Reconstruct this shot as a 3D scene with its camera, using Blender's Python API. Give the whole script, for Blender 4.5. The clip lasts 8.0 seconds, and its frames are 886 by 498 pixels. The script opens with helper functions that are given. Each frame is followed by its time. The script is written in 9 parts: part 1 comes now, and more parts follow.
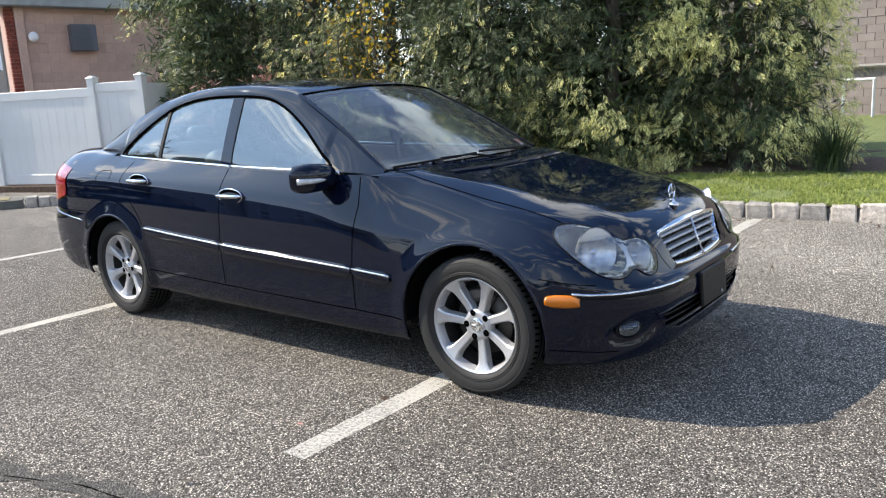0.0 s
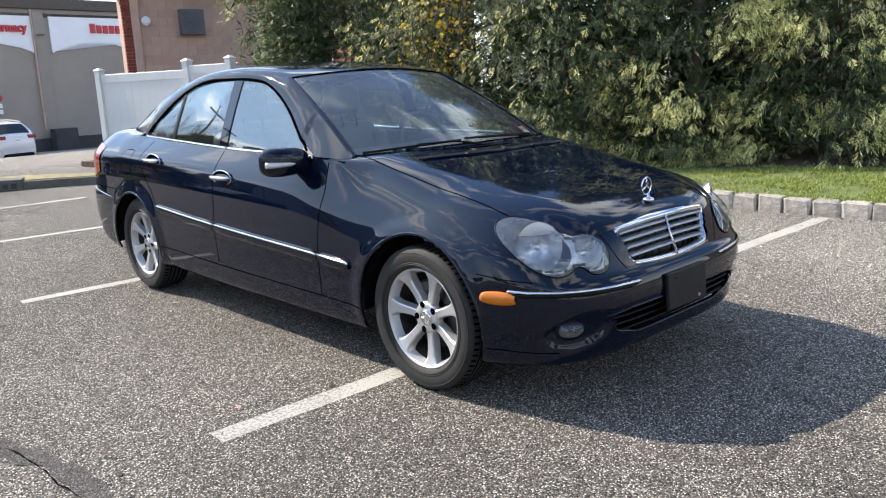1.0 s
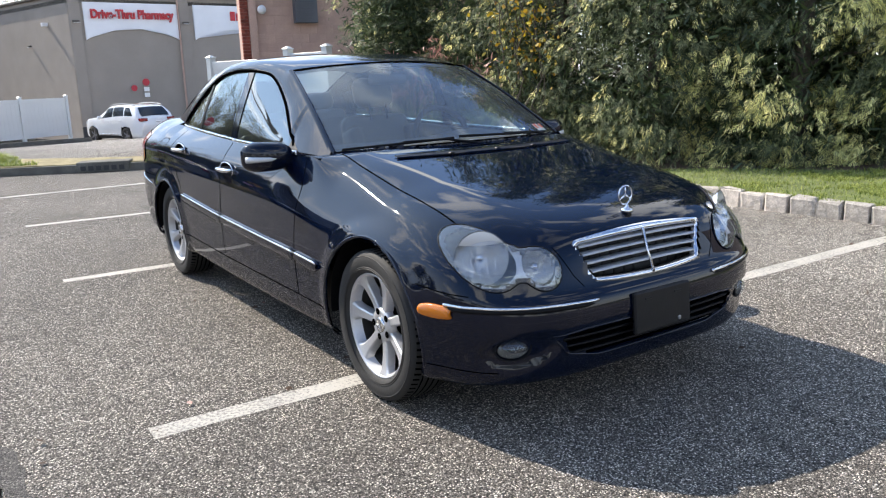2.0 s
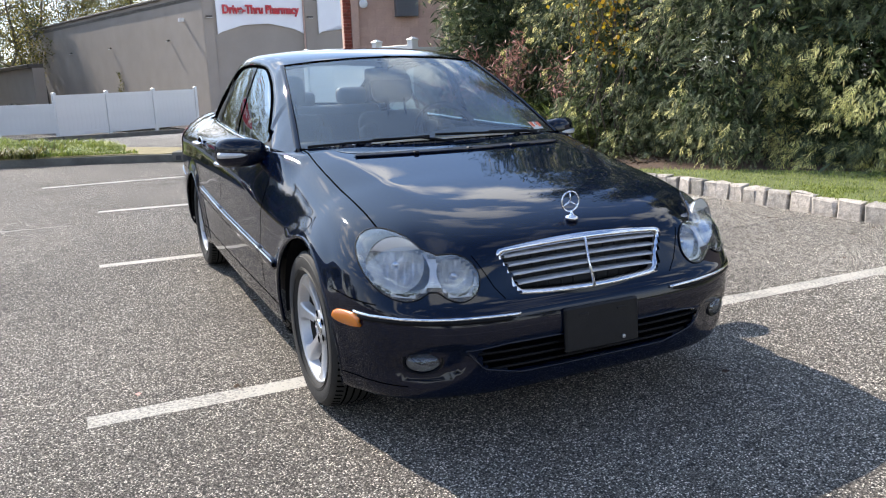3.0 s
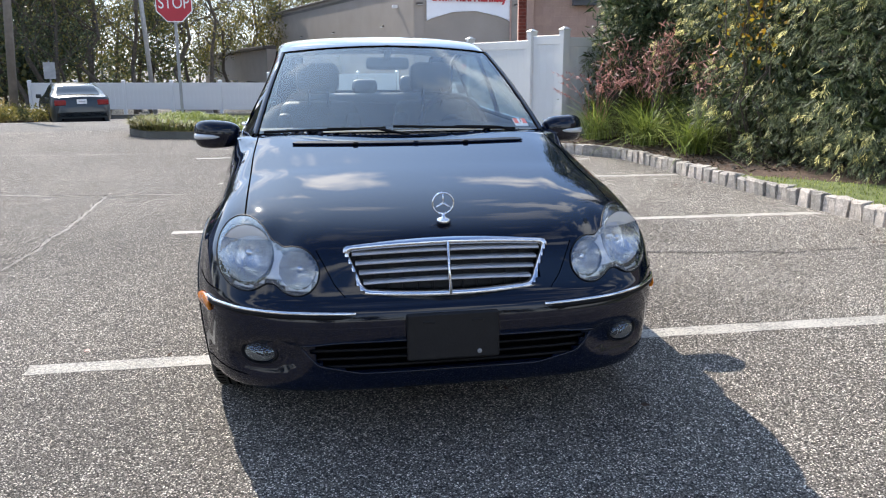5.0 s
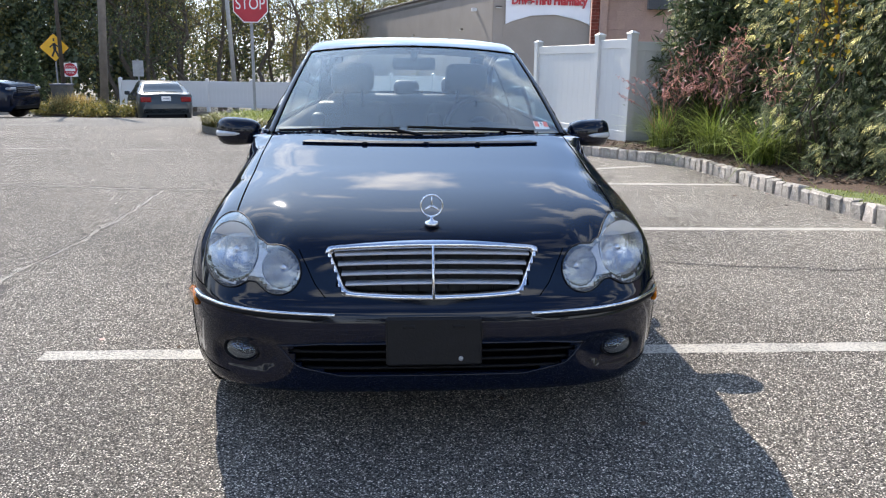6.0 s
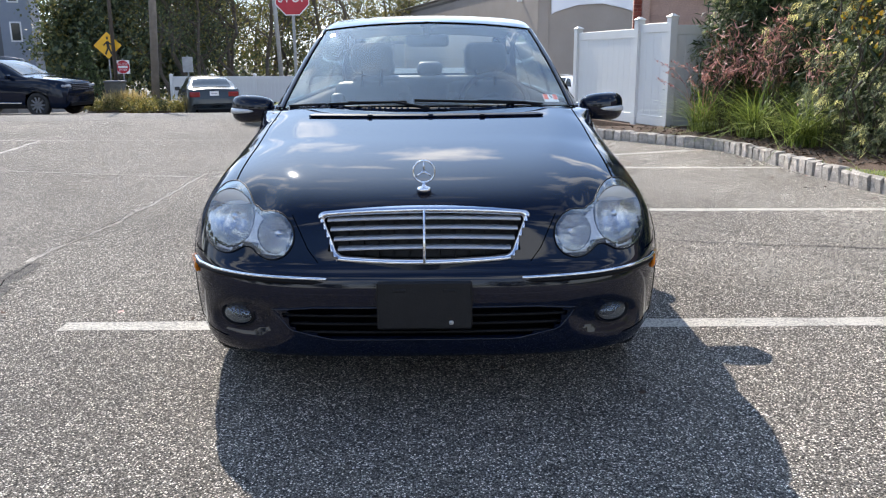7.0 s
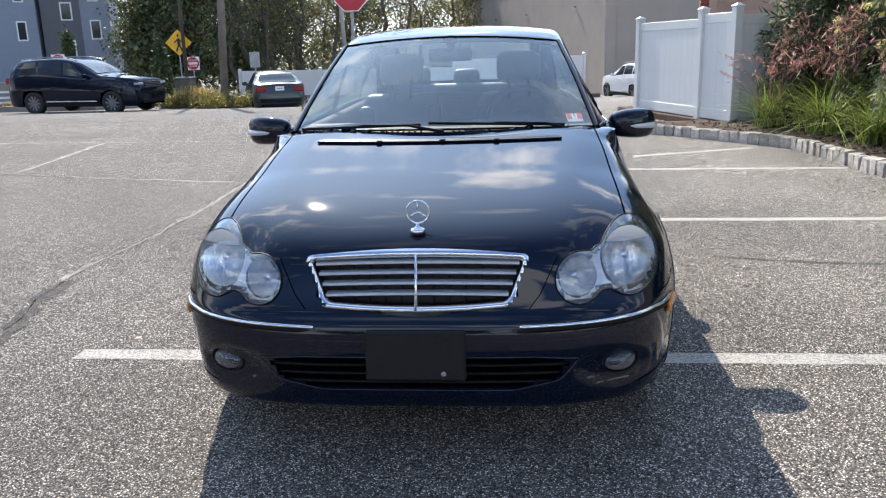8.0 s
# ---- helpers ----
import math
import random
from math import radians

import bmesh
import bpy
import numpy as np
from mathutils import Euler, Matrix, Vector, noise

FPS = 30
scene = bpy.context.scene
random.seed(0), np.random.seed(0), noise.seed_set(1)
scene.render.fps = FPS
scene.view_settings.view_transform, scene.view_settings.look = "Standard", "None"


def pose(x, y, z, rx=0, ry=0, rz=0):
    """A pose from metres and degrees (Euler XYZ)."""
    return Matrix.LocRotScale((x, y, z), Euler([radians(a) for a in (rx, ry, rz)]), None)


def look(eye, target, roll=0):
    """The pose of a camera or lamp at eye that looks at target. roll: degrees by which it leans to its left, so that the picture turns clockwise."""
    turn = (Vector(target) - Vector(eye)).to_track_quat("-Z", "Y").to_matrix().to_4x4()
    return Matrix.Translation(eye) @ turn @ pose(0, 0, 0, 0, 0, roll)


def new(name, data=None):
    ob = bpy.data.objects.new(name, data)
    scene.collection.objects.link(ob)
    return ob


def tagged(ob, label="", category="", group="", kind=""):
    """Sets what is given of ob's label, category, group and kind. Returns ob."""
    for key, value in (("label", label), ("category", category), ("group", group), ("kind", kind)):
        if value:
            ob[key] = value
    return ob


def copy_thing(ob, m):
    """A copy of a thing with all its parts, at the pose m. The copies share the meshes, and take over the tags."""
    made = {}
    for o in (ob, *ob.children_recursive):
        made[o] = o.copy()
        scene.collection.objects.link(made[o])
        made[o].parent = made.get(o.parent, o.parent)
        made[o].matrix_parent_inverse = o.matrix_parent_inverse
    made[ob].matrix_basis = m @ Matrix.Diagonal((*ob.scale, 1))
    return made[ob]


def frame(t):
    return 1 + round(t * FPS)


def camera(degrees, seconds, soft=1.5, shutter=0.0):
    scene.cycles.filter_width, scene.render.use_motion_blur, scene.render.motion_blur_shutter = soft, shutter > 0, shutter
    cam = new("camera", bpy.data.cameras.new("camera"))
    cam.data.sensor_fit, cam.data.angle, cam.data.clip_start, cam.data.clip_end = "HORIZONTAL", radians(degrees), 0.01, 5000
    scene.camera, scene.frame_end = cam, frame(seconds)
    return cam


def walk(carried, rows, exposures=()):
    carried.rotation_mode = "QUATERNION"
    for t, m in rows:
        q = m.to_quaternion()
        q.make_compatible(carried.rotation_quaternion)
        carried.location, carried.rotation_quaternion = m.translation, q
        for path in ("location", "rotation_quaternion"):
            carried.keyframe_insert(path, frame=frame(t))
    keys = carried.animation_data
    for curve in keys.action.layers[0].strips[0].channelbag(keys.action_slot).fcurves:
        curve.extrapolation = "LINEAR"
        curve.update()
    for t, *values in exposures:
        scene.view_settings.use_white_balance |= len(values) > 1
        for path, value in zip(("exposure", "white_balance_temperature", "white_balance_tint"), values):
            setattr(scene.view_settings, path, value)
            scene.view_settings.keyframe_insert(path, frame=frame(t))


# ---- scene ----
cam = camera(58.4, 8.0, 1.2)
PATH = [
    (0, (-3.449, -1.9, 1.299), (-1.897, -0.701, 0.909), -3.0),
    (0.5, (-3.227, -2.198, 1.297), (-1.77, -0.888, 0.895), -2.8),
    (1, (-2.908, -2.359, 1.267), (-1.559, -0.941, 0.854), -2.5),
    (1.5, (-2.591, -2.498, 1.281), (-1.367, -0.974, 0.859), -2.2),
    (1.7, (-2.462, -2.57, 1.273), (-1.289, -1.008, 0.848), -2.0),
    (2.8, (-1.711, -2.821, 1.289), (-0.836, -1.077, 0.851), -2.1),
    (3, (-1.58, -2.887, 1.268), (-0.756, -1.118, 0.83), -1.9),
    (3.5, (-1.256, -3.043, 1.277), (-0.561, -1.221, 0.833), -1.9),
    (4, (-0.926, -3.045, 1.254), (-0.359, -1.181, 0.803), -1.6),
    (4.5, (-0.674, -3.12, 1.256), (-0.23, -1.224, 0.801), -1.0),
    (4.7, (-0.566, -3.165, 1.26), (-0.169, -1.259, 0.804), -0.7),
    (6, (-0.132, -3.132, 1.248), (0.008, -1.188, 0.8), 0.6),
    (6.5, (0.024, -3.17, 1.192), (0.098, -1.223, 0.741), 0.1),
    (7, (0.055, -3.171, 1.159), (0.071, -1.226, 0.696), -0.4),
    (7.5, (0.102, -3.158, 1.257), (0.049, -1.217, 0.778), -1.0),
    (8, (0.291, -2.975, 1.294), (0.132, -1.042, 0.804), -1.6),
]
walk(cam, [(t, look(eye, target, roll)) for t, eye, target, roll in PATH],
     [(0.0, 0.89, 7280, 10.0), (3.0, 0.88, 7160, 11.5), (8.0, 0.86, 7020, 11.5)])

# ---- world, sun, exposure ----
SUN_DIR = Vector((-0.41, 1.12, 1.0)).normalized()        # towards the sun
SUN_EL = math.asin(SUN_DIR.z)
SUN_AZ = math.atan2(SUN_DIR.x, SUN_DIR.y)                # clockwise from +y


def make_world():
    w = bpy.data.worlds.new("sky")
    scene.world = w
    w.use_nodes = True
    nt = w.node_tree
    nt.nodes.clear()
    out = nt.nodes.new("ShaderNodeOutputWorld")
    bg = nt.nodes.new("ShaderNodeBackground")
    bg.inputs["Strength"].default_value = 0.138
    sky = nt.nodes.new("ShaderNodeTexSky")
    sky.sky_type = "NISHITA"
    sky.sun_disc = False
    sky.sun_elevation = SUN_EL
    sky.sun_rotation = SUN_AZ
    sky.air_density, sky.dust_density, sky.ozone_density = 1.0, 0.7, 2.5
    tc = nt.nodes.new("ShaderNodeTexCoord")
    sep = nt.nodes.new("ShaderNodeSeparateXYZ")
    nt.links.new(tc.outputs["Generated"], sep.inputs[0])
    # clouds in long level banks
    stretch = nt.nodes.new("ShaderNodeMapping")
    stretch.inputs["Scale"].default_value = (1.0, 1.0, 2.6)
    stretch.inputs["Location"].default_value = (1.35, 0.75, 0.3)
    nt.links.new(tc.outputs["Generated"], stretch.inputs[0])
    n = nt.nodes.new("ShaderNodeTexNoise")
    n.inputs["Scale"].default_value, n.inputs["Detail"].default_value, n.inputs["Roughness"].default_value = 3.6, 8.0, 0.56
    n.inputs["Distortion"].default_value = 0.15
    nt.links.new(stretch.outputs[0], n.inputs["Vector"])
    ramp = nt.nodes.new("ShaderNodeValToRGB")
    ramp.color_ramp.elements[0].position, ramp.color_ramp.elements[1].position = 0.53, 0.62
    nt.links.new(n.outputs["Fac"], ramp.inputs[0])
    fade = nt.nodes.new("ShaderNodeMapRange")                 # clouds thin out into the haze above the horizon
    fade.inputs["From Min"].default_value, fade.inputs["From Max"].default_value = 0.05, 0.16
    nt.links.new(sep.outputs["Z"], fade.inputs["Value"])
    both = nt.nodes.new("ShaderNodeMath"); both.operation = "MULTIPLY"
    nt.links.new(ramp.outputs["Color"], both.inputs[0]); nt.links.new(fade.outputs[0], both.inputs[1])
    top = nt.nodes.new("ShaderNodeMapRange")                  # and the sky overhead is clearer
    top.inputs["From Min"].default_value, top.inputs["From Max"].default_value = 0.62, 0.85
    top.inputs["To Min"].default_value, top.inputs["To Max"].default_value = 1.0, 0.25
    nt.links.new(sep.outputs["Z"], top.inputs["Value"])
    thin = nt.nodes.new("ShaderNodeMath"); thin.operation = "MULTIPLY"
    nt.links.new(both.outputs[0], thin.inputs[0]); nt.links.new(top.outputs[0], thin.inputs[1])
    both = thin
    mix = nt.nodes.new("ShaderNodeMix"); mix.data_type = "RGBA"
    nt.links.new(both.outputs[0], mix.inputs["Factor"])
    deep = nt.nodes.new("ShaderNodeMix"); deep.data_type, deep.blend_type = "RGBA", "MULTIPLY"      # a clear, deep blue day
    deep.inputs["Factor"].default_value, deep.inputs["B"].default_value = 1.0, (0.80, 0.97, 1.22, 1)
    nt.links.new(sky.outputs[0], deep.inputs["A"])
    # pale haze low over the land
    low = nt.nodes.new("ShaderNodeMapRange")
    low.interpolation_type = "SMOOTHSTEP"
    low.inputs["From Min"].default_value, low.inputs["From Max"].default_value = 0.0, 0.42
    low.inputs["To Min"].default_value, low.inputs["To Max"].default_value = 0.6, 0.0
    nt.links.new(sep.outputs["Z"], low.inputs["Value"])
    haze = nt.nodes.new("ShaderNodeMix"); haze.data_type = "RGBA"
    haze.inputs["B"].default_value = (8.6, 9.2, 9.8, 1)
    nt.links.new(low.outputs[0], haze.inputs["Factor"])
    nt.links.new(deep.outputs["Result"], haze.inputs["A"])
    # the sky pales round the sun
    near = nt.nodes.new("ShaderNodeVectorMath"); near.operation = "DOT_PRODUCT"
    near.inputs[1].default_value = SUN_DIR
    nt.links.new(tc.outputs["Generated"], near.inputs[0])
    pos = nt.nodes.new("ShaderNodeMath"); pos.operation = "MAXIMUM"; pos.inputs[1].default_value = 0.0
    nt.links.new(near.outputs["Value"], pos.inputs[0])
    powr = nt.nodes.new("ShaderNodeMath"); powr.operation = "POWER"; powr.inputs[1].default_value = 5.0
    nt.links.new(pos.outputs[0], powr.inputs[0])
    share = nt.nodes.new("ShaderNodeMath"); share.operation = "MULTIPLY"; share.inputs[1].default_value = 0.6
    nt.links.new(powr.outputs[0], share.inputs[0])
    pale = nt.nodes.new("ShaderNodeMix"); pale.data_type = "RGBA"
    pale.inputs["B"].default_value = (6.8, 10.4, 15.5, 1)
    nt.links.new(share.outputs[0], pale.inputs["Factor"])
    nt.links.new(haze.outputs["Result"], pale.inputs["A"])
    nt.links.new(pale.outputs["Result"], mix.inputs["A"])
    # clouds are brightest towards the sun, which shines through their edges
    lit = nt.nodes.new("ShaderNodeMix"); lit.data_type = "RGBA"
    lit.inputs["A"].default_value, lit.inputs["B"].default_value = (8.5, 9.4, 10.5, 1), (18.0, 19.0, 21.0, 1)
    nt.links.new(powr.outputs[0], lit.inputs["Factor"])
    nt.links.new(lit.outputs["Result"], mix.inputs["B"])
    nt.links.new(mix.outputs["Result"], bg.inputs["Color"])
    nt.links.new(bg.outputs[0], out.inputs[0])


make_world()
sun = new("sun", bpy.data.lights.new("sun", "SUN"))
sun.data.energy, sun.data.angle, sun.data.color = 4.6, radians(0.53), (1.0, 0.965, 0.91)
sun.matrix_world = look((0, 0, 0), -SUN_DIR) @ Matrix.Identity(4)
sun.location = SUN_DIR * 60

# ---- materials ----
def mat(name, color=(0.5, 0.5, 0.5), rough=0.6, metal=0.0, vary=0.0, scale=5.0, bump=0.0, bump_scale=40.0, coat=0.0, coat_ior=1.5, spec=0.5, transmission=0.0,
        tint=None, fine=0.0, fine_scale=120.0, island=0.0, obj=0.0, translucent=0.0):
    """A principled material with colour variation at two scales, bump, and variation from piece to piece."""
    m = bpy.data.materials.new(name)
    m.use_nodes = True
    nt = m.node_tree
    b = nt.nodes["Principled BSDF"]
    b.inputs["Base Color"].default_value = (*color, 1)
    b.inputs["Roughness"].default_value = rough
    b.inputs["Metallic"].default_value = metal
    b.inputs["Coat Weight"].default_value = coat
    b.inputs["Coat Roughness"].default_value = 0.03
    b.inputs["Coat IOR"].default_value = coat_ior
    b.inputs["Specular IOR Level"].default_value = spec
    b.inputs["Transmission Weight"].default_value = transmission
    tc = nt.nodes.new("ShaderNodeTexCoord")
    value = None

    def noise(s, detail=5.0):
        n = nt.nodes.new("ShaderNodeTexNoise")
        n.inputs["Scale"].default_value, n.inputs["Detail"].default_value = s, detail
        nt.links.new(tc.outputs["Object"], n.inputs["Vector"])
        return n.outputs["Fac"]

    def ranged(sock, lo, hi, a=0.25, z=0.75):
        r = nt.nodes.new("ShaderNodeMapRange")
        r.inputs["From Min"].default_value, r.inputs["From Max"].default_value = a, z
        r.inputs["To Min"].default_value, r.inputs["To Max"].default_value = lo, hi
        nt.links.new(sock, r.inputs["Value"])
        return r.outputs["Result"]

    def times(a, c):
        if a is None:
            return c
        k = nt.nodes.new("ShaderNodeMath"); k.operation = "MULTIPLY"
        nt.links.new(a, k.inputs[0]); nt.links.new(c, k.inputs[1])
        return k.outputs[0]

    if vary:
        value = times(value, ranged(noise(scale), 1 - vary, 1 + vary))
    if fine:
        value = times(value, ranged(noise(fine_scale, 3.0), 1 - fine, 1 + fine))
    if island:
        g = nt.nodes.new("ShaderNodeNewGeometry")
        value = times(value, ranged(g.outputs["Random Per Island"], 1 - island, 1 + island, 0, 1))
    if obj:
        g = nt.nodes.new("ShaderNodeObjectInfo")
        value = times(value, ranged(g.outputs["Random"], 1 - obj, 1 + obj, 0, 1))
    base = None
    if tint:
        mixn = nt.nodes.new("ShaderNodeMix"); mixn.data_type = "RGBA"
        mixn.inputs["A"].default_value, mixn.inputs["B"].default_value = (*color, 1), (*tint, 1)
        if island or obj:
            g = nt.nodes.new("ShaderNodeNewGeometry" if island else "ShaderNodeObjectInfo")
            nt.links.new(g.outputs["Random Per Island" if island else "Random"], mixn.inputs["Factor"])
        else:
            nt.links.new(ranged(noise(scale * 0.6), 0, 1, 0.35, 0.65), mixn.inputs["Factor"])
        base = mixn.outputs["Result"]
    if value is not None:
        hsv = nt.nodes.new("ShaderNodeHueSaturation")
        hsv.inputs["Color"].default_value = (*color, 1)
        if base is not None:
            nt.links.new(base, hsv.inputs["Color"])
        nt.links.new(value, hsv.inputs["Value"])
        base = hsv.outputs["Color"]
    if base is not None:
        nt.links.new(base, b.inputs["Base Color"])
    if bump:
        bp = nt.nodes.new("ShaderNodeBump")
        bp.inputs["Strength"].default_value, bp.inputs["Distance"].default_value = bump, 0.01
        nt.links.new(noise(bump_scale, 6.0), bp.inputs["Height"])
        nt.links.new(bp.outputs["Normal"], b.inputs["Normal"])
    if translucent:
        tr = nt.nodes.new("ShaderNodeBsdfTranslucent")
        if base is not None:
            nt.links.new(base, tr.inputs["Color"])
        else:
            tr.inputs["Color"].default_value = (*color, 1)
        mx = nt.nodes.new("ShaderNodeMixShader")
        mx.inputs[0].default_value = translucent
        out = nt.nodes["Material Output"]
        nt.links.new(b.outputs[0], mx.inputs[1]); nt.links.new(tr.outputs[0], mx.inputs[2])
        nt.links.new(mx.outputs[0], out.inputs["Surface"])
    return m


def glass(name, tint=(0.8, 0.85, 0.85), mirror=0.04, rough=0.0, haze=0.0):
    """A thin pane: clear, with gloss that rises towards grazing view, and a little milky haze where it is weathered."""
    m = bpy.data.materials.new(name)
    m.use_nodes = True
    nt = m.node_tree
    nt.nodes.clear()
    out = nt.nodes.new("ShaderNodeOutputMaterial")
    tr = nt.nodes.new("ShaderNodeBsdfTransparent"); tr.inputs[0].default_value = (*tint, 1)
    gl = nt.nodes.new("ShaderNodeBsdfGlossy"); gl.inputs["Roughness"].default_value = rough
    gl.inputs["Color"].default_value = (0.86, 0.95, 1.0, 1)
    lw = nt.nodes.new("ShaderNodeLayerWeight"); lw.inputs["Blend"].default_value = 0.5
    pw = nt.nodes.new("ShaderNodeMath"); pw.operation = "POWER"; pw.inputs[1].default_value = 5.0
    nt.links.new(lw.outputs["Facing"], pw.inputs[0])
    fr = nt.nodes.new("ShaderNodeMath"); fr.operation = "MULTIPLY_ADD"
    fr.inputs[1].default_value, fr.inputs[2].default_value = 1 - mirror, mirror
    nt.links.new(pw.outputs[0], fr.inputs[0])
    mx = nt.nodes.new("ShaderNodeMixShader")
    clear = tr.outputs[0]
    if haze:
        df = nt.nodes.new("ShaderNodeBsdfDiffuse"); df.inputs[0].default_value = (0.66, 0.70, 0.72, 1)
        hz = nt.nodes.new("ShaderNodeMixShader"); hz.inputs[0].default_value = haze
        nt.links.new(tr.outputs[0], hz.inputs[1]); nt.links.new(df.outputs[0], hz.inputs[2])
        clear = hz.outputs[0]
    nt.links.new(fr.outputs[0], mx.inputs[0]); nt.links.new(clear, mx.inputs[1]); nt.links.new(gl.outputs[0], mx.inputs[2])
    nt.links.new(mx.outputs[0], out.inputs[0])
    return m


def asphalt_material(name, dark, light, speck):
    """Worn asphalt: pale and dark aggregate chips in grey bitumen, shade painted between them, with large worn patches.
    """
    m = bpy.data.materials.new(name)
    m.use_nodes = True
    nt = m.node_tree
    b = nt.nodes["Principled BSDF"]
    tc = nt.nodes.new("ShaderNodeTexCoord")
    vor = nt.nodes.new("ShaderNodeTexVoronoi"); vor.inputs["Scale"].default_value = 185.0
    nt.links.new(tc.outputs["Object"], vor.inputs["Vector"])
    bw = nt.nodes.new("ShaderNodeSeparateColor")
    nt.links.new(vor.outputs["Color"], bw.inputs[0])
    ramp = nt.nodes.new("ShaderNodeValToRGB")
    e = ramp.color_ramp.elements
    e[0].position, e[0].color = 0.0, (*dark, 1)
    e[1].position, e[1].color = 1.0, (*speck, 1)
    k = e.new(0.76); k.color = (*light, 1)
    k = e.new(0.34); k.color = tuple(0.72 * c for c in light) + (1,)
    k = e.new(0.22); k.color = tuple(0.5 * (a + c) for a, c in zip(dark, light)) + (1,)
    nt.links.new(bw.outputs[0], ramp.inputs[0])
    big = nt.nodes.new("ShaderNodeTexNoise"); big.inputs["Scale"].default_value, big.inputs["Detail"].default_value = 0.55, 6
    nt.links.new(tc.outputs["Object"], big.inputs["Vector"])
    mid = nt.nodes.new("ShaderNodeTexNoise"); mid.inputs["Scale"].default_value, mid.inputs["Detail"].default_value = 9.0, 5
    nt.links.new(tc.outputs["Object"], mid.inputs["Vector"])
    r1 = nt.nodes.new("ShaderNodeMapRange"); r1.inputs["From Min"].default_value, r1.inputs["From Max"].default_value = 0.3, 0.7
    r1.inputs["To Min"].default_value, r1.inputs["To Max"].default_value = 0.82, 1.2
    nt.links.new(big.outputs["Fac"], r1.inputs["Value"])
    r2 = nt.nodes.new("ShaderNodeMapRange"); r2.inputs["From Min"].default_value, r2.inputs["From Max"].default_value = 0.3, 0.7
    r2.inputs["To Min"].default_value, r2.inputs["To Max"].default_value = 0.85, 1.15
    nt.links.new(mid.outputs["Fac"], r2.inputs["Value"])
    mu = nt.nodes.new("ShaderNodeMath"); mu.operation = "MULTIPLY"
    nt.links.new(r1.outputs[0], mu.inputs[0]); nt.links.new(r2.outputs[0], mu.inputs[1])
    # paler towards +x, partly for sunlight scattered back, put into the colour
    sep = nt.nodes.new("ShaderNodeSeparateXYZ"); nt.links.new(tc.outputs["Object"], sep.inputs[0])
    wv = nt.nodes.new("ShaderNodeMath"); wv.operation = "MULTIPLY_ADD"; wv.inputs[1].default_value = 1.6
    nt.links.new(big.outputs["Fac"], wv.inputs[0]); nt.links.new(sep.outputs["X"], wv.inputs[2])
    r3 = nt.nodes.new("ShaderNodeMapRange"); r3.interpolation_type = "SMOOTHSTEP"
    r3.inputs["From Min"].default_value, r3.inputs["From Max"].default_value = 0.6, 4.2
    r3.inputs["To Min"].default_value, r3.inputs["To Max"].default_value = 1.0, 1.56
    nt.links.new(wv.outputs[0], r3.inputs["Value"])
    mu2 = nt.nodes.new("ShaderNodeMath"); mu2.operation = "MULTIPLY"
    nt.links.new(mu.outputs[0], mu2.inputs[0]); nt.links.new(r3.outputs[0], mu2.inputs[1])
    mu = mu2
    chip_shade = nt.nodes.new("ShaderNodeMapRange")             # bitumen between the chips, darkened in colour for their self-shadow
    chip_shade.inputs["From Min"].default_value, chip_shade.inputs["From Max"].default_value = 0.25, 0.70
    chip_shade.inputs["To Min"].default_value, chip_shade.inputs["To Max"].default_value = 1.60, 0.26
    nt.links.new(vor.outputs["Distance"], chip_shade.inputs["Value"])
    mu3 = nt.nodes.new("ShaderNodeMath"); mu3.operation = "MULTIPLY"
    nt.links.new(mu.outputs[0], mu3.inputs[0]); nt.links.new(chip_shade.outputs[0], mu3.inputs[1])
    mu = mu3
    hsv = nt.nodes.new("ShaderNodeHueSaturation")
    nt.links.new(ramp.outputs[0], hsv.inputs["Color"]); nt.links.new(mu.outputs[0], hsv.inputs["Value"])
    nt.links.new(hsv.outputs[0], b.inputs["Base Color"])
    b.inputs["Roughness"].default_value = 0.85
    b.inputs["Specular IOR Level"].default_value = 0.3
    bp = nt.nodes.new("ShaderNodeBump"); bp.inputs["Strength"].default_value, bp.inputs["Distance"].default_value = 1.0, 0.011
    nt.links.new(vor.outputs["Distance"], bp.inputs["Height"])
    bp.invert = True
    nt.links.new(bp.outputs["Normal"], b.inputs["Normal"])
    return m


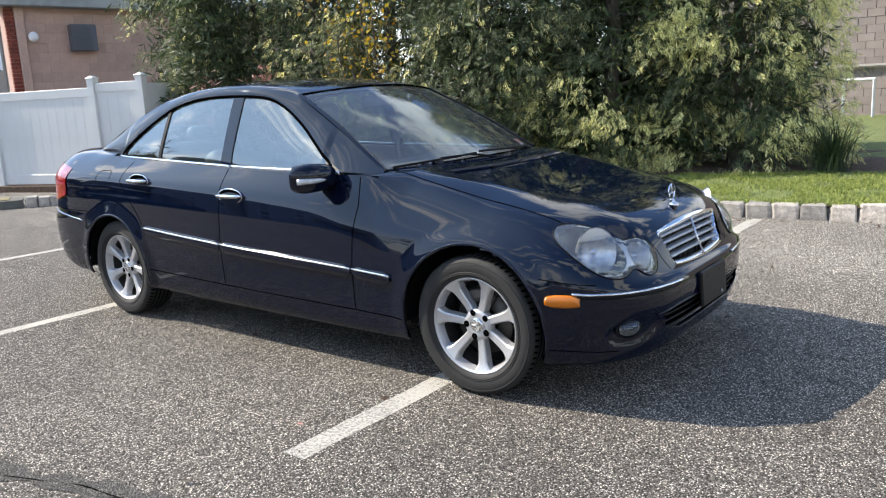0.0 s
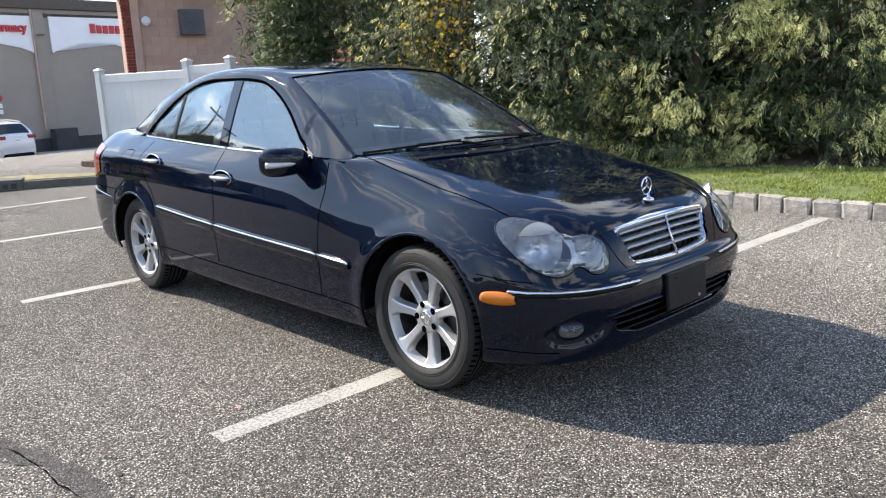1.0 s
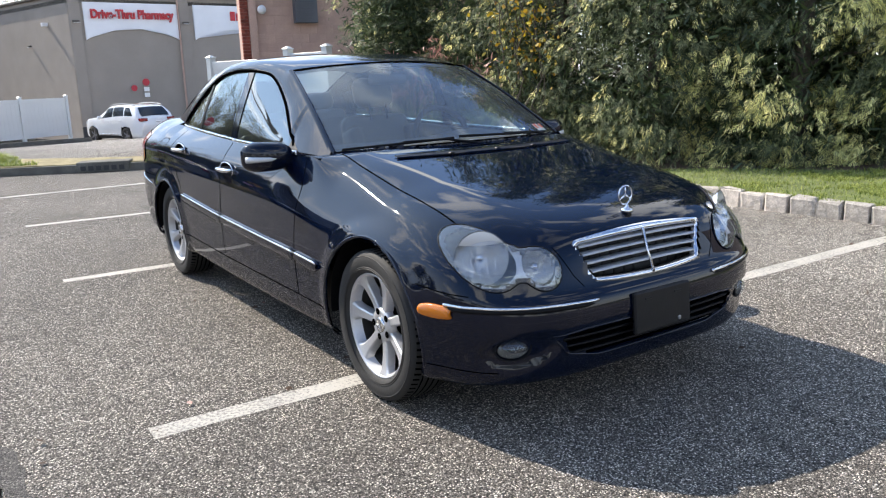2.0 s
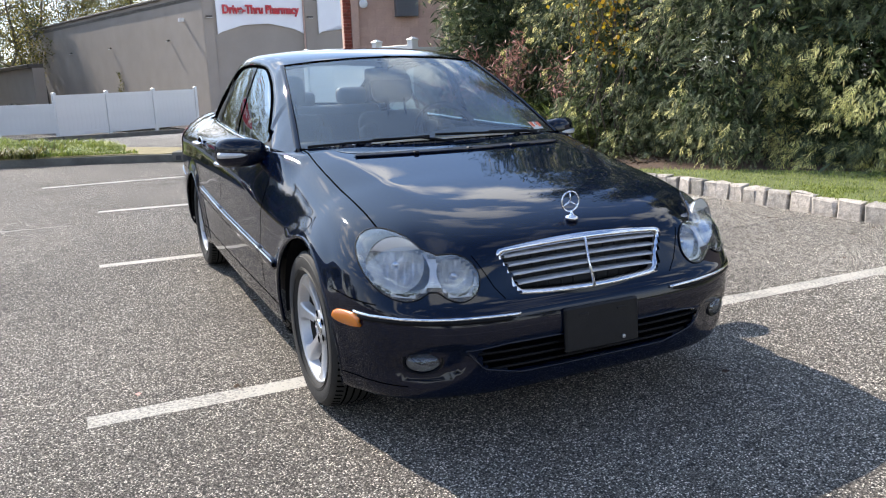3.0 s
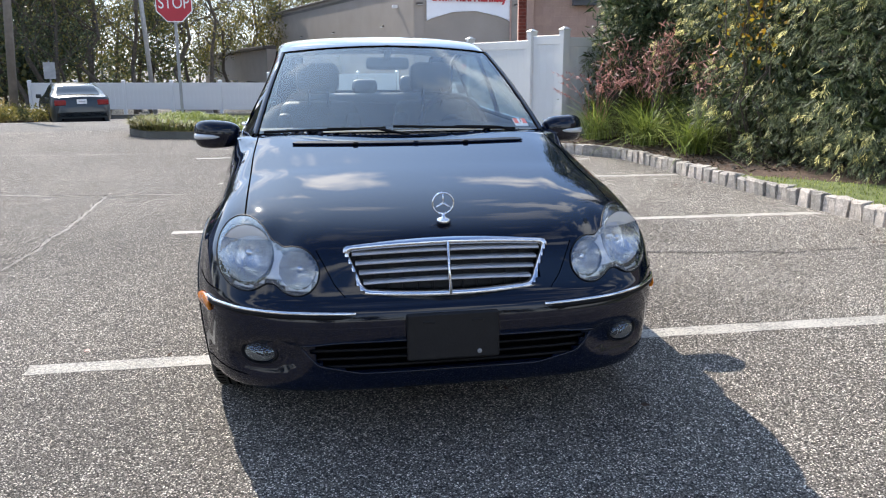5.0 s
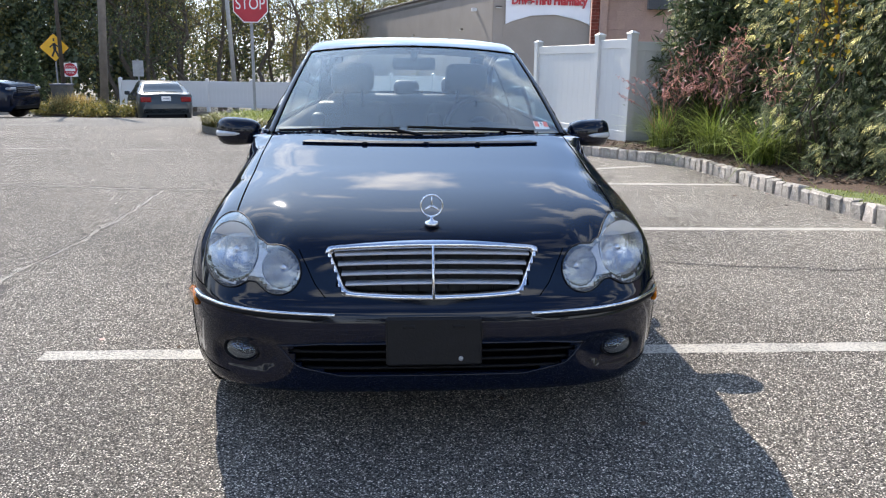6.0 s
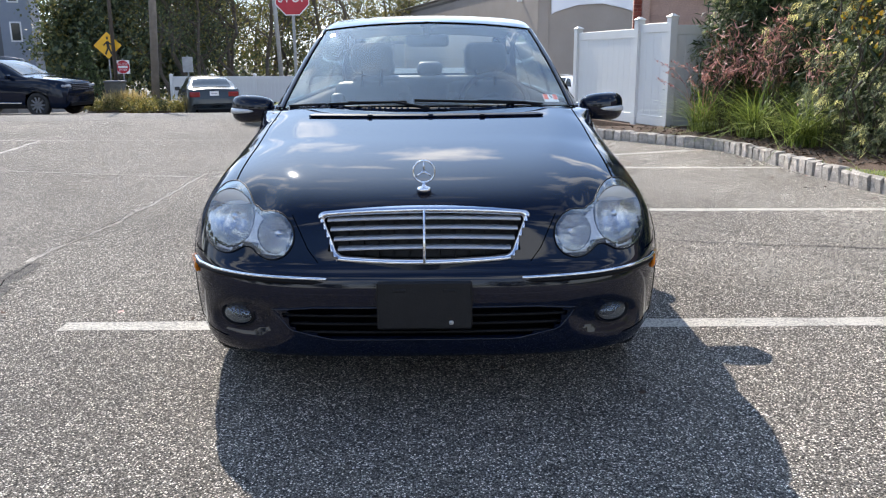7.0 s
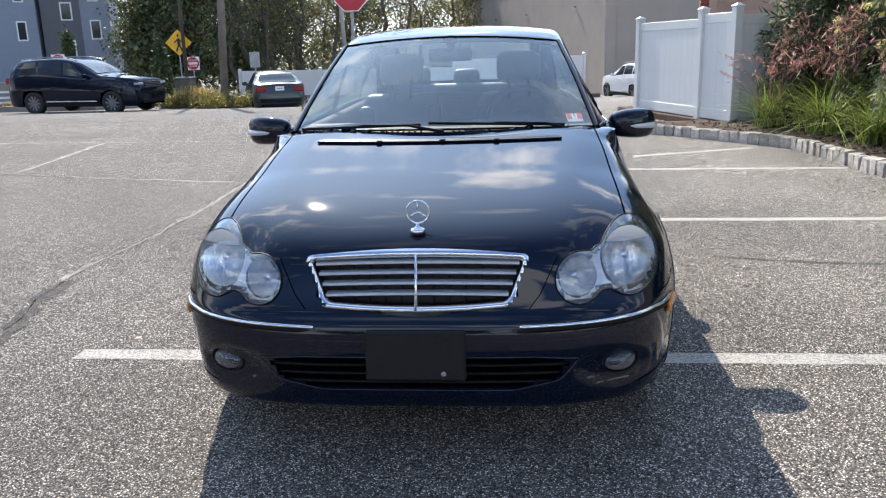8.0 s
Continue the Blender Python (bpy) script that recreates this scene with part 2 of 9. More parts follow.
def worn_paint_material():
    """Road paint, rubbed through to the aggregate in specks and patches."""
    m = asphalt_material("line_paint", (0.07, 0.066, 0.06), (0.20, 0.19, 0.17), (0.45, 0.43, 0.39))
    nt = m.node_tree
    b = nt.nodes["Principled BSDF"]
    under = b.inputs["Base Color"].links[0].from_socket
    tc = nt.nodes.new("ShaderNodeTexCoord")
    a = nt.nodes.new("ShaderNodeTexNoise"); a.inputs["Scale"].default_value, a.inputs["Detail"].default_value = 75.0, 4
    c = nt.nodes.new("ShaderNodeTexNoise"); c.inputs["Scale"].default_value, c.inputs["Detail"].default_value = 3.0, 4
    nt.links.new(tc.outputs["Object"], a.inputs["Vector"]); nt.links.new(tc.outputs["Object"], c.inputs["Vector"])
    add = nt.nodes.new("ShaderNodeMath"); add.operation = "MULTIPLY_ADD"; add.inputs[1].default_value = 0.55
    nt.links.new(c.outputs["Fac"], add.inputs[0]); nt.links.new(a.outputs["Fac"], add.inputs[2])
    r = nt.nodes.new("ShaderNodeMapRange")
    r.inputs["From Min"].default_value, r.inputs["From Max"].default_value = 0.75, 0.90
    r.inputs["To Min"].default_value, r.inputs["To Max"].default_value = 0.97, 0.38
    nt.links.new(add.outputs[0], r.inputs["Value"])
    mx = nt.nodes.new("ShaderNodeMix"); mx.data_type = "RGBA"
    nt.links.new(r.outputs[0], mx.inputs["Factor"]); nt.links.new(under, mx.inputs["A"])
    mx.inputs["B"].default_value = (0.68, 0.64, 0.57, 1)
    nt.links.new(mx.outputs["Result"], b.inputs["Base Color"])
    return m


M = {}
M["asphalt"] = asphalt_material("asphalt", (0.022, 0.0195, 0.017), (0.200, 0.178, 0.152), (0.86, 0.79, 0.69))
# paler copy for the far ground: lightness from grazing view is in the colour
M["road"] = asphalt_material("pale_grazing_asphalt", (0.12, 0.11, 0.10), (0.24, 0.225, 0.20), (0.42, 0.39, 0.35))
M["line"] = worn_paint_material()
M["granite"] = mat("granite", (0.335, 0.31, 0.275), 0.9, vary=0.35, scale=18, fine=0.35, fine_scale=120, bump=1.0, bump_scale=28, obj=0.18, tint=(0.43, 0.38, 0.33))
M["mortar"] = mat("mortar", (0.11, 0.10, 0.09), 0.95, vary=0.2, scale=20, bump=0.5, bump_scale=90)
M["soil"] = mat("mulch_soil", (0.085, 0.052, 0.034), 1.0, vary=0.5, scale=18, fine=0.4, fine_scale=90, bump=1.0, bump_scale=60)
M["lawn"] = mat("lawn_soil", (0.115, 0.14, 0.042), 1.0, vary=0.35, scale=6, fine=0.3, fine_scale=60, bump=0.8, bump_scale=70)
M["dry"] = mat("dry_turf", (0.24, 0.20, 0.105), 1.0, vary=0.35, scale=6, fine=0.3, fine_scale=60, bump=0.8, bump_scale=70)
M["grass"] = mat("grass_blade", (0.15, 0.23, 0.042), 0.6, island=0.4, tint=(0.30, 0.32, 0.08), translucent=0.3)
M["ograss"] = mat("ornamental_grass_blade", (0.10, 0.165, 0.03), 0.5, island=0.45, tint=(0.26, 0.31, 0.07), translucent=0.35)
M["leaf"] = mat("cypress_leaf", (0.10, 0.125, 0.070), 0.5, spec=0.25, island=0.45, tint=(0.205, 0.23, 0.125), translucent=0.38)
# tips: sunlight and fresh growth share this paler leaf colour
M["leaf_pale"] = mat("cypress_sunlit_leaf", (0.70, 0.69, 0.26), 0.5, spec=0.25, island=0.35, tint=(0.90, 0.82, 0.40), translucent=0.45)
M["leaf_red"] = mat("red_leaf", (0.40, 0.165, 0.15), 0.6, island=0.35, tint=(0.55, 0.30, 0.25), translucent=0.25)
M["leaf_gold"] = mat("gold_leaf", (0.48, 0.24, 0.02), 0.6, island=0.35, tint=(0.40, 0.33, 0.03), translucent=0.3)
M["leaf_wood"] = mat("woodland_leaf", (0.075, 0.10, 0.030), 0.6, island=0.4, tint=(0.21, 0.175, 0.05), translucent=0.30)
M["leaf_olive"] = mat("olive_leaf", (0.16, 0.16, 0.045), 0.6, island=0.4, tint=(0.30, 0.23, 0.06), translucent=0.34)
M["straw"] = mat("straw_blade", (0.36, 0.25, 0.07), 0.6, island=0.4, tint=(0.46, 0.36, 0.16), translucent=0.3)
M["leaf_pine"] = mat("pine_leaf", (0.045, 0.068, 0.036), 0.6, island=0.4, tint=(0.105, 0.13, 0.06), translucent=0.25)
# dark evergreen leaf; inside the hedge crowns it doubles as shade
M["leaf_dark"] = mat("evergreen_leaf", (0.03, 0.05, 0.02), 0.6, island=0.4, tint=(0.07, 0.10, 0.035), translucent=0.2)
M["bark"] = mat("bark", (0.085, 0.070, 0.055), 0.95, vary=0.35, scale=6, fine=0.3, fine_scale=40, bump=1.0, bump_scale=25)
M["vinyl"] = mat("white_vinyl", (0.62, 0.63, 0.62), 0.42, vary=0.05, scale=2, bump=0.05, bump_scale=60)
M["stucco"] = mat("beige_stucco", (0.305, 0.266, 0.232), 0.9, vary=0.07, scale=0.9, fine=0.06, fine_scale=30, bump=0.25, bump_scale=45)
M["stucco_white"] = mat("white_stucco", (0.78, 0.79, 0.82), 0.85, vary=0.04, scale=1.2, bump=0.15, bump_scale=45)
M["cap"] = mat("dark_bronze_metal", (0.075, 0.062, 0.052), 0.5, 0.3, vary=0.15, scale=3)
M["dark_base"] = mat("dark_painted_base", (0.045, 0.045, 0.048), 0.8, vary=0.2, scale=3)
M["red_sign"] = mat("red_plastic", (0.50, 0.018, 0.03), 0.4, vary=0.06, scale=3)
M["stop_red"] = mat("reflective_red", (0.50, 0.022, 0.04), 0.4, vary=0.08, scale=6)
M["sign_white"] = mat("reflective_white", (0.80, 0.80, 0.80), 0.4, vary=0.05, scale=6)
M["sign_yellow"] = mat("reflective_yellow", (0.80, 0.42, 0.01), 0.4, vary=0.06, scale=6)
M["sign_black"] = mat("sign_black", (0.015, 0.015, 0.015), 0.5)
M["block"] = mat("tan_split_block", (0.52, 0.35, 0.285), 0.92, vary=0.13, scale=3, fine=0.14, fine_scale=45, bump=0.5, bump_scale=45, obj=0.08, island=0.08)
M["block_joint"] = mat("block_joint", (0.49, 0.33, 0.27), 0.95, vary=0.1, scale=5)
M["brick_red"] = mat("red_brick", (0.24, 0.062, 0.042), 0.9, vary=0.2, scale=10, island=0.25, bump=0.4, bump_scale=60)
M["grey_block"] = mat("grey_rough_block", (0.26, 0.215, 0.195), 0.95, vary=0.12, scale=3, island=0.10, bump=0.6, bump_scale=40)
M["galv"] = mat("galvanised_steel", (0.33, 0.34, 0.35), 0.5, 0.7, vary=0.15, scale=8)
M["wood_pole"] = mat("weathered_wood_pole", (0.19, 0.165, 0.14), 0.95, vary=0.25, scale=4, bump=0.6, bump_scale=40)
M["concrete"] = mat("kerb_concrete", (0.25, 0.23, 0.205), 0.9, vary=0.22, scale=5, fine=0.15, fine_scale=70, bump=0.4, bump_scale=50)
# dark concrete: shade on the island's sunless kerb face is in this colour
M["kerb_dark"] = mat("shaded_dark_concrete", (0.12, 0.115, 0.10), 0.95, vary=0.35, scale=4, fine=0.2, fine_scale=60, bump=0.5, bump_scale=40)
M["siding"] = mat("grey_blue_siding", (0.235, 0.27, 0.33), 0.75, vary=0.05, scale=2)
M["siding_dark"] = mat("dark_grey_siding", (0.12, 0.125, 0.14), 0.75, vary=0.05, scale=2)
M["win_dark"] = mat("dark_window", (0.02, 0.025, 0.032), 0.05, spec=0.45)
M["white_trim"] = mat("white_trim", (0.75, 0.76, 0.78), 0.5, vary=0.04, scale=4)

# ---- building helpers ----
def link(name, bm, material=None, parent=None, label="", smooth=False, at=None):
    me = bpy.data.meshes.new(name)
    bm.to_mesh(me)
    bm.free()
    if smooth:
        me.polygons.foreach_set("use_smooth", [True] * len(me.polygons))
    for m in (material if isinstance(material, (list, tuple)) else [material]):
        if m:
            me.materials.append(m)
    ob = new(name, me)
    if at is not None:
        ob.matrix_world = at
    if parent is not None:
        ob.parent = parent
    if label:
        ob["label"] = label
    return ob


def part(name, bm, material, parent, label="", smooth=False):
    """One mesh object under a thing or under a part."""
    return link(name, bm, material, parent, label, smooth)


def empty(name, m=None, label="", category="", group="", kind=""):
    ob = new(name)
    ob.empty_display_size = 0.1
    if m is not None:
        ob.matrix_world = m
    return tagged(ob, label, category, group, kind)


def box(bm, x0, x1, y0, y1, z0, z1, bevel=0.0, m=None, seg=1):
    got = bmesh.ops.create_cube(bm, size=1.0)["verts"]
    bmesh.ops.scale(bm, vec=(x1 - x0, y1 - y0, z1 - z0), verts=got)
    bmesh.ops.translate(bm, vec=((x0 + x1) / 2, (y0 + y1) / 2, (z0 + z1) / 2), verts=got)
    if bevel:
        edges = list({e for v in got for e in v.link_edges})
        res = bmesh.ops.bevel(bm, geom=edges, offset=bevel, segments=seg, affect="EDGES", profile=0.5)
        got = list({v for v in res["verts"]} | {v for v in got if v.is_valid})
    if m is not None:
        bmesh.ops.transform(bm, matrix=m, verts=[v for v in got if v.is_valid])
    return got


def tube(bm, pts, radii, n=8, cap=True, squash=None):
    """A tube along points, its radius from a list or one number."""
    pts = [Vector(p) for p in pts]
    if not isinstance(radii, (list, tuple)):
        radii = [radii] * len(pts)
    rings = []
    side = None
    for i, p in enumerate(pts):
        d = (pts[min(i + 1, len(pts) - 1)] - pts[max(i - 1, 0)]).normalized()
        if side is None:
            side = d.cross(Vector((0, 0, 1)))
            if side.length < 1e-3:
                side = d.cross(Vector((0, 1, 0)))
        side = (side - d * side.dot(d)).normalized()
        up = side.cross(d)
        kx, ky = squash or (1, 1)
        rings.append([bm.verts.new(p + radii[i] * (kx * math.cos(2 * math.pi * k / n) * side + ky * math.sin(2 * math.pi * k / n) * up)) for k in range(n)])
    for a, b in zip(rings, rings[1:]):
        for k in range(n):
            bm.faces.new((a[k], a[(k + 1) % n], b[(k + 1) % n], b[k]))
    if cap:
        bm.faces.new(rings[0][::-1])
        bm.faces.new(rings[-1])
    return rings


def prism(bm, outline, z0, z1):
    """An upright prism on a plan outline, given anticlockwise."""
    lo = [bm.verts.new((x, y, z0)) for x, y in outline]
    hi = [bm.verts.new((x, y, z1)) for x, y in outline]
    n = len(lo)
    for k in range(n):
        bm.faces.new((lo[k], lo[(k + 1) % n], hi[(k + 1) % n], hi[k]))
    bm.faces.new(hi)
    bm.faces.new(lo[::-1])


def frame_on(a, b):
    """A pose whose x runs from plan point a to b, z up, origin at a; and the length."""
    d = Vector((b[0] - a[0], b[1] - a[1], 0))
    return Matrix.Translation((a[0], a[1], 0)) @ Matrix.Rotation(math.atan2(d.y, d.x), 4, "Z"), d.length


def letters(name, text, size, depth, material, parent, m, label="", align="CENTER", bold=0.0):
    cu = bpy.data.curves.new(name, "FONT")
    cu.body, cu.size, cu.extrude, cu.align_x, cu.align_y = text, size, depth, align, "CENTER"
    cu.offset = bold
    tmp = bpy.data.objects.new(name, cu)
    scene.collection.objects.link(tmp)
    me = bpy.data.meshes.new_from_object(tmp.evaluated_get(bpy.context.evaluated_depsgraph_get()))
    bpy.data.objects.remove(tmp)
    bpy.data.curves.remove(cu)
    me.materials.clear()
    me.materials.append(material)
    ob = new(name, me)
    ob.parent = parent
    ob.matrix_local = m
    if label:
        ob["label"] = label
    return ob


def gz(y):
    """The ground falls gently away beyond the parking bays."""
    return 0.0 if y < 13.5 else -0.050 * (min(y, 60) - 13.5)


# ---- ground ----
def build_ground():
    bm = bmesh.new()
    ys = [-400, -60, -20, -8, -4, 0, 4, 8, 11, 13.5, 16, 22, 30, 40, 60, 75, 150, 900]
    xs = [-900, -120, -40, -20, -10, -5, 0, 5, 10, 20, 40, 120, 900]
    grid = [[bm.verts.new((x, y, gz(y))) for x in xs] for y in ys]
    for i in range(len(ys) - 1):
        for j in range(len(xs) - 1):
            f = bm.faces.new((grid[i][j], grid[i][j + 1], grid[i + 1][j + 1], grid[i + 1][j]))
            # beyond the bays, the copy with grazing light in its colour
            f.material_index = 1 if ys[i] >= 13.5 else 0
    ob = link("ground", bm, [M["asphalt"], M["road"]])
    tagged(ob, "grey worn asphalt car park with pale aggregate", "ground", kind="structure")
    return ob


ground = build_ground()


def ribbon(bm, pts, widths, z, wob=0.0, seed=1):
    rnd = random.Random(seed)
    rows = []
    for i, p in enumerate(pts):
        p = Vector((p[0], p[1], 0))
        a, b = Vector((*pts[max(i - 1, 0)][:2], 0)), Vector((*pts[min(i + 1, len(pts) - 1)][:2], 0))
        d = (b - a).normalized()
        s = Vector((-d.y, d.x, 0))
        w = widths if not isinstance(widths, (list, tuple)) else widths[i]
        rows.append([bm.verts.new(p + s * (k * w / 2 + rnd.uniform(-wob, wob)) + Vector((0, 0, gz(p.y) + z))) for k in (-1, 1)])
    for a, b in zip(rows, rows[1:]):
        bm.faces.new((a[0], b[0], b[1], a[1]) if True else a)
    bmesh.ops.recalc_face_normals(bm, faces=bm.faces)


def build_lines():
    for a, b, w in (((-1.64, 0.25), (4.0, 0.19), 0.115), ((-1.48, 3.08), (3.87, 2.90), 0.10), ((-1.38, 5.69), (3.78, 5.38), 0.10),
                    ((-1.93, 8.16), (0.8, 8.20), 0.10), ((1.79, 6.51), (3.33, 7.10), 0.10), ((4.0, -2.62), (-1.65, -2.6), 0.115)):
        bm = bmesh.new()
        n = 40
        ribbon(bm, [(a[0] + (b[0] - a[0]) * i / n, a[1] + (b[1] - a[1]) * i / n) for i in range(n + 1)], w, 0.0015, 0.004, 7)
        tagged(link("parking_line", bm, M["line"]), "worn white painted parking bay line", "road marking", kind="structure")


build_lines()


# ---- kerb of granite blocks, bed, lawn ----
KERB = [(4.25, -9.0), (4.12, -1.0), (4.03, 0.4), (3.98, 2.4), (3.84, 4.8), (3.78, 6.6), (3.72, 7.0), (3.27, 7.68), (2.45, 8.85), (1.75, 9.40)]


def resample(pts, step):
    out, carry = [], 0.0
    for a, b in zip(pts, pts[1:]):
        a, b = Vector((*a, 0)), Vector((*b, 0))
        n = (b - a).length
        t = carry
        while t < n:
            out.append((a + (b - a) * (t / n), (b - a).normalized()))
            t += step
        carry = t - n
    return out


def rough_block(rnd, l, w, h, r):
    """One granite sett: a box with split, uneven faces and worn edges."""
    bm = bmesh.new()
    bmesh.ops.create_cube(bm, size=1.0)
    bmesh.ops.bevel(bm, geom=list(bm.edges), offset=0.085, segments=1, affect="EDGES")
    for v in bm.verts:
        v.co = Vector((v.co.x * l, v.co.y * w, v.co.z * h)) + Vector([rnd.uniform(-r, r) for _ in range(3)])
    return bm


def build_kerb():
    rnd = random.Random(4)
    kerb = empty("kerb", None, "kerb of pale grey split granite blocks beside asphalt", "kerb", kind="structure")
    bm = bmesh.new()
    for a, b in zip(KERB, KERB[1:]):
        m, n = frame_on(a, b)
        box(bm, -0.02, n + 0.02, -0.09, -0.032, -0.05, 0.11, m=m)
    part("mortar", bm, M["mortar"], kerb)
    meshes = []
    for k in range(9):
        bm = rough_block(rnd, 0.222, 0.115, 0.21, 0.011)
        me = bpy.data.meshes.new("granite_block")
        bm.to_mesh(me); bm.free()
        me.materials.append(M["granite"])
        meshes.append(me)
    short = []
    for k in range(7):
        bm = rough_block(rnd, 0.146, 0.115, 0.20, 0.012)
        me = bpy.data.meshes.new("granite_block")
        bm.to_mesh(me); bm.free()
        me.materials.append(M["granite"])
        short.append(me)
    runs = [(p, d, meshes) for p, d in resample(KERB[:4], 0.236)] + [(p, d, short) for p, d in resample(KERB[3:], 0.160)]
    for p, d, kit in runs:
        ob = new("granite_block", rnd.choice(kit))
        ob.parent = kerb
        side = Vector((d.y, -d.x, 0))
        ob.matrix_local = Matrix.Translation(p + Vector((0, 0, 0.046 + rnd.uniform(-0.010, 0.008))) + side * (0.052 + rnd.uniform(-0.010, 0.010)) + d * rnd.uniform(-0.006, 0.006)) @ \
            Matrix.Rotation(math.atan2(d.y, d.x) + rnd.uniform(-0.03, 0.03) + rnd.choice((0, math.pi)), 4, "Z")
    return kerb


def height(x, y):
    return 0.13 + 0.02 * noise.noise(Vector((x * 0.7, y * 0.7, 3)))


def sheet(outline_fn, x0, x1, y0, y1, step, material, name, label, category, lift=0.0):
    """A gently uneven sheet over the plan cells for which outline_fn holds."""
    bm = bmesh.new()
    vs = {}
    nx, ny = int((x1 - x0) / step), int((y1 - y0) / step)

    def v(i, j):
        if (i, j) not in vs:
            x, y = x0 + i * step, y0 + j * step
            vs[i, j] = bm.verts.new((x, y, height(x, y) + lift))
        return vs[i, j]

    for i in range(nx):
        for j in range(ny):
            if outline_fn(x0 + (i + 0.5) * step, y0 + (j + 0.5) * step):
                bm.faces.new((v(i, j), v(i + 1, j), v(i + 1, j + 1), v(i, j + 1)))
    return tagged(link(name, bm, material, smooth=True), label, category, kind="structure")


def kerb_x(y):
    """The kerb's back edge at y."""
    for (xa, ya), (xb, yb) in zip(KERB, KERB[1:]):
        if ya <= y <= yb:
            return xa + (xb - xa) * (y - ya) / (yb - ya) + 0.03
    return 99


def bed_edge(y):
    """Where the lawn strip gives way to the mulched bed."""
    return 6.8 - 0.42 * max(0, y) if y < 2.6 else max(kerb_x(y), 5.7 - 1.05 * (y - 2.6))


def build_verge():
    sheet(lambda x, y: x > kerb_x(y) + 0.02, 1.6, 9.6, -9.0, 9.4, 0.1, M["soil"], "planting_bed", "dark brown mulched planting bed behind the kerb", "planting bed")
    sheet(lambda x, y: kerb_x(y) + 0.03 < x < bed_edge(y), 3.9, 7.0, -9.0, 5.2, 0.1, M["lawn"], "lawn_strip", "green lawn strip behind the granite kerb", "lawn", 0.006)
    sheet(lambda x, y: x > 8.6, 8.6, 40.0, -24.0, 11.0, 0.8, M["lawn"], "lawn", "mown green lawn behind the conifers", "lawn", 0.0)
    # ground behind the kerb's end, under the fence
    bm = bmesh.new()
    prism(bm, [(1.85, 9.43), (2.5, 8.92), (3.32, 7.75), (9.0, 7.75), (9.0, 14.0), (2.5, 13.0), (2.62, 12.2), (3.35, 9.8), (2.2, 9.75)], -0.02, 0.10)
    tagged(link("fence_bed", bm, M["soil"]), "dark soil bed under the fence", "planting bed", kind="structure")


kerb = build_kerb()
build_verge()


def blades(bm, rnd, places, h, w, lean, seg=2):
    """Grass blades: narrow bent strips rooted at places (x, y, z)."""
    for x, y, z in places:
        a = rnd.uniform(0, 2 * math.pi)
        hh = h * rnd.uniform(0.55, 1.2)
        out = Vector((math.cos(a), math.sin(a), 0))
        side = Vector((-out.y, out.x, 0)) * w * rnd.uniform(0.7, 1.2)
        ln = lean * rnd.uniform(0.3, 1.3)
        prev = None
        for k in range(seg + 1):
            t = k / seg
            c = Vector((x, y, z)) + out * (ln * hh * t * t) + Vector((0, 0, hh * (t - 0.35 * ln * t * t)))
            if k == seg:
                tip = bm.verts.new(c)
                bm.faces.new((prev[0], prev[1], tip))
            else:
                s = side * (1 - 0.35 * t)
                cur = (bm.verts.new(c - s), bm.verts.new(c + s))
                if prev:
                    bm.faces.new((prev[0], prev[1], cur[1], cur[0]))
                prev = cur


def build_grass():
    rnd = random.Random(11)
    bm = bmesh.new()
    spots = []
    while len(spots) < 38000:
        y = rnd.uniform(-2.6, 5.0)
        x = rnd.uniform(3.9, 6.9)
        if kerb_x(y) < x < bed_edge(y) + 0.15 * noise.noise(Vector((x * 2, y * 2, 0))):
            bare = noise.noise(Vector((x * 1.9, y * 1.9, 5))) + 0.35 * noise.noise(Vector((x * 7, y * 7, 2))) - 0.30 * max(0, y - 1.2)
            if bare > -0.10 or rnd.random() < 0.16:
                spots.append((x, y, height(x, y)))
    blades(bm, rnd, spots, 0.048, 0.0032, 0.9)
    tagged(link("lawn_grass", bm, M["grass"]), "short green lawn grass by the kerb", "grass", kind="stuff")


build_grass()


# ---- traffic island with the stop sign, far kerb ----
ISLAND = [(1.72, 9.45), (1.9, 9.8), (1.2, 10.7), (0.2, 11.5), (-1.2, 13.0), (-2.6, 15.2), (-3.2, 15.7), (-3.6, 15.1), (-3.78, 13.8), (-3.62, 12.3), (-3.2, 11.6), (-2.01, 11.14), (-0.97, 10.8), (-0.1, 10.36), (1.04, 9.88)]


def inside(poly, x, y):
    r = False
    for (xa, ya), (xb, yb) in zip(poly, poly[1:] + poly[:1]):
        if (ya > y) != (yb > y) and x < xa + (xb - xa) * (y - ya) / (yb - ya):
            r = not r
    return r


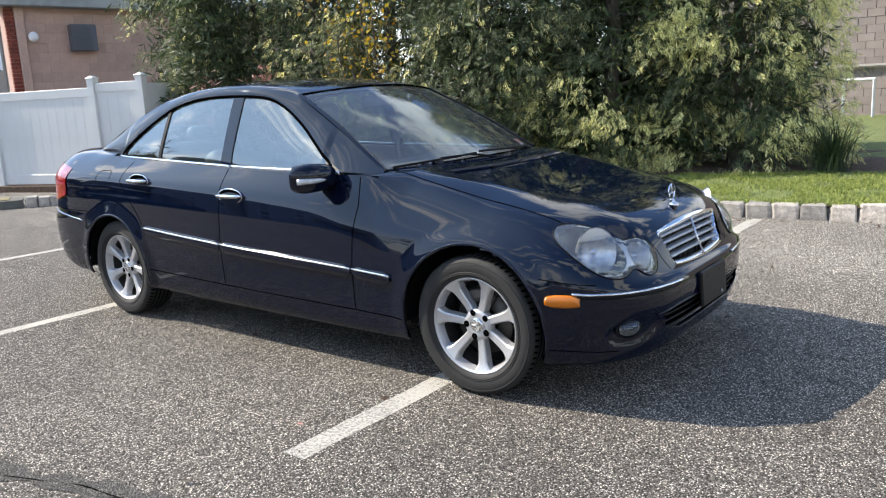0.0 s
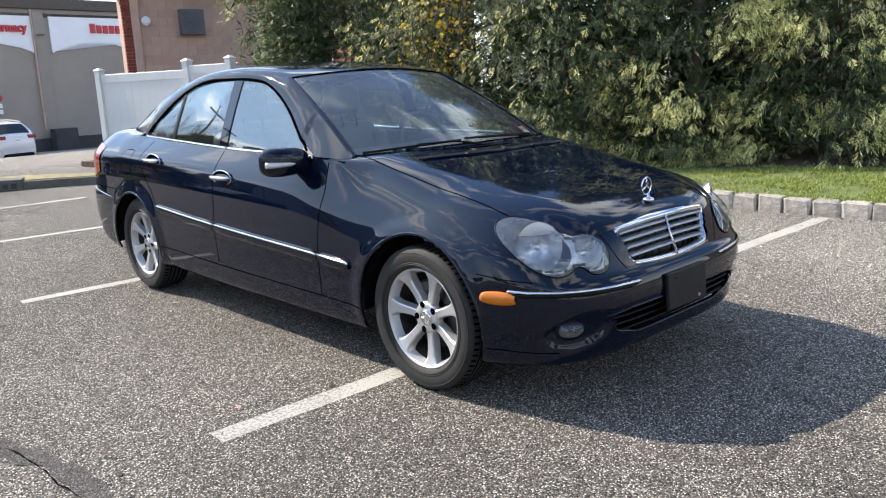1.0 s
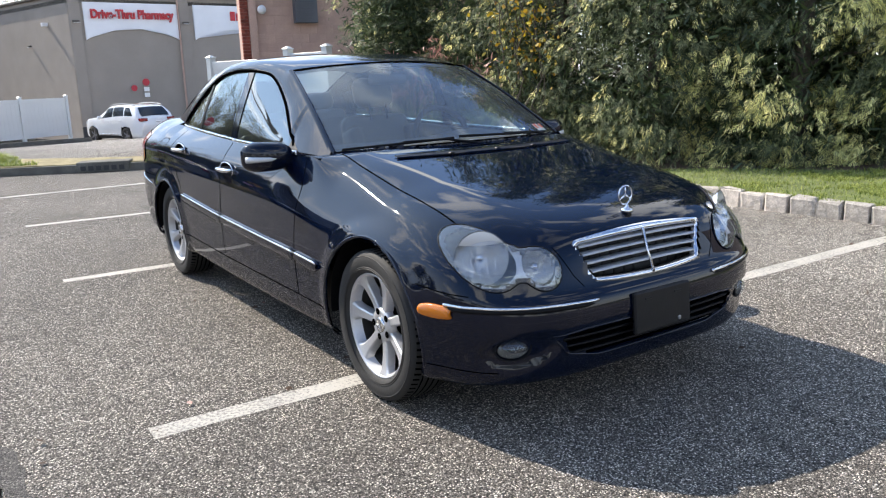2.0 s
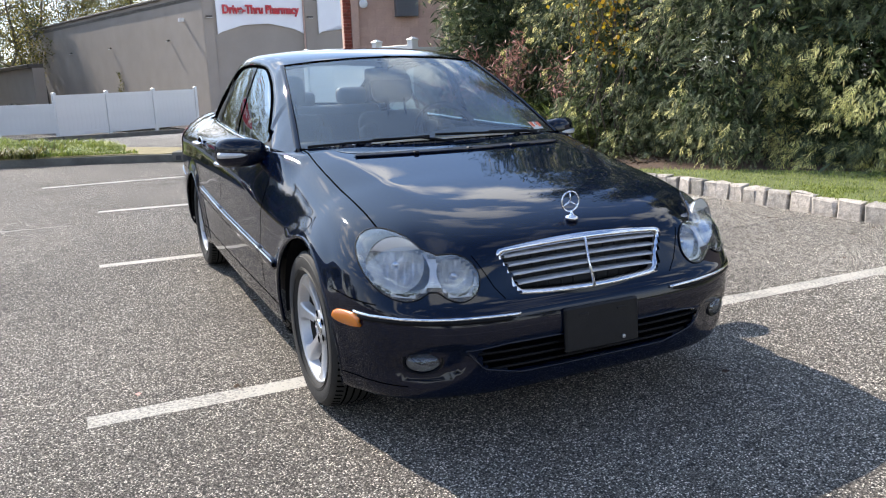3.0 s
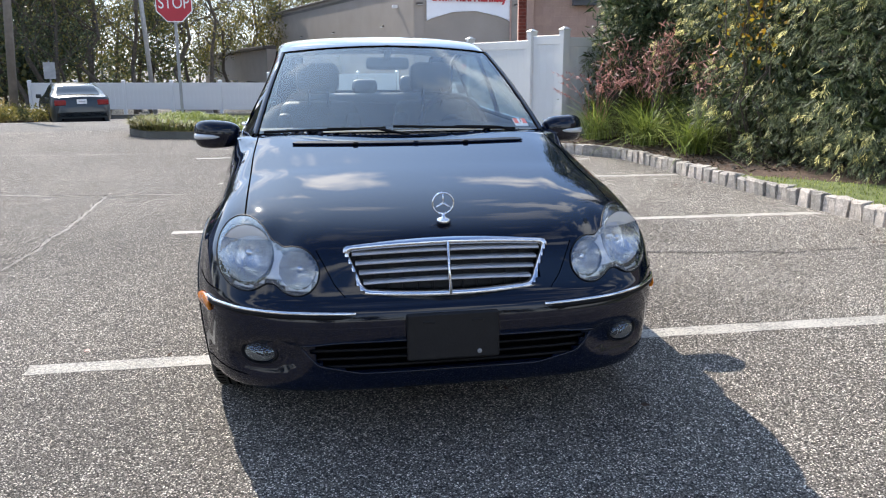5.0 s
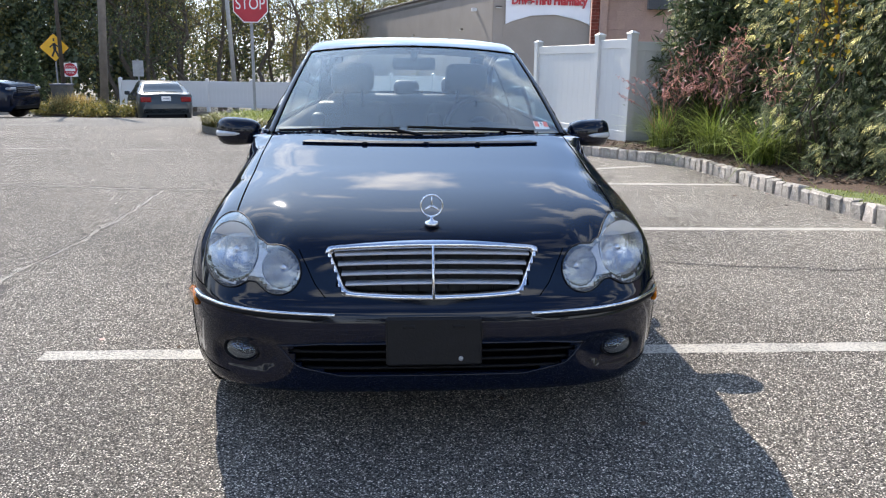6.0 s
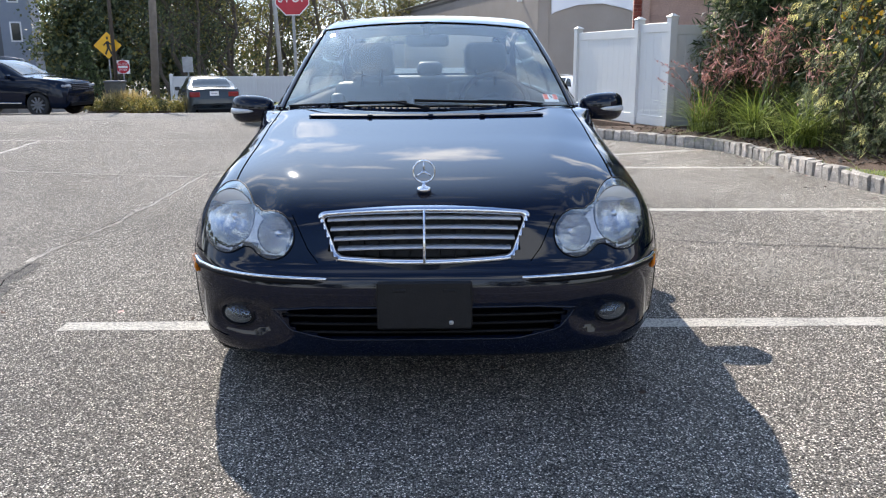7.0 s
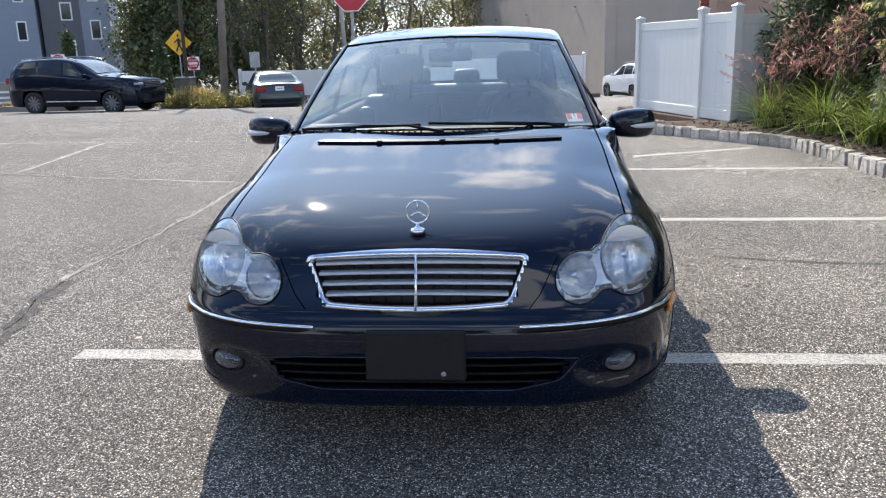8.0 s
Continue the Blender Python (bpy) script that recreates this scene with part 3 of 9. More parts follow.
def build_island():
    bm = bmesh.new()
    cx, cy = -1.3, 12.3
    prism(bm, ISLAND, -0.25, 0.115)
    isl = tagged(link("traffic_island", bm, M["kerb_dark"]), "low kerbed traffic island with a shade-darkened concrete edge", "traffic island", kind="structure")
    bm = bmesh.new()
    inner = [(x + (cx - x) * 0.035, y + (cy - y) * 0.06) for x, y in ISLAND]
    prism(bm, inner, 0.09, 0.128)
    part("island_soil", bm, M["dry"], isl, "dry thin turf")
    rnd = random.Random(5)
    bm = bmesh.new()
    spots = []
    while len(spots) < 16000:
        x, y = rnd.uniform(-4.1, 0.2), rnd.uniform(10.3, 15.8)
        if inside(inner, x, y) and (x < -0.75 + 0.3 * noise.noise(Vector((y * 2, 0, 0)))):
            spots.append((x, y, 0.14))
    for lo, hi, tall in ((-9, -0.15, 0.06), (-0.15, 0.15, 0.11), (0.15, 9, 0.18)):
        blades(bm, rnd, [p for p in spots if lo <= noise.noise(Vector((p[0] * 1.6, p[1] * 1.6, 2))) + 0.25 * (p[0] < -2.6) < hi], tall, 0.008, 0.9)
    tagged(link("island_grass", bm, M["grass"]), "shaggy green grass on the traffic island", "grass", kind="stuff")
    # dark weeds that sprawl over the kerb at the island's end
    bm = bmesh.new()
    edge = [(-3.70, 13.6), (-3.62, 12.3), (-3.2, 11.6), (-2.01, 11.16)]
    for _ in range(1500):
        k = rnd.choice((0, 1, 1, 2))
        u = rnd.random()
        x, y = (edge[k][i] + (edge[k + 1][i] - edge[k][i]) * u for i in (0, 1))
        q = abs(rnd.gauss(0, 0.28))
        blades(bm, rnd, [(x + 0.55 * q, y + 0.8 * q, 0.13)], 0.24, 0.012, 1.3, 3)
    tagged(link("island_weeds", bm, M["leaf_wood"]), "dark green weeds sprawling over the island's kerb", "weeds", kind="stuff")
    # storm drain inlet set in the kerb
    bm = bmesh.new()
    m, n = frame_on((-0.08, 10.37), (0.62, 10.08))
    box(bm, 0.0, n, -0.06, 0.30, 0.0, 0.155, 0.01, m)
    drain = link("storm_drain", bm, M["kerb_dark"])
    tagged(drain, "cast storm drain inlet set in the kerb", "storm drain")
    bm = bmesh.new()
    for k in range(6):
        box(bm, 0.06 + k * 0.11, 0.06 + k * 0.11 + 0.075, -0.072, -0.05, 0.03, 0.10, m=m)
    part("inlet_slot", bm, M["dark_base"], drain, "dark slot")


build_island()


# ---- stop sign ----
def build_stop_sign(m):
    thing = empty("stop_sign", m, "red octagonal stop sign on a grey steel post", "road sign")
    bm = bmesh.new()
    box(bm, -0.03, 0.03, -0.012, 0.012, -0.2, 2.9)
    box(bm, -0.012, 0.012, -0.03, 0.012, -0.2, 2.9)
    part("post", bm, M["galv"], thing, "galvanised channel post")
    for nm, r, mt, y0, y1 in (("rim", 0.412, M["sign_white"], -0.038, -0.034), ("plate", 0.39, M["stop_red"], -0.042, -0.036)):
        bm = bmesh.new()
        vs = [[bm.verts.new((r * math.cos(math.pi / 8 + k * math.pi / 4), y, 2.62 + r * math.sin(math.pi / 8 + k * math.pi / 4))) for k in range(8)] for y in (y0, y1)]
        bm.faces.new(vs[0]); bm.faces.new(vs[1][::-1])
        for k in range(8):
            bm.faces.new((vs[0][k], vs[1][k], vs[1][(k + 1) % 8], vs[0][(k + 1) % 8]))
        bmesh.ops.recalc_face_normals(bm, faces=bm.faces)
        part(nm, bm, mt, thing)
    letters("word", "STOP", 0.34, 0.002, M["sign_white"], thing, pose(0, -0.046, 2.62, 90, 0, 0) @ Matrix.Diagonal((0.8, 1, 1, 1)), "white capital letters")
    return thing


build_stop_sign(pose(-3.05, 15.0, -0.10, 0, 0, -6))


# ---- white vinyl fences ----
def fence_panel_run(name, a, b, posts, z0, tall, label, post_w=0.127):
    """Posts with caps; between them a tongue-and-groove panel with rails."""
    m, n = frame_on(a, b)
    m = Matrix.Translation((0, 0, z0)) @ m
    thing = empty(name, m, label, "fence")
    for k, t in enumerate(posts):
        bm = bmesh.new()
        h = tall[min(k, len(tall) - 1)] if k == 0 else max(tall[min(k, len(tall) - 1)], tall[min(k - 1, len(tall) - 1)])
        box(bm, t * n - post_w / 2, t * n + post_w / 2, -post_w / 2, post_w / 2, -0.4, h + 0.07, 0.006)
        p = part("post", bm, M["vinyl"], thing)
        bm = bmesh.new()
        box(bm, t * n - post_w / 2 - 0.012, t * n + post_w / 2 + 0.012, -post_w / 2 - 0.012, post_w / 2 + 0.012, h + 0.065, h + 0.09, 0.008)
        vs = box(bm, t * n - post_w / 2, t * n + post_w / 2, -post_w / 2, post_w / 2, h + 0.088, h + 0.12)
        for v in vs:
            if v.co.z > h + 0.1:
                v.co.x, v.co.y = t * n + (v.co.x - t * n) * 0.3, v.co.y * 0.3
        part("cap", bm, M["vinyl"], p)
    for k, (s, e) in enumerate(zip(posts, posts[1:])):
        h = tall[min(k, len(tall) - 1)]
        x0, x1 = s * n + post_w / 2 - 0.004, e * n - post_w / 2 + 0.004
        for nm, q0, q1 in (("top_rail", h - 0.14, h), ("bottom_rail", 0.04, 0.20)):
            bm = bmesh.new()
            box(bm, x0, x1, -0.022, 0.022, q0, q1, 0.004)
            part(nm, bm, M["vinyl"], thing)
        cnt = max(2, int((x1 - x0) / 0.18))
        wd = (x1 - x0) / cnt
        bm0 = bmesh.new()
        box(bm0, 0.0004, wd - 0.0004, -0.011, 0.011, 0.19, h - 0.13, 0.002)
        first = part("board", bm0, M["vinyl"], thing)
        first.location = (x0, 0, 0)
        for q in range(1, cnt):
            ob = new("board", first.data)
            ob.parent = thing
            ob.location = (x0 + q * wd, 0, 0)
    return thing


fence_panel_run("vinyl_fence", (3.655, 9.25), (2.77, 12.29), [0.0, 0.302, 1.0], 0.08, [1.62, 1.56], "tall white vinyl privacy fence with capped posts")
fence_panel_run("vinyl_fence", (3.66, 9.25), (5.2, 9.72), [0.0, 1.0], 0.08, [1.58], "white vinyl fence panel turning behind the shrubs", 0.10)
FAR_A, FAR_STEP, FAR_B = (-12.0, 34.0), (-1.83, 31.1), (3.9, 34.7)
fence_panel_run("far_vinyl_fence", FAR_A, FAR_STEP, [i / 5 for i in range(6)], -0.62, [1.15], "long low white vinyl fence behind the drive")
fence_panel_run("far_vinyl_fence", FAR_STEP, FAR_B, [i / 3 for i in range(4)], -0.76, [1.60], "taller white vinyl fence before the beige building")
bm = bmesh.new()
for a_, b_ in (((-12.3, 33.2), (-1.7, 30.3)), ((-1.7, 30.3), (4.5, 34.0))):
    m_, n_ = frame_on(a_, b_)
    for v_ in box(bm, 0, n_, -0.15, 1.6, -0.3, 0.17, 0.0, m_):
        v_.co.z += gz(v_.co.y)
tagged(link("far_kerb", bm, M["kerb_dark"]), "dark concrete kerb along the drive", "kerb", kind="structure")

# ---- pharmacy building ----
def wall_light(thing, m, w=0.34):
    lamp = part("wall_light", (lambda bm: (box(bm, -w / 2, w / 2, -0.13, -0.02, -0.05, 0.04, 0.015), bm)[1])(bmesh.new()), M["cap"], thing, "small dark wall light")
    lamp.matrix_local = m
    bm = bmesh.new()
    box(bm, -w / 2 + 0.03, w / 2 - 0.03, -0.20, -0.05, -0.075, -0.058)
    g = part("lens", bm, M["sign_white"], lamp)


def build_pharmacy():
    zb = gz(42) - 0.1
    a, b = (5.72, 42.0), (31.0, 44.5)
    c = (-3.5, 78.5)
    thing = empty("pharmacy_building", None, "beige stucco pharmacy with arched panels and red lettering", "building")
    m, n = frame_on(a, b)
    H = 5.8
    bm = bmesh.new()
    box(bm, 0, n, 0, 0.4, zb, H, m=m)
    part("front_wall", bm, M["stucco"], thing)
    ms, ns = frame_on(c, a)
    bm = bmesh.new()
    box(bm, 0, ns - 0.002, 0.0, 0.4, zb, H, m=ms)
    part("side_wall", bm, M["stucco"], thing)
    bm = bmesh.new()
    box(bm, -0.25, n, -0.22, 0.7, H, H + 0.55, 0.03, m)
    part("parapet_cap", bm, M["cap"], thing, "dark bronze cornice")
    bm = bmesh.new()
    box(bm, -0.6, ns - 0.3, -0.12, 0.5, H, H + 0.14, 0.02, ms)
    part("parapet_cap", bm, M["cap"], thing, "thin dark coping")
    bm = bmesh.new()
    box(bm, -1.2, 0.35, -0.35, 0.6, H - 0.35, H + 0.2, 0.05, ms)
    part("corner_cap", bm, M["cap"], thing)
    bm = bmesh.new()
    box(bm, -0.15, 0.6, -0.12, 0.1, zb, H - 0.3, 0.02, ms)
    part("corner_pilaster", bm, M["stucco"], thing)
    bm = bmesh.new()
    prism(bm, [a, b, (32, 78), c], H - 0.4, H - 0.2)
    part("roof", bm, M["cap"], thing)
    # bays: raised pilasters and a head wall, with a white arched panel between
    for x0, x1, words in ((0.73, 5.63, "Drive-Thru Pharmacy"), (6.53, 11.4, "bars"), (12.3, 17.2, "")):
        bm = bmesh.new()
        zt, zs, rise = 5.45, 3.58, 0.57
        pts = [(x0, zt), (x0, zs)]
        k = 24
        for i in range(k + 1):
            u = i / k
            pts.append((x0 + (x1 - x0) * u, zs + rise * math.sin(math.pi * u) ** 0.8))
        pts += [(x1, zs), (x1, zt)]
        for y in (-0.10,):
            fv = [bm.verts.new(m @ Vector((x, y, z))) for x, z in pts]
        bv = [bm.verts.new(m @ Vector((x, 0.02, z))) for x, z in pts]
        bm.faces.new(fv[::-1])
        for i in range(len(pts)):
            j = (i + 1) % len(pts)
            bm.faces.new((fv[i], fv[j], bv[j], bv[i]))
        bmesh.ops.triangulate(bm, faces=[f for f in bm.faces if len(f.verts) > 4])
        bmesh.ops.recalc_face_normals(bm, faces=bm.faces)
        pnl = part("arched_panel", bm, M["stucco_white"], thing, "white arched sign panel")
        if words == "bars":                       # a sign too far off to read
            for q in range(6):
                bm = bmesh.new()
                box(bm, x0 + 2.15 + q * 0.36, x0 + 2.43 + q * 0.36, -0.17, -0.10, 4.64, 5.06 + 0.08 * (q == 0), 0.01, m)
                part("lettering_bar", bm, M["red_sign"], thing, "red raised bar")
        elif words:
            letters("sign_letters", words, 0.62, 0.05, M["red_sign"], thing, m @ pose((x0 + x1) / 2 if words[-1] == "y" else x0 + 3.2, -0.17, 4.85, 90, 0, 0) @ Matrix.Diagonal((0.79, 1.0, 1, 1)), "red raised letters", bold=0.022)
    for xs in (0.02, 5.72, 11.6, 17.5):
        bm = bmesh.new()
        box(bm, xs, xs + 0.55, -0.09, 0.0, zb, H, 0.01, m)
        part("pilaster", bm, M["stucco"], thing)
        wall_light(thing, m @ Matrix.Translation((xs + 0.28, -0.10, 4.5)))
    bm = bmesh.new()
    box(bm, 0, n, -0.13, 0.0, zb, zb + 0.75, 0.01, m)
    part("base_band", bm, M["dark_base"], thing, "dark painted base band")
    for t, z in ((0.34, 3.5), (0.59, 3.5), (0.87, 3.5)):
        wall_light(thing, ms @ Matrix.Translation((t * ns, -0.01, z)), 0.24)
    bm = bmesh.new()
    box(bm, 0.93 * ns, 0.93 * ns + 0.2, -0.3, 0, 4.4, 4.58, 0.02, ms)
    part("camera_box", bm, M["white_trim"], thing, "small white camera box")
    # downspout, a dark box at its foot, and small wall signs
    bm = bmesh.new()
    tube(bm, [m @ Vector((5.62, -0.16, -0.3)), m @ Vector((5.62, -0.16, H))], 0.05, 8)
    part("downspout", bm, M["block_joint"], thing, "brown downspout")
    bm = bmesh.new()
    box(bm, 5.8, 7.0, -0.75, -0.15, zb, -0.30, 0.02, m)
    part("utility_box", bm, M["dark_base"], thing, "dark low utility box")
    for x, z, r in ((2.85, 1.10, 0.16), (3.5, 1.39, 0.19)):
        bm = bmesh.new()
        ring = [m @ Vector((x + r * math.cos(k * math.pi / 12), -0.12, z + r * math.sin(k * math.pi / 12))) for k in range(24)]
        fv, bv = [bm.verts.new(p) for p in ring], [bm.verts.new(p + (m.to_3x3() @ Vector((0, 0.03, 0)))) for p in ring]
        bm.faces.new(fv); bm.faces.new(bv[::-1])
        for k in range(24):
            bm.faces.new((fv[k], fv[(k + 1) % 24], bv[(k + 1) % 24], bv[k]))
        bmesh.ops.recalc_face_normals(bm, faces=bm.faces)
        part("round_sign", bm, M["stop_red"], thing, "small round red sign")
    for z in (1.02, 0.72):
        bm = bmesh.new()
        box(bm, 3.36, 3.64, -0.125, -0.10, z - 0.11, z + 0.11, 0.004, m)
        part("sign_plate", bm, M["sign_white"], thing, "small white sign plate")
    # ivy on the side wall
    rnd = random.Random(8)
    bm = bmesh.new()
    for _ in range(260):
        t = 0.625 + rnd.gauss(0, 0.006)
        z = rnd.uniform(-1.2, 1.9)
        p = ms @ Vector((t * ns + rnd.gauss(0, 0.12 + 0.05 * (1.9 - z)), -0.08, z))
        leaf_quad(bm, rnd, p, 0.16)
    tagged(link("wall_creeper", bm, M["leaf_wood"]), "thin green creeper on the beige wall", "climbing plant", kind="stuff")
    # low wing further back
    ma, na = frame_on((-11.0, 89.0), (-3.2, 63.0))
    wing = empty("low_wing", None, "low beige annex with a sloping dark roof edge", "building")
    bm = bmesh.new()

    def slope(b):
        for v in b.verts:
            if v.co.z > 1.0:
                v.co.z += 0.45 * ((ma.inverted() @ v.co).x / na - 1)

    box(bm, 0, na, 0, 0.8, zb - 2, 2.45, m=ma)
    slope(bm)
    part("wall", bm, M["stucco"], wing)
    bm = bmesh.new()
    box(bm, -0.3, na, -0.3, 0.8, 2.45, 2.72, 0.03, ma)
    slope(bm)
    part("roof_edge", bm, M["cap"], wing)
    for x in (2.5, 11.0, 19.5):
        bm = bmesh.new()
        box(bm, x, x + 5.0, -0.05, 0.02, -1.1, -0.15, 0.02, ma)
        part("window", bm, M["win_dark"], wing)


def leaf_quad(bm, rnd, p, s):
    a = Vector((rnd.gauss(0, 1), rnd.gauss(0, 1), rnd.gauss(0, 1))).normalized()
    b = a.orthogonal().normalized()
    b = Matrix.Rotation(rnd.uniform(0, 6.28), 3, a) @ b
    c = a.cross(b)
    s *= rnd.uniform(0.6, 1.3)
    bm.faces.new([bm.verts.new(p + b * s * u + c * s * v * 0.6) for u, v in ((-0.5, 0), (0, -0.4), (0.5, 0), (0, 0.4))])


build_pharmacy()


# ---- tan block building with the brick pier ----
def build_block_building():
    a, b = (4.46, 15.0), (13.5, 13.7)
    m, n = frame_on(a, b)
    thing = empty("block_building", None, "tan split-faced block building with a metal eave", "building")
    zb, H = -0.3, 3.4
    bm = bmesh.new()
    box(bm, 0, n, 0.004, 0.35, zb, H, m=m)
    part("wall", bm, M["block_joint"], thing)
    bm = bmesh.new()
    prism(bm, [(4.5, 15.2), (13.5, 13.9), (15.5, 22.5), (8.5, 24.0)], H - 0.3, H - 0.1)
    part("roof", bm, M["cap"], thing)
    mb, nb = frame_on((8.5, 24.0), (4.52, 15.36))
    bm = bmesh.new()
    box(bm, 0, nb, 0, 0.3, zb, H, m=mb)
    part("end_wall", bm, M["block"], thing)
    bm = bmesh.new()
    box(bm, -0.35, n, -0.30, 0.4, H, H + 0.26, 0.02, m)
    part("eave", bm, M["galv"], thing, "grey metal eave")
    bm = bmesh.new()
    box(bm, 0.16, 0.33, -0.08, 0.04, zb, H, 0.01, m)
    part("pier", bm, M["block"], thing, "tan pier")
    bm = bmesh.new()
    rnd = random.Random(2)
    for r in range(int((H - zb) / 0.075)):
        for q in range(2):
            x = -0.02 + q * 0.17 - (0.08 if r % 2 else 0)
            box(bm, max(-0.02, x), min(0.155, x + 0.16), -0.04 + rnd.uniform(0, 0.006), 0.03, zb + r * 0.075, zb + r * 0.075 + 0.066, m=m)
    part("brick_edge", bm, M["brick_red"], thing, "red brick corner")["kind"] = "stuff"
    # blocks, one by one near the wall lamp and unit
    bm0 = bmesh.new()
    box(bm0, 0, 0.396, 0.004, 0.05, 0, 0.196, 0.003)
    me = bpy.data.meshes.new("block")
    bm0.to_mesh(me); bm0.free()
    me.materials.append(M["block"])
    rows = int((H - zb) / 0.2)
    for r in range(rows):
        for k in range(int(n / 0.40)):
            x = 0.34 + k * 0.40 - (0.20 if r % 2 else 0)
            if x < 0.33:
                continue
            if x + 0.4 > n:
                continue
            if k > 15:
                continue
            ob = new("block", me)
            ob.parent = thing
            ob.matrix_local = m @ Matrix.Translation((x, -0.006 + rnd.uniform(-0.0015, 0.0015), zb + r * 0.2))
    # through-wall cooling unit
    u = empty("wall_cooling_unit", m @ Matrix.Translation((1.45, 0, 2.53)) @ Matrix.Diagonal((0.62, 0.7, 0.88, 1)), "grey louvred cooling unit set through the block wall", "air conditioner")
    bm = bmesh.new()
    box(bm, -0.42, 0.42, -0.30, 0.02, 0.0, 0.62, 0.01)
    part("casing", bm, M["siding_dark"], u)
    for k in range(9):
        bm = bmesh.new()
        box(bm, -0.36, 0.20, -0.325, -0.30, 0.05 + k * 0.06, 0.085 + k * 0.06, 0.004)
        part("louvre", bm, M["siding_dark"], u)
    bm = bmesh.new()
    box(bm, -0.5, 0.5, -0.03, -0.005, -0.06, 0.0)
    part("sill", bm, M["block_joint"], u)
    # white round wall lamp
    l = empty("wall_lamp", m @ Matrix.Translation((0.42, -0.02, 2.81)) @ Matrix.Diagonal((0.62, 0.62, 0.62, 1)), "round white wall lamp on a short arm", "wall lamp")
    bm = bmesh.new()
    bmesh.ops.create_uvsphere(bm, u_segments=16, v_segments=10, radius=0.16)
    bmesh.ops.transform(bm, matrix=pose(0, -0.32, 0) @ Matrix.Diagonal((1, 0.7, 1, 1)), verts=bm.verts)
    part("globe", bm, M["white_trim"], l, smooth=True)
    bm = bmesh.new()
    tube(bm, [(0.0, -0.25, 0.0), (0.05, -0.12, 0.0), (0.12, 0, 0.0)], 0.035, 8)
    box(bm, 0.04, 0.2, -0.02, 0.02, -0.09, 0.09, 0.01)
    part("arm", bm, M["galv"], l)


build_block_building()


# ---- grey block wall beyond the lawn, with a pipe and a white frame ----
M["grey_joint"] = mat("grey_block_joint", (0.21, 0.178, 0.16), 0.95, vary=0.1, scale=5)


def build_far_block_wall():
    a, b = (20.4, 9.0), (18.9, -10.5)
    m, n = frame_on(a, b)
    thing = empty("grey_block_building", None, "grey rough-faced block building beyond the lawn", "building")
    bm = bmesh.new()
    box(bm, 0, n, 0.03, 0.4, -0.3, 5.5, m=m)
    part("wall", bm, M["grey_joint"], thing)
    bm = bmesh.new()
    rnd = random.Random(9)
    for r in range(28):
        for k in range(int(n / 0.41)):
            x = k * 0.41 + (0.2 if r % 2 else 0)
            if x + 0.4 < n :
                box(bm, x, x + 0.398, -0.01 - rnd.uniform(0, 0.012), 0.035, -0.2 + r * 0.2, -0.2 + r * 0.2 + 0.194, m=m)
    p = part("blockwork", bm, M["grey_block"], thing)
    p["kind"] = "stuff"
    bm = bmesh.new()
    tube(bm, [m @ Vector((0.5, -0.1, 1.36)), m @ Vector((n - 0.5, -0.1, 1.40))], 0.05, 8)
    part("pipe", bm, M["concrete"], thing, "pale horizontal pipe")
    f = empty("white_pipe_frame", m @ Matrix.Translation((6.75, -1.0, 0.12)) @ Matrix.Diagonal((0.55, 1, 0.6, 1)), "white tube frame standing on the lawn", "frame")
    bm = bmesh.new()
    tube(bm, [(0, 0, 0), (0, 0, 1.55)], 0.06, 8)
    part("leg", bm, M["white_trim"], f)
    bm = bmesh.new()
    tube(bm, [(1.25, 0, 0), (1.25, 0, 1.55)], 0.06, 8)
    part("leg", bm, M["white_trim"], f)
    bm = bmesh.new()
    tube(bm, [(-0.05, 0, 1.55), (1.3, 0, 1.55)], 0.06, 8)
    part("crossbar", bm, M["white_trim"], f)


build_far_block_wall()

# ---- plants ----
def quads_mesh(name, co, mats, index=None, smooth=False):
    """A mesh of separate quads from an array (n, 4, 3)."""
    n = len(co)
    me = bpy.data.meshes.new(name)
    me.vertices.add(4 * n)
    me.vertices.foreach_set("co", np.ascontiguousarray(co, dtype=np.float32).ravel())
    me.loops.add(4 * n)
    me.loops.foreach_set("vertex_index", np.arange(4 * n, dtype=np.int32))
    me.polygons.add(n)
    me.polygons.foreach_set("loop_start", np.arange(0, 4 * n, 4, dtype=np.int32))
    for m in mats:
        me.materials.append(m)
    if index is not None:
        me.polygons.foreach_set("material_index", np.asarray(index, dtype=np.int32))
    me.update(calc_edges=True)
    return me


def unit(v):
    return v / np.maximum(np.linalg.norm(v, axis=-1, keepdims=True), 1e-9)


def leaf_quads(base, along, across, length, width):
    """Pointed leaves: root, side, tip, side."""
    l, w = along * length[:, None], across * width[:, None]
    return np.stack([base, base + 0.45 * l - 0.5 * w, base + l, base + 0.45 * l + 0.5 * w], axis=1)


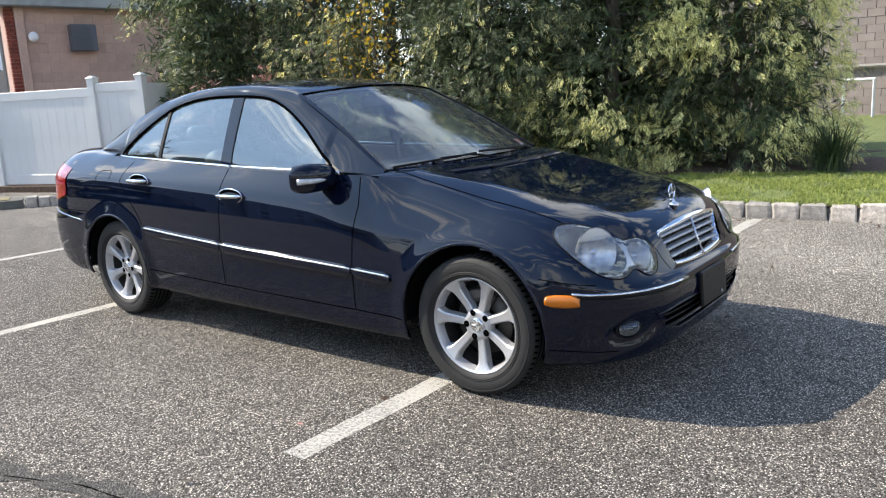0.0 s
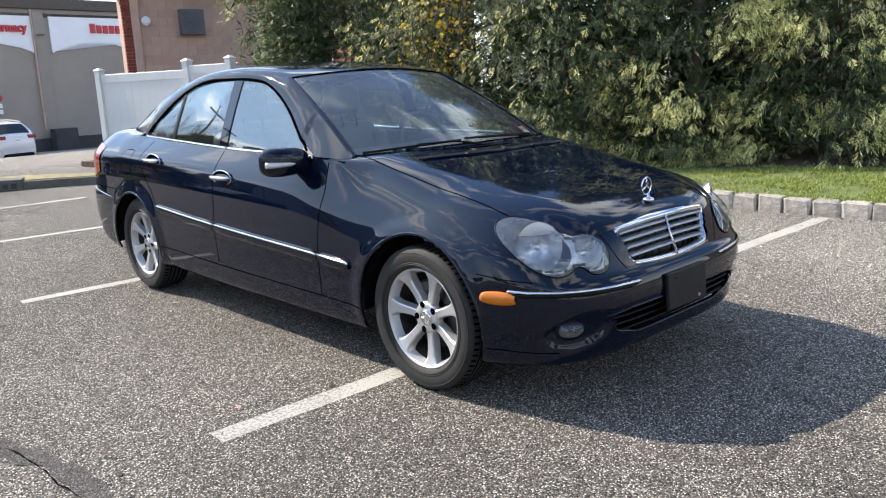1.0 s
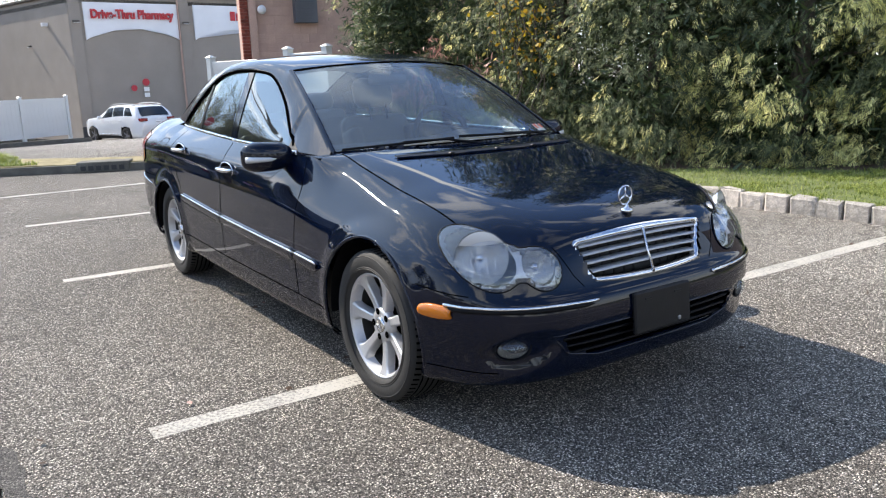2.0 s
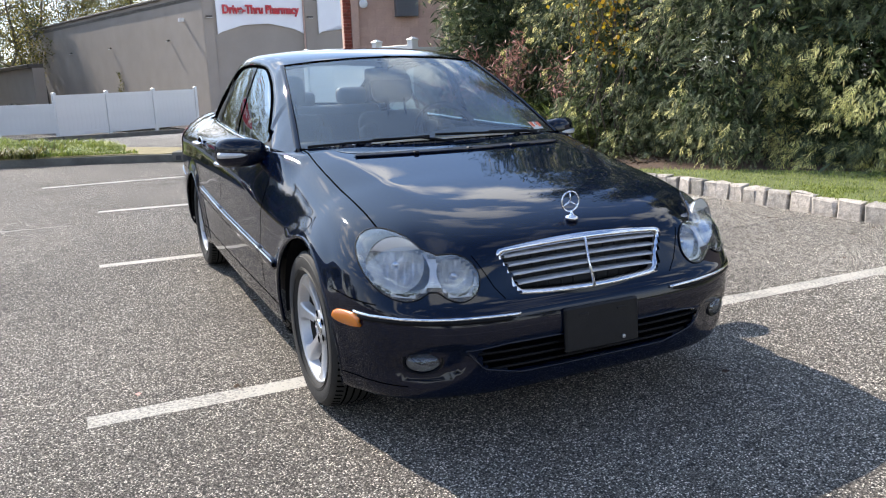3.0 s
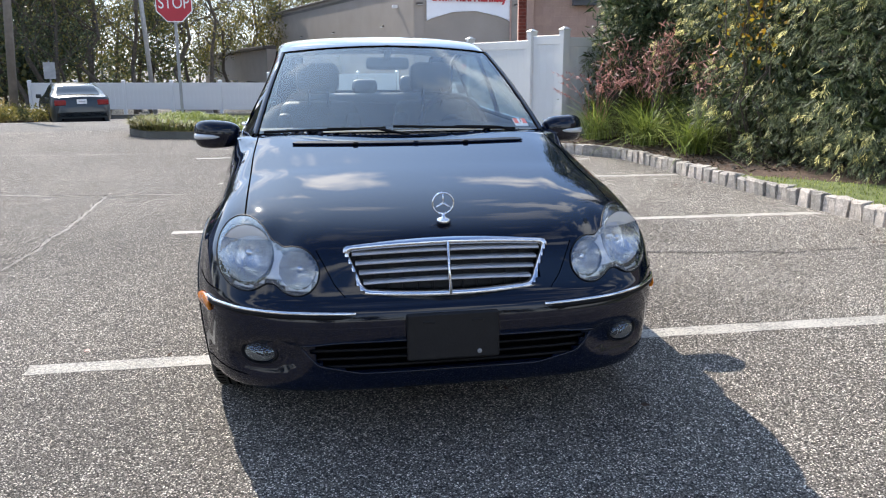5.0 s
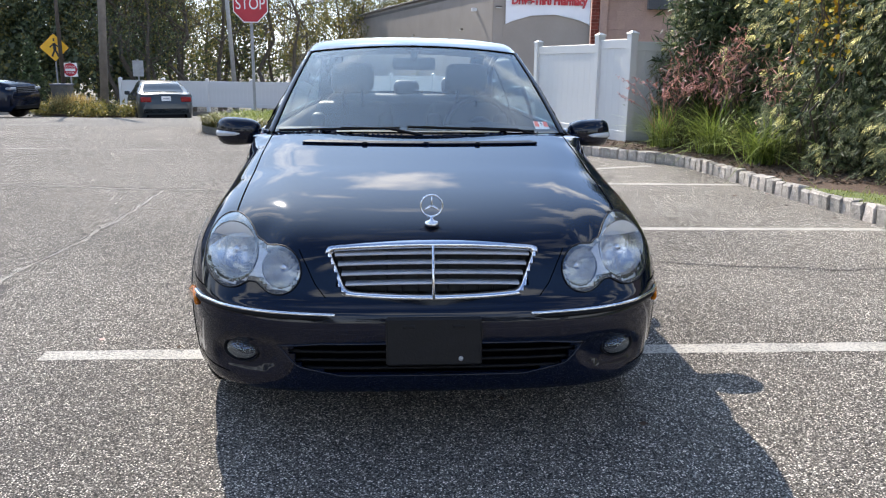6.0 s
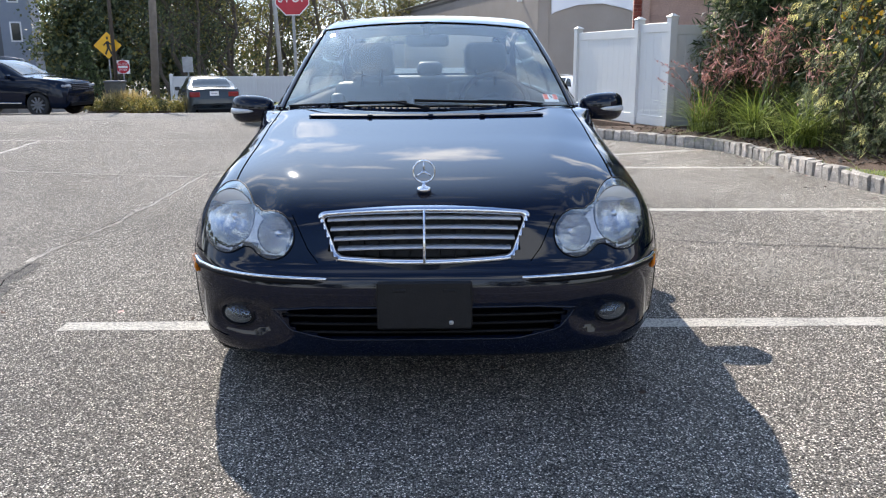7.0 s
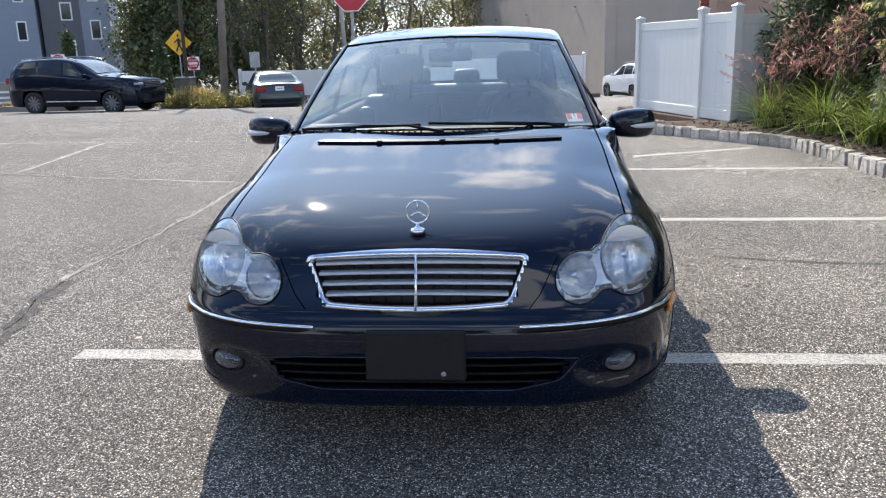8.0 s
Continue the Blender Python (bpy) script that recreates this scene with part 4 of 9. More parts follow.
def sprays(rng, root, out, size, leaves=9):
    """Flat fern-like sprays of scale leaves, drooping outward."""
    n = len(root)
    down = np.array([0, 0, -1.0])
    d = unit(out * rng.uniform(0.5, 1.0, (n, 1)) + down * rng.uniform(0.45, 1.25, (n, 1)) + rng.normal(0, 0.22, (n, 3)))
    side = unit(np.cross(d, rng.normal(0, 1.1, (n, 3)) + np.array([0, 0, 0.7])))
    res = []
    for k in range(leaves):
        t = (k + 0.5) / leaves
        sgn = 1 if k % 2 else -1
        if k == leaves - 1:
            sgn = 0
        b = root + d * (size * t * 0.8)[:, None]
        a = unit(d * 0.9 + side * (sgn * 0.75) + down * 0.12 + rng.normal(0, 0.10, (n, 3)))
        nrm = unit(np.cross(side, d) + rng.normal(0, 0.45, (n, 3)))
        ac = unit(np.cross(nrm, a))
        res.append(leaf_quads(b, a, ac, size * (0.55 - 0.28 * t) * rng.uniform(0.8, 1.2, n), size * 0.060 * rng.uniform(0.8, 1.25, n)))
    return np.stack(res, axis=1).reshape(-1, 4, 3)


def limb(bm, rnd, a, b, r0, r1, n=5, sag=0.1):
    pts = []
    for k in range(n + 1):
        t = k / n
        p = Vector(a).lerp(Vector(b), t)
        if 0 < k < n:
            p += Vector((rnd.gauss(0, sag), rnd.gauss(0, sag), rnd.gauss(0, sag * 0.5)))
        pts.append(p)
    tube(bm, pts, [r0 + (r1 - r0) * k / n for k in range(n + 1)], 7)


def conifer(x, y, h, r, count, seed, label, lit_tips=1.0):
    """An arborvitae: trunk and limbs, an inner mass coloured for shade, and drooping sprays over lumpy boughs, some
    sun-coloured.
    """
    rng = np.random.default_rng(seed)
    rnd = random.Random(seed)
    thing = empty("conifer", pose(x, y, 0.1), label, "tree", "conifer screen")
    bm = bmesh.new()
    limb(bm, rnd, (0, 0, -0.1), (0.05, 0.05, h * 0.95), 0.13, 0.02, 9, 0.02)
    for k in range(16):
        a, z = rnd.uniform(0, 6.28), rnd.uniform(0.15, 0.75) * h
        q = r * 0.8 * (1 - z / h) ** 0.6
        limb(bm, rnd, (0, 0, z), (q * math.cos(a), q * math.sin(a), z + 0.25 * q), 0.03, 0.008, 4, 0.04)
    part("trunk", bm, M["bark"], thing)
    # boughs: from the trunk to tips on the crown's skin, each carrying hanging sprays
    nb = 145
    z = 0.25 + (h - 0.5) * rng.uniform(0, 1, nb) ** 1.35
    th = rng.uniform(0, 2 * np.pi, nb)
    rad = r * np.minimum(1, 1.25 * (1 - z / h) ** 0.6) * np.where(rng.uniform(0, 1, nb) < 0.4, rng.uniform(0.98, 1.14, nb), rng.uniform(0.62, 0.96, nb))
    radial = np.stack([np.cos(th), np.sin(th), np.zeros(nb)], 1)
    lateral = np.stack([-np.sin(th), np.cos(th), np.zeros(nb)], 1)
    c = radial * rad[:, None] + np.array([0, 0, 1.0]) * z[:, None]
    spread = rng.uniform(0.16, 0.30, nb)
    # inner mass: darker leaves carry the shade between the boughs
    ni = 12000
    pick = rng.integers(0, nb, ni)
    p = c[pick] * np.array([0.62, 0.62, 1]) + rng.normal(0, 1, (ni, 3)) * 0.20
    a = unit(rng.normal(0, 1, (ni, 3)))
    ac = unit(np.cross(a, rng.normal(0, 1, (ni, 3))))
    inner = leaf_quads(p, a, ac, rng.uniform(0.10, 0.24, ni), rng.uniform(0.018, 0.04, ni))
    # sprays hang along the outer half of each bough and over its tip
    pick = rng.integers(0, nb, count)
    u = rng.uniform(0, 1, count) ** 0.7
    w = rng.normal(0, 1, count) * spread[pick] * (1.25 - 0.6 * u)
    drop = rng.uniform(0, 1, count) ** 1.5
    root = c[pick] + radial[pick] * ((u - 0.85) * 0.62)[:, None] + lateral[pick] * w[:, None]
    root[:, 2] += 0.10 * u - 1.1 * w * w - 0.42 * drop * (0.4 + 0.6 * u) + rng.normal(0, 0.03, count)
    root[:, 2] = np.maximum(root[:, 2], 0.10)
    out = unit(radial[pick] + lateral[pick] * (w * 1.6)[:, None])
    near = root[:, 0] < 0.9
    root, out, pick, u, drop = root[near], out[near], pick[near], u[near], drop[near]
    sz = rng.uniform(0.09, 0.20, len(root)) * (0.75 + 0.25 * lit_tips)
    lv = 11
    sp = sprays(rng, root, out, sz, lv)
    # outer tips mostly take the sun-coloured leaf
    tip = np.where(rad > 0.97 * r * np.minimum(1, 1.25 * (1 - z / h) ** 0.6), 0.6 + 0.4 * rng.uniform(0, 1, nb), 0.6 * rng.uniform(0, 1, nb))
    pale = np.repeat((rng.uniform(0, 1, len(root)) < 0.10 * lit_tips + 0.80 * lit_tips * (u > 0.40) * (tip[pick] > 0.42)), lv).astype(int)
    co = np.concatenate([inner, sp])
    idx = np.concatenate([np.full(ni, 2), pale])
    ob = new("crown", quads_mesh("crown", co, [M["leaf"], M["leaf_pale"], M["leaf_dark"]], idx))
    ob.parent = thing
    return thing


def build_hedge():
    lab = "tall dense green arborvitae with drooping sprays behind the lawn strip"
    for k, (x, y, h, r, n) in enumerate(((7.40, 1.45, 5.6, 1.22, 8500), (6.75, 2.9, 6.2, 1.30, 10000), (5.85, 4.35, 6.0, 1.22, 10500), (5.60, 5.85, 6.3, 1.15, 10000),
                                         (5.75, 7.5, 5.9, 1.10, 8000), (4.85, 9.05, 3.9, 0.72, 4500), (6.0, 9.3, 6.0, 1.2, 5500), (6.0, 11.0, 6.2, 1.3, 5500), (8.6, 4.6, 5.9, 1.6, 2500), (8.5, 2.7, 5.8, 1.5, 2500), (7.2, 5.5, 6.2, 1.3, 1800), (7.5, 3.6, 6.0, 1.3, 1800))):
        # last argument: how many tips are sun-coloured, tree by tree
        conifer(x, y, h, r, int(n * 1.08), 20 + k, lab, (1.0, 1.0, 0.24, 0.20, 0.25, 0.1, 0.2, 0.2, 0.3, 0.5, 0.2, 0.2)[k])


build_hedge()


def leaf_cloud(rng, centres, spread, n, size, wide=0.7):
    pick = rng.integers(0, len(centres), n)
    p = np.asarray(centres)[pick] + rng.normal(0, 1, (n, 3)) * spread
    a = unit(rng.normal(0, 1, (n, 3)) + np.array([0, 0, -0.5]))
    ac = unit(np.cross(a, rng.normal(0, 1, (n, 3))))
    s = size * rng.uniform(0.6, 1.35, n)
    return leaf_quads(p, a, ac, s, s * wide)


def build_vine():
    """A creeper turning gold over the conifers' front, with its own stems."""
    rng = np.random.default_rng(3)
    rnd = random.Random(3)
    thing = empty("climbing_vine", pose(4.42, 5.45, 0.12), "creeper with gold and orange autumn leaves over the conifers", "climbing plant")
    bm = bmesh.new()
    cs = []
    for k in range(9):
        b = (rnd.uniform(-0.12, 0.45), rnd.uniform(-0.5, 1.3), rnd.uniform(1.75, 3.2))
        limb(bm, rnd, (0.35, rnd.uniform(-0.2, 0.5), 0), b, 0.014, 0.004, 8, 0.07)
        cs += [Vector((0.35, 0.1, 0)).lerp(Vector(b), t) for t in (0.55, 0.7, 0.85, 1.0)]
    part("stem", bm, M["bark"], thing)
    co = leaf_cloud(rng, np.array([tuple(c) for c in cs]), 0.15, 640, 0.062, 0.8)
    ob = new("leaves", quads_mesh("leaves", co, [M["leaf_gold"], M["leaf_wood"]], (rng.uniform(0, 1, len(co)) < 0.45).astype(int)))
    ob.parent = thing


build_vine()


def grass_clump(x, y, h, n, spread, seed, mat_key, label, plume=0):
    rnd = random.Random(seed)
    thing = empty("ornamental_grass", pose(x, y, 0.14), label, "ornamental grass", "ornamental grasses in the bed")
    bm = bmesh.new()
    for _ in range(n):
        a, q = rnd.uniform(0, 6.28), abs(rnd.gauss(0, 0.10))
        blades(bm, rnd, [(q * math.cos(a), q * math.sin(a), 0)], h * rnd.uniform(0.8, 1.3), 0.0058, spread * rnd.uniform(0.5, 1.3), 6)
    part("blades", bm, M[mat_key], thing)
    if plume:
        bm = bmesh.new()
        for _ in range(plume):
            a, q, hh = rnd.uniform(0, 6.28), rnd.uniform(0.1, 0.5), h * rnd.uniform(0.95, 1.35)
            top = Vector((q * math.cos(a), q * math.sin(a), hh))
            tube(bm, [(0.1 * math.cos(a), 0.1 * math.sin(a), 0.2), top * 0.6 + Vector((0, 0, 0.15)), top], 0.003, 4)
            for j in range(44):
                t = j / 44 * 1.6
                p = top + Vector((0.10 * t * math.cos(a), 0.10 * t * math.sin(a), 0.05 * t)) * 1.6
                leaf_quad(bm, rnd, p + Vector((rnd.gauss(0, 0.012), rnd.gauss(0, 0.012), rnd.gauss(0, 0.012))), 0.035)
        part("plumes", bm, M["leaf_red"], thing, "pinkish seed plumes")
    return thing


grass_clump(4.25, 7.35, 0.80, 360, 1.9, 1, "ograss", "arching green ornamental grass in the mulched bed")
grass_clump(4.40, 6.20, 0.74, 320, 1.9, 2, "ograss", "arching green ornamental grass in the mulched bed")
grass_clump(3.88, 8.3, 0.66, 320, 1.5, 4, "ograss", "green ornamental grass beside the white fence", 20)
grass_clump(4.75, 8.4, 0.9, 320, 1.1, 5, "ograss", "tall ornamental grass with pink plumes", 46)


def shrub(name, x, y, h, r, n, seed, keys, label, category="shrub", size=0.07, wide=0.4):
    rng = np.random.default_rng(seed)
    rnd = random.Random(seed)
    thing = empty(name, pose(x, y, 0.13), label, category)
    bm = bmesh.new()
    cs = []
    for k in range(14):
        a = rnd.uniform(0, 6.28)
        q = r * rnd.uniform(0.2, 0.9)
        b = (q * math.cos(a), q * math.sin(a), h * rnd.uniform(0.45, 1.0))
        limb(bm, rnd, (0, 0, 0), b, 0.014, 0.004, 5, 0.03)
        cs.append(b)
    part("stem", bm, M["bark"], thing)
    co = leaf_cloud(rng, np.array(cs), 0.16 * max(0.6, r), n, size, wide)
    ob = new("leaves", quads_mesh("leaves", co, [M[k] for k in keys], rng.integers(0, len(keys), len(co))))
    ob.parent = thing
    return thing


shrub("red_shrub", 4.55, 7.55, 1.55, 0.42, 720, 1, ("leaf_red", "leaf_red", "leaf_dark"), "shrub with dusty pink-red foliage in the bed", size=0.12, wide=0.13)
shrub("red_shrub", 4.22, 8.45, 1.65, 0.42, 600, 2, ("leaf_red", "leaf_red", "leaf_dark"), "shrub with dusty pink-red foliage beside the fence", size=0.12, wide=0.13)
shrub("red_shrub", 4.65, 6.4, 1.28, 0.34, 280, 3, ("leaf_red", "leaf_red", "leaf_dark"), "small shrub with dusty pink-red foliage", size=0.12, wide=0.13)
grass_clump(6.75, 0.15, 0.55, 420, 0.8, 7, "leaf_dark", "dark green tufted grass at the end of the conifers")


def broadleaf(x, y, h, r, n, seed, keys, base=0.35, size=0.5, z0=None, group="woodland behind the fence", stout=1.0):
    """A woodland tree: tapered trunk, forked limbs, and a loose, gappy crown of leaf clumps."""
    rng = np.random.default_rng(seed)
    rnd = random.Random(seed)
    thing = empty("woodland_tree", pose(x, y, gz(y) if z0 is None else z0), "tall woodland tree with thinning green and yellow leaves", "tree", group)
    bm = bmesh.new()
    lean = (rnd.gauss(0, 0.05 * stout ** 2) * h, rnd.gauss(0, 0.05) * h)
    top = Vector((lean[0], lean[1], h * 0.92))
    limb(bm, rnd, (0, 0, -0.3), top, (0.009 * h + 0.04) * stout, 0.02, 9, 0.02 * h)
    cs = []
    for k in range(16):
        t = rnd.uniform(base, 0.95)
        a = rnd.uniform(0, 6.28)
        q = r * (1.1 - 0.6 * t) * rnd.uniform(0.5, 1.1)
        s = top * t
        e = s + Vector((q * math.cos(a), q * math.sin(a), q * rnd.uniform(0.3, 0.9)))
        limb(bm, rnd, s, e, 0.004 * h * (1.15 - t) + 0.015, 0.015, 5, 0.2)
        cs += [s.lerp(e, u) for u in (0.6, 0.8, 1.0, 1.1)]
        for j in range(2):
            f = e + Vector((rnd.gauss(0, 0.9), rnd.gauss(0, 0.9), rnd.uniform(0.2, 1.4)))
            limb(bm, rnd, s.lerp(e, 0.65), f, 0.03, 0.01, 3, 0.08)
            cs.append(f)
    part("trunk", bm, M["bark"], thing)
    if n:
        co = leaf_cloud(rng, np.array([tuple(c) for c in cs]), 0.50, int(n * 1.9), size * 0.76, 0.75)
        ob = new("crown", quads_mesh("crown", co, [M[k] for k in keys], rng.integers(0, len(keys), len(co))))
        ob.parent = thing
    return thing


def build_woods():
    rnd = random.Random(77)
    k = 0
    for row, (y0, count, x0, x1) in enumerate(((46, 10, -16.5, -5), (58, 13, -21, -4), (74, 22, -50, 6), (92, 24, -64, 40), (62, 6, 3, 30), (100, 11, -15, 10))):
        for i in range(count):
            x = x0 + (x1 - x0) * (i + rnd.uniform(0.1, 0.9)) / count
            y = y0 + rnd.uniform(-4, 4)
            h = rnd.uniform(10, 17)
            keys = rnd.choice((("leaf_wood", "leaf_wood", "leaf_olive"), ("leaf_wood", "leaf_olive"), ("leaf_wood", "leaf_olive", "leaf_dark"), ("leaf_wood", "leaf_dark", "leaf_wood")))
            if x < -15 * y / 50:
                keys = ("leaf_pine", "leaf_pine", "leaf_wood")
            if row == 4:
                y = 84 + rnd.uniform(0, 8)
            if (row == 0 and x > -9) or (x > -11.5 and y < 62) or (-13.5 < x < -1 and y < 70):
                continue
            broadleaf(x, y, h, rnd.uniform(2.4, 3.6), rnd.randint(1800, 2900), 300 + k, keys, base=rnd.uniform(0.15, 0.4), size=rnd.uniform(0.14, 0.24))
            k += 1
    for x, y, h, r in ((-11.6, 60.0, 12, 2.6), (-13.2, 63.0, 15, 2.6)):
        broadleaf(x, y, h, r, 3200, 300 + k, ("leaf_wood", "leaf_dark", "leaf_wood"), base=0.12, size=0.22)
        k += 1
    # dark evergreens by the drive's bend
    for x, y, h, r in ((-24.6, 52.0, 9, 1.5), (-22.8, 53.0, 13, 2.0), (-20.8, 50.0, 13, 2.3), (-18.9, 52.0, 14, 2.4), (-16.8, 53.0, 12, 2.2)):
        broadleaf(x, y, h, r, 6500, 300 + k, ("leaf_pine", "leaf_pine", "leaf_pine", "leaf_wood"), base=0.06, size=0.30)
        k += 1
    # stout trunks that stand clear before the wood
    for x, y, h, r in ((-10.3, 47.0, 15, 3.4), (-8.1, 50.0, 17, 3.6), (-5.8, 48.5, 14, 3.2), (-15.4, 46.0, 17, 3.6), (-13.7, 50.0, 16, 3.2), (-12.0, 47.5, 15, 3.2)):
        broadleaf(x, y, h, r, 900, 300 + k, ("leaf_wood", "leaf_olive"), base=0.30, size=0.18, stout=0.85)
        k += 1
    # trees across the car park, which the paint and the windows mirror
    for i in range(15):
        a = math.radians(140 + 160 * i / 14 + rnd.uniform(-3, 3))
        q = rnd.uniform(31, 40)
        broadleaf(q * math.cos(a), q * math.sin(a), rnd.uniform(4.0, 6.0), rnd.uniform(2.8, 3.6), 1300, 300 + k, ("leaf_wood", "leaf_pine", "leaf_wood"), base=0.10, size=0.42, z0=0.0, group="trees across the car park")
        k += 1
    # undergrowth under the trees
    rng = np.random.default_rng(12)
    cs = np.stack([rng.uniform(-70, 12, 700), rng.uniform(44, 100, 700), rng.uniform(-0.6, 2.6, 700)], 1)
    cs = cs[(cs[:, 1] > 50) | (cs[:, 0] < -10)]
    cs = cs[~((cs[:, 0] < -24) & (cs[:, 1] < 66))]
    cs = cs[~((cs[:, 0] > -16) & (cs[:, 1] < 80))]
    co = leaf_cloud(rng, cs, 0.9, 36000, 0.34, 0.75)
    ob = new("undergrowth", quads_mesh("undergrowth", co, [M["leaf_wood"], M["leaf_pine"], M["leaf_pine"]], rng.integers(0, 3, len(co))))
    tagged(ob, "dark green woodland undergrowth", "undergrowth", kind="stuff")


build_woods()

# ---- drive, second island, signs and poles ----
def build_second_island():
    pts = [(-13.4, 28.0), (-13.1, 27.3), (-10.4, 25.75), (-9.3, 26.1), (-9.2, 27.2), (-10.8, 28.6), (-12.8, 29.0)]
    bm = bmesh.new()
    prism(bm, pts, -1.0, gz(27.7) + 0.08)
    isl = tagged(link("planted_island", bm, M["concrete"]), "kerbed island with low shrubs and golden grass", "traffic island", kind="structure")
    bm = bmesh.new()
    prism(bm, [(x * 0.96 - 0.45, y * 0.98 + 0.56) for x, y in pts], gz(27.7) + 0.08, gz(27.7) + 0.14)
    part("island_soil", bm, M["soil"], isl)
    rng = np.random.default_rng(4)
    cs = [c for c in np.stack([rng.uniform(-13.5, -9, 420), rng.uniform(25.6, 29.1, 420), gz(27.7) + rng.uniform(0.08, 0.36, 420)], 1) if inside(pts, c[0], c[1])]
    co = leaf_cloud(rng, np.array(cs), 0.14, 11000, 0.11, 0.4)
    ob = new("island_shrubs", quads_mesh("island_shrubs", co, [M["leaf_wood"], M["leaf_olive"]], rng.integers(0, 2, len(co))))
    tagged(ob, "low green shrubs on the planted island", "shrub", kind="stuff")
    bm = bmesh.new()
    rnd = random.Random(2)
    blades(bm, rnd, [(rnd.gauss(-11.7, 0.35), rnd.gauss(27.5, 0.3), gz(27.7) + 0.13) for _ in range(800)], 0.8, 0.011, 0.5, 3)
    tagged(link("golden_grass", bm, M["straw"]), "golden dry ornamental grass on the island", "grass", kind="stuff")


build_second_island()


def sign_post(m, h, parts, label, name="road_sign"):
    thing = empty(name, m, label, "road sign")
    bm = bmesh.new()
    tube(bm, [(0, 0, -0.2), (0, 0, h)], 0.03, 8)
    part("post", bm, M["galv"], thing)
    for nm, fn, mt in parts:
        bm = bmesh.new()
        fn(bm)
        part(nm, bm, mt, thing)
    return thing


def build_signs():
    def diamond(r, y):
        return lambda bm: box(bm, -r, r, y - 0.004, y, -r, r, m=Matrix.Translation((0, 0, 2.22)) @ Matrix.Rotation(radians(45), 4, "Y"))

    def walker(bm):
        # a plain walking figure in bars, as the warning sign shows
        def bar(x0, z0, x1, z1, w):
            d = Vector((x1 - x0, 0, z1 - z0))
            s = Vector((-d.z, 0, d.x)).normalized() * w
            c = [Vector((x0, -0.05, z0)), Vector((x1, -0.05, z1))]
            bm.faces.new([bm.verts.new(Vector(q) + Vector((0, 0, 2.22))) for q in (c[0] - s, c[1] - s, c[1] + s, c[0] + s)])
        bar(0.0, 0.16, 0.02, -0.08, 0.055)
        bar(0.02, -0.06, -0.10, -0.34, 0.032)
        bar(0.02, -0.06, 0.13, -0.34, 0.032)
        bar(0.0, 0.14, -0.16, 0.0, 0.024)
        bar(0.0, 0.14, 0.15, 0.02, 0.024)
        bar(-0.03, 0.28, 0.03, 0.28, 0.055)

    sign_post(pose(-12.75, 29.0, gz(29.0) + 0.37, 0, 0, 12), 2.75, (("border", diamond(0.385, -0.036), M["sign_black"]), ("plate", diamond(0.365, -0.041), M["sign_yellow"]), ("symbol", walker, M["sign_black"])),
              "yellow diamond crossing warning sign on a steel post", "warning_sign")

    def no_entry(thing_m, z, post):
        def plate(bm):
            box(bm, -0.26, 0.26, -0.045, -0.04, z - 0.26, z + 0.26)

        def disc(bm):
            lathe(bm, [(0.25, 0), (0.24, 0.004), (0.001, 0.004)], 32, facing((0, -0.046, z), (0, -1, 0)))

        def bar(bm):
            box(bm, -0.18, 0.18, -0.056, -0.051, z - 0.045, z + 0.045)

        sign = sign_post(thing_m, post, (("plate", plate, M["sign_white"]), ("disc", disc, M["stop_red"]), ("bar", bar, M["sign_white"])), "white square no-entry sign with a red disc", "no_entry_sign")
        letters("sign_letters", "DO NOT", 0.10, 0.002, M["sign_white"], sign, pose(0, -0.054, z + 0.115, 90, 0, 0), "white letters")
        letters("sign_letters", "ENTER", 0.10, 0.002, M["sign_white"], sign, pose(0, -0.054, z - 0.115, 90, 0, 0), "white letters")
        for q in sign.children:
            if q.name.startswith("sign_letters"):
                q["kind"] = "stuff"
        return sign

    no_entry(pose(-12.35, 29.3, gz(29.3), 0, 0, 10), 1.78, 2.1)
    back = sign_post(pose(-9.75, 29.2, gz(29.2), 0, 0, 15), 2.2, (("plate", lambda bm: box(bm, -0.2, 0.2, -0.04, -0.034, 1.55, 2.15), M["galv"]),), "small grey road sign seen from behind")
    no_entry(pose(-18.6, 30.3, gz(30.3), 0, 0, 25), 2.08, 2.4)
    # squat roadside pillar of dark grey-brown stone
    cab = empty("utility_cabinet", pose(-12.3, 28.2, gz(28.2)), "grey-brown roadside stone pillar", "utility cabinet")
    bm = bmesh.new()
    box(bm, -0.31, 0.31, -0.3, 0.3, -0.1, 1.15, 0.02)
    part("body", bm, M["kerb_dark"], cab)
    bm = bmesh.new()
    box(bm, -0.34, 0.34, -0.34, 0.34, 1.15, 1.22, 0.02)
    part("lid", bm, M["siding_dark"], cab)
    # poles
    rnd = random.Random(6)
    for name, x, y, h, r, lean, mt, label in (("utility_pole", -11.3, 29.6, 11.5, 0.16, (0.6, 0.0), M["wood_pole"], "weathered grey wooden utility pole"),
                                              ("street_pole", -7.3, 36.2, 10.5, 0.11, (-0.5, 0.0), M["galv"], "tall grey steel lamp pole"),
                                              ("street_pole", -12.45, 28.75, 10.5, 0.075, (0, 0), M["cap"], "slim dark metal pole beside the warning sign")):
        p = empty(name, pose(x, y, gz(y)), label, "pole")
        bm = bmesh.new()
        tube(bm, [(0, 0, -0.3), (lean[0] * 0.5, lean[1] * 0.5, h * 0.5), (lean[0], lean[1], h)], [r, r * 0.9, r * 0.7], 12)
        part("shaft", bm, mt, p, smooth=True)
        bm = bmesh.new()
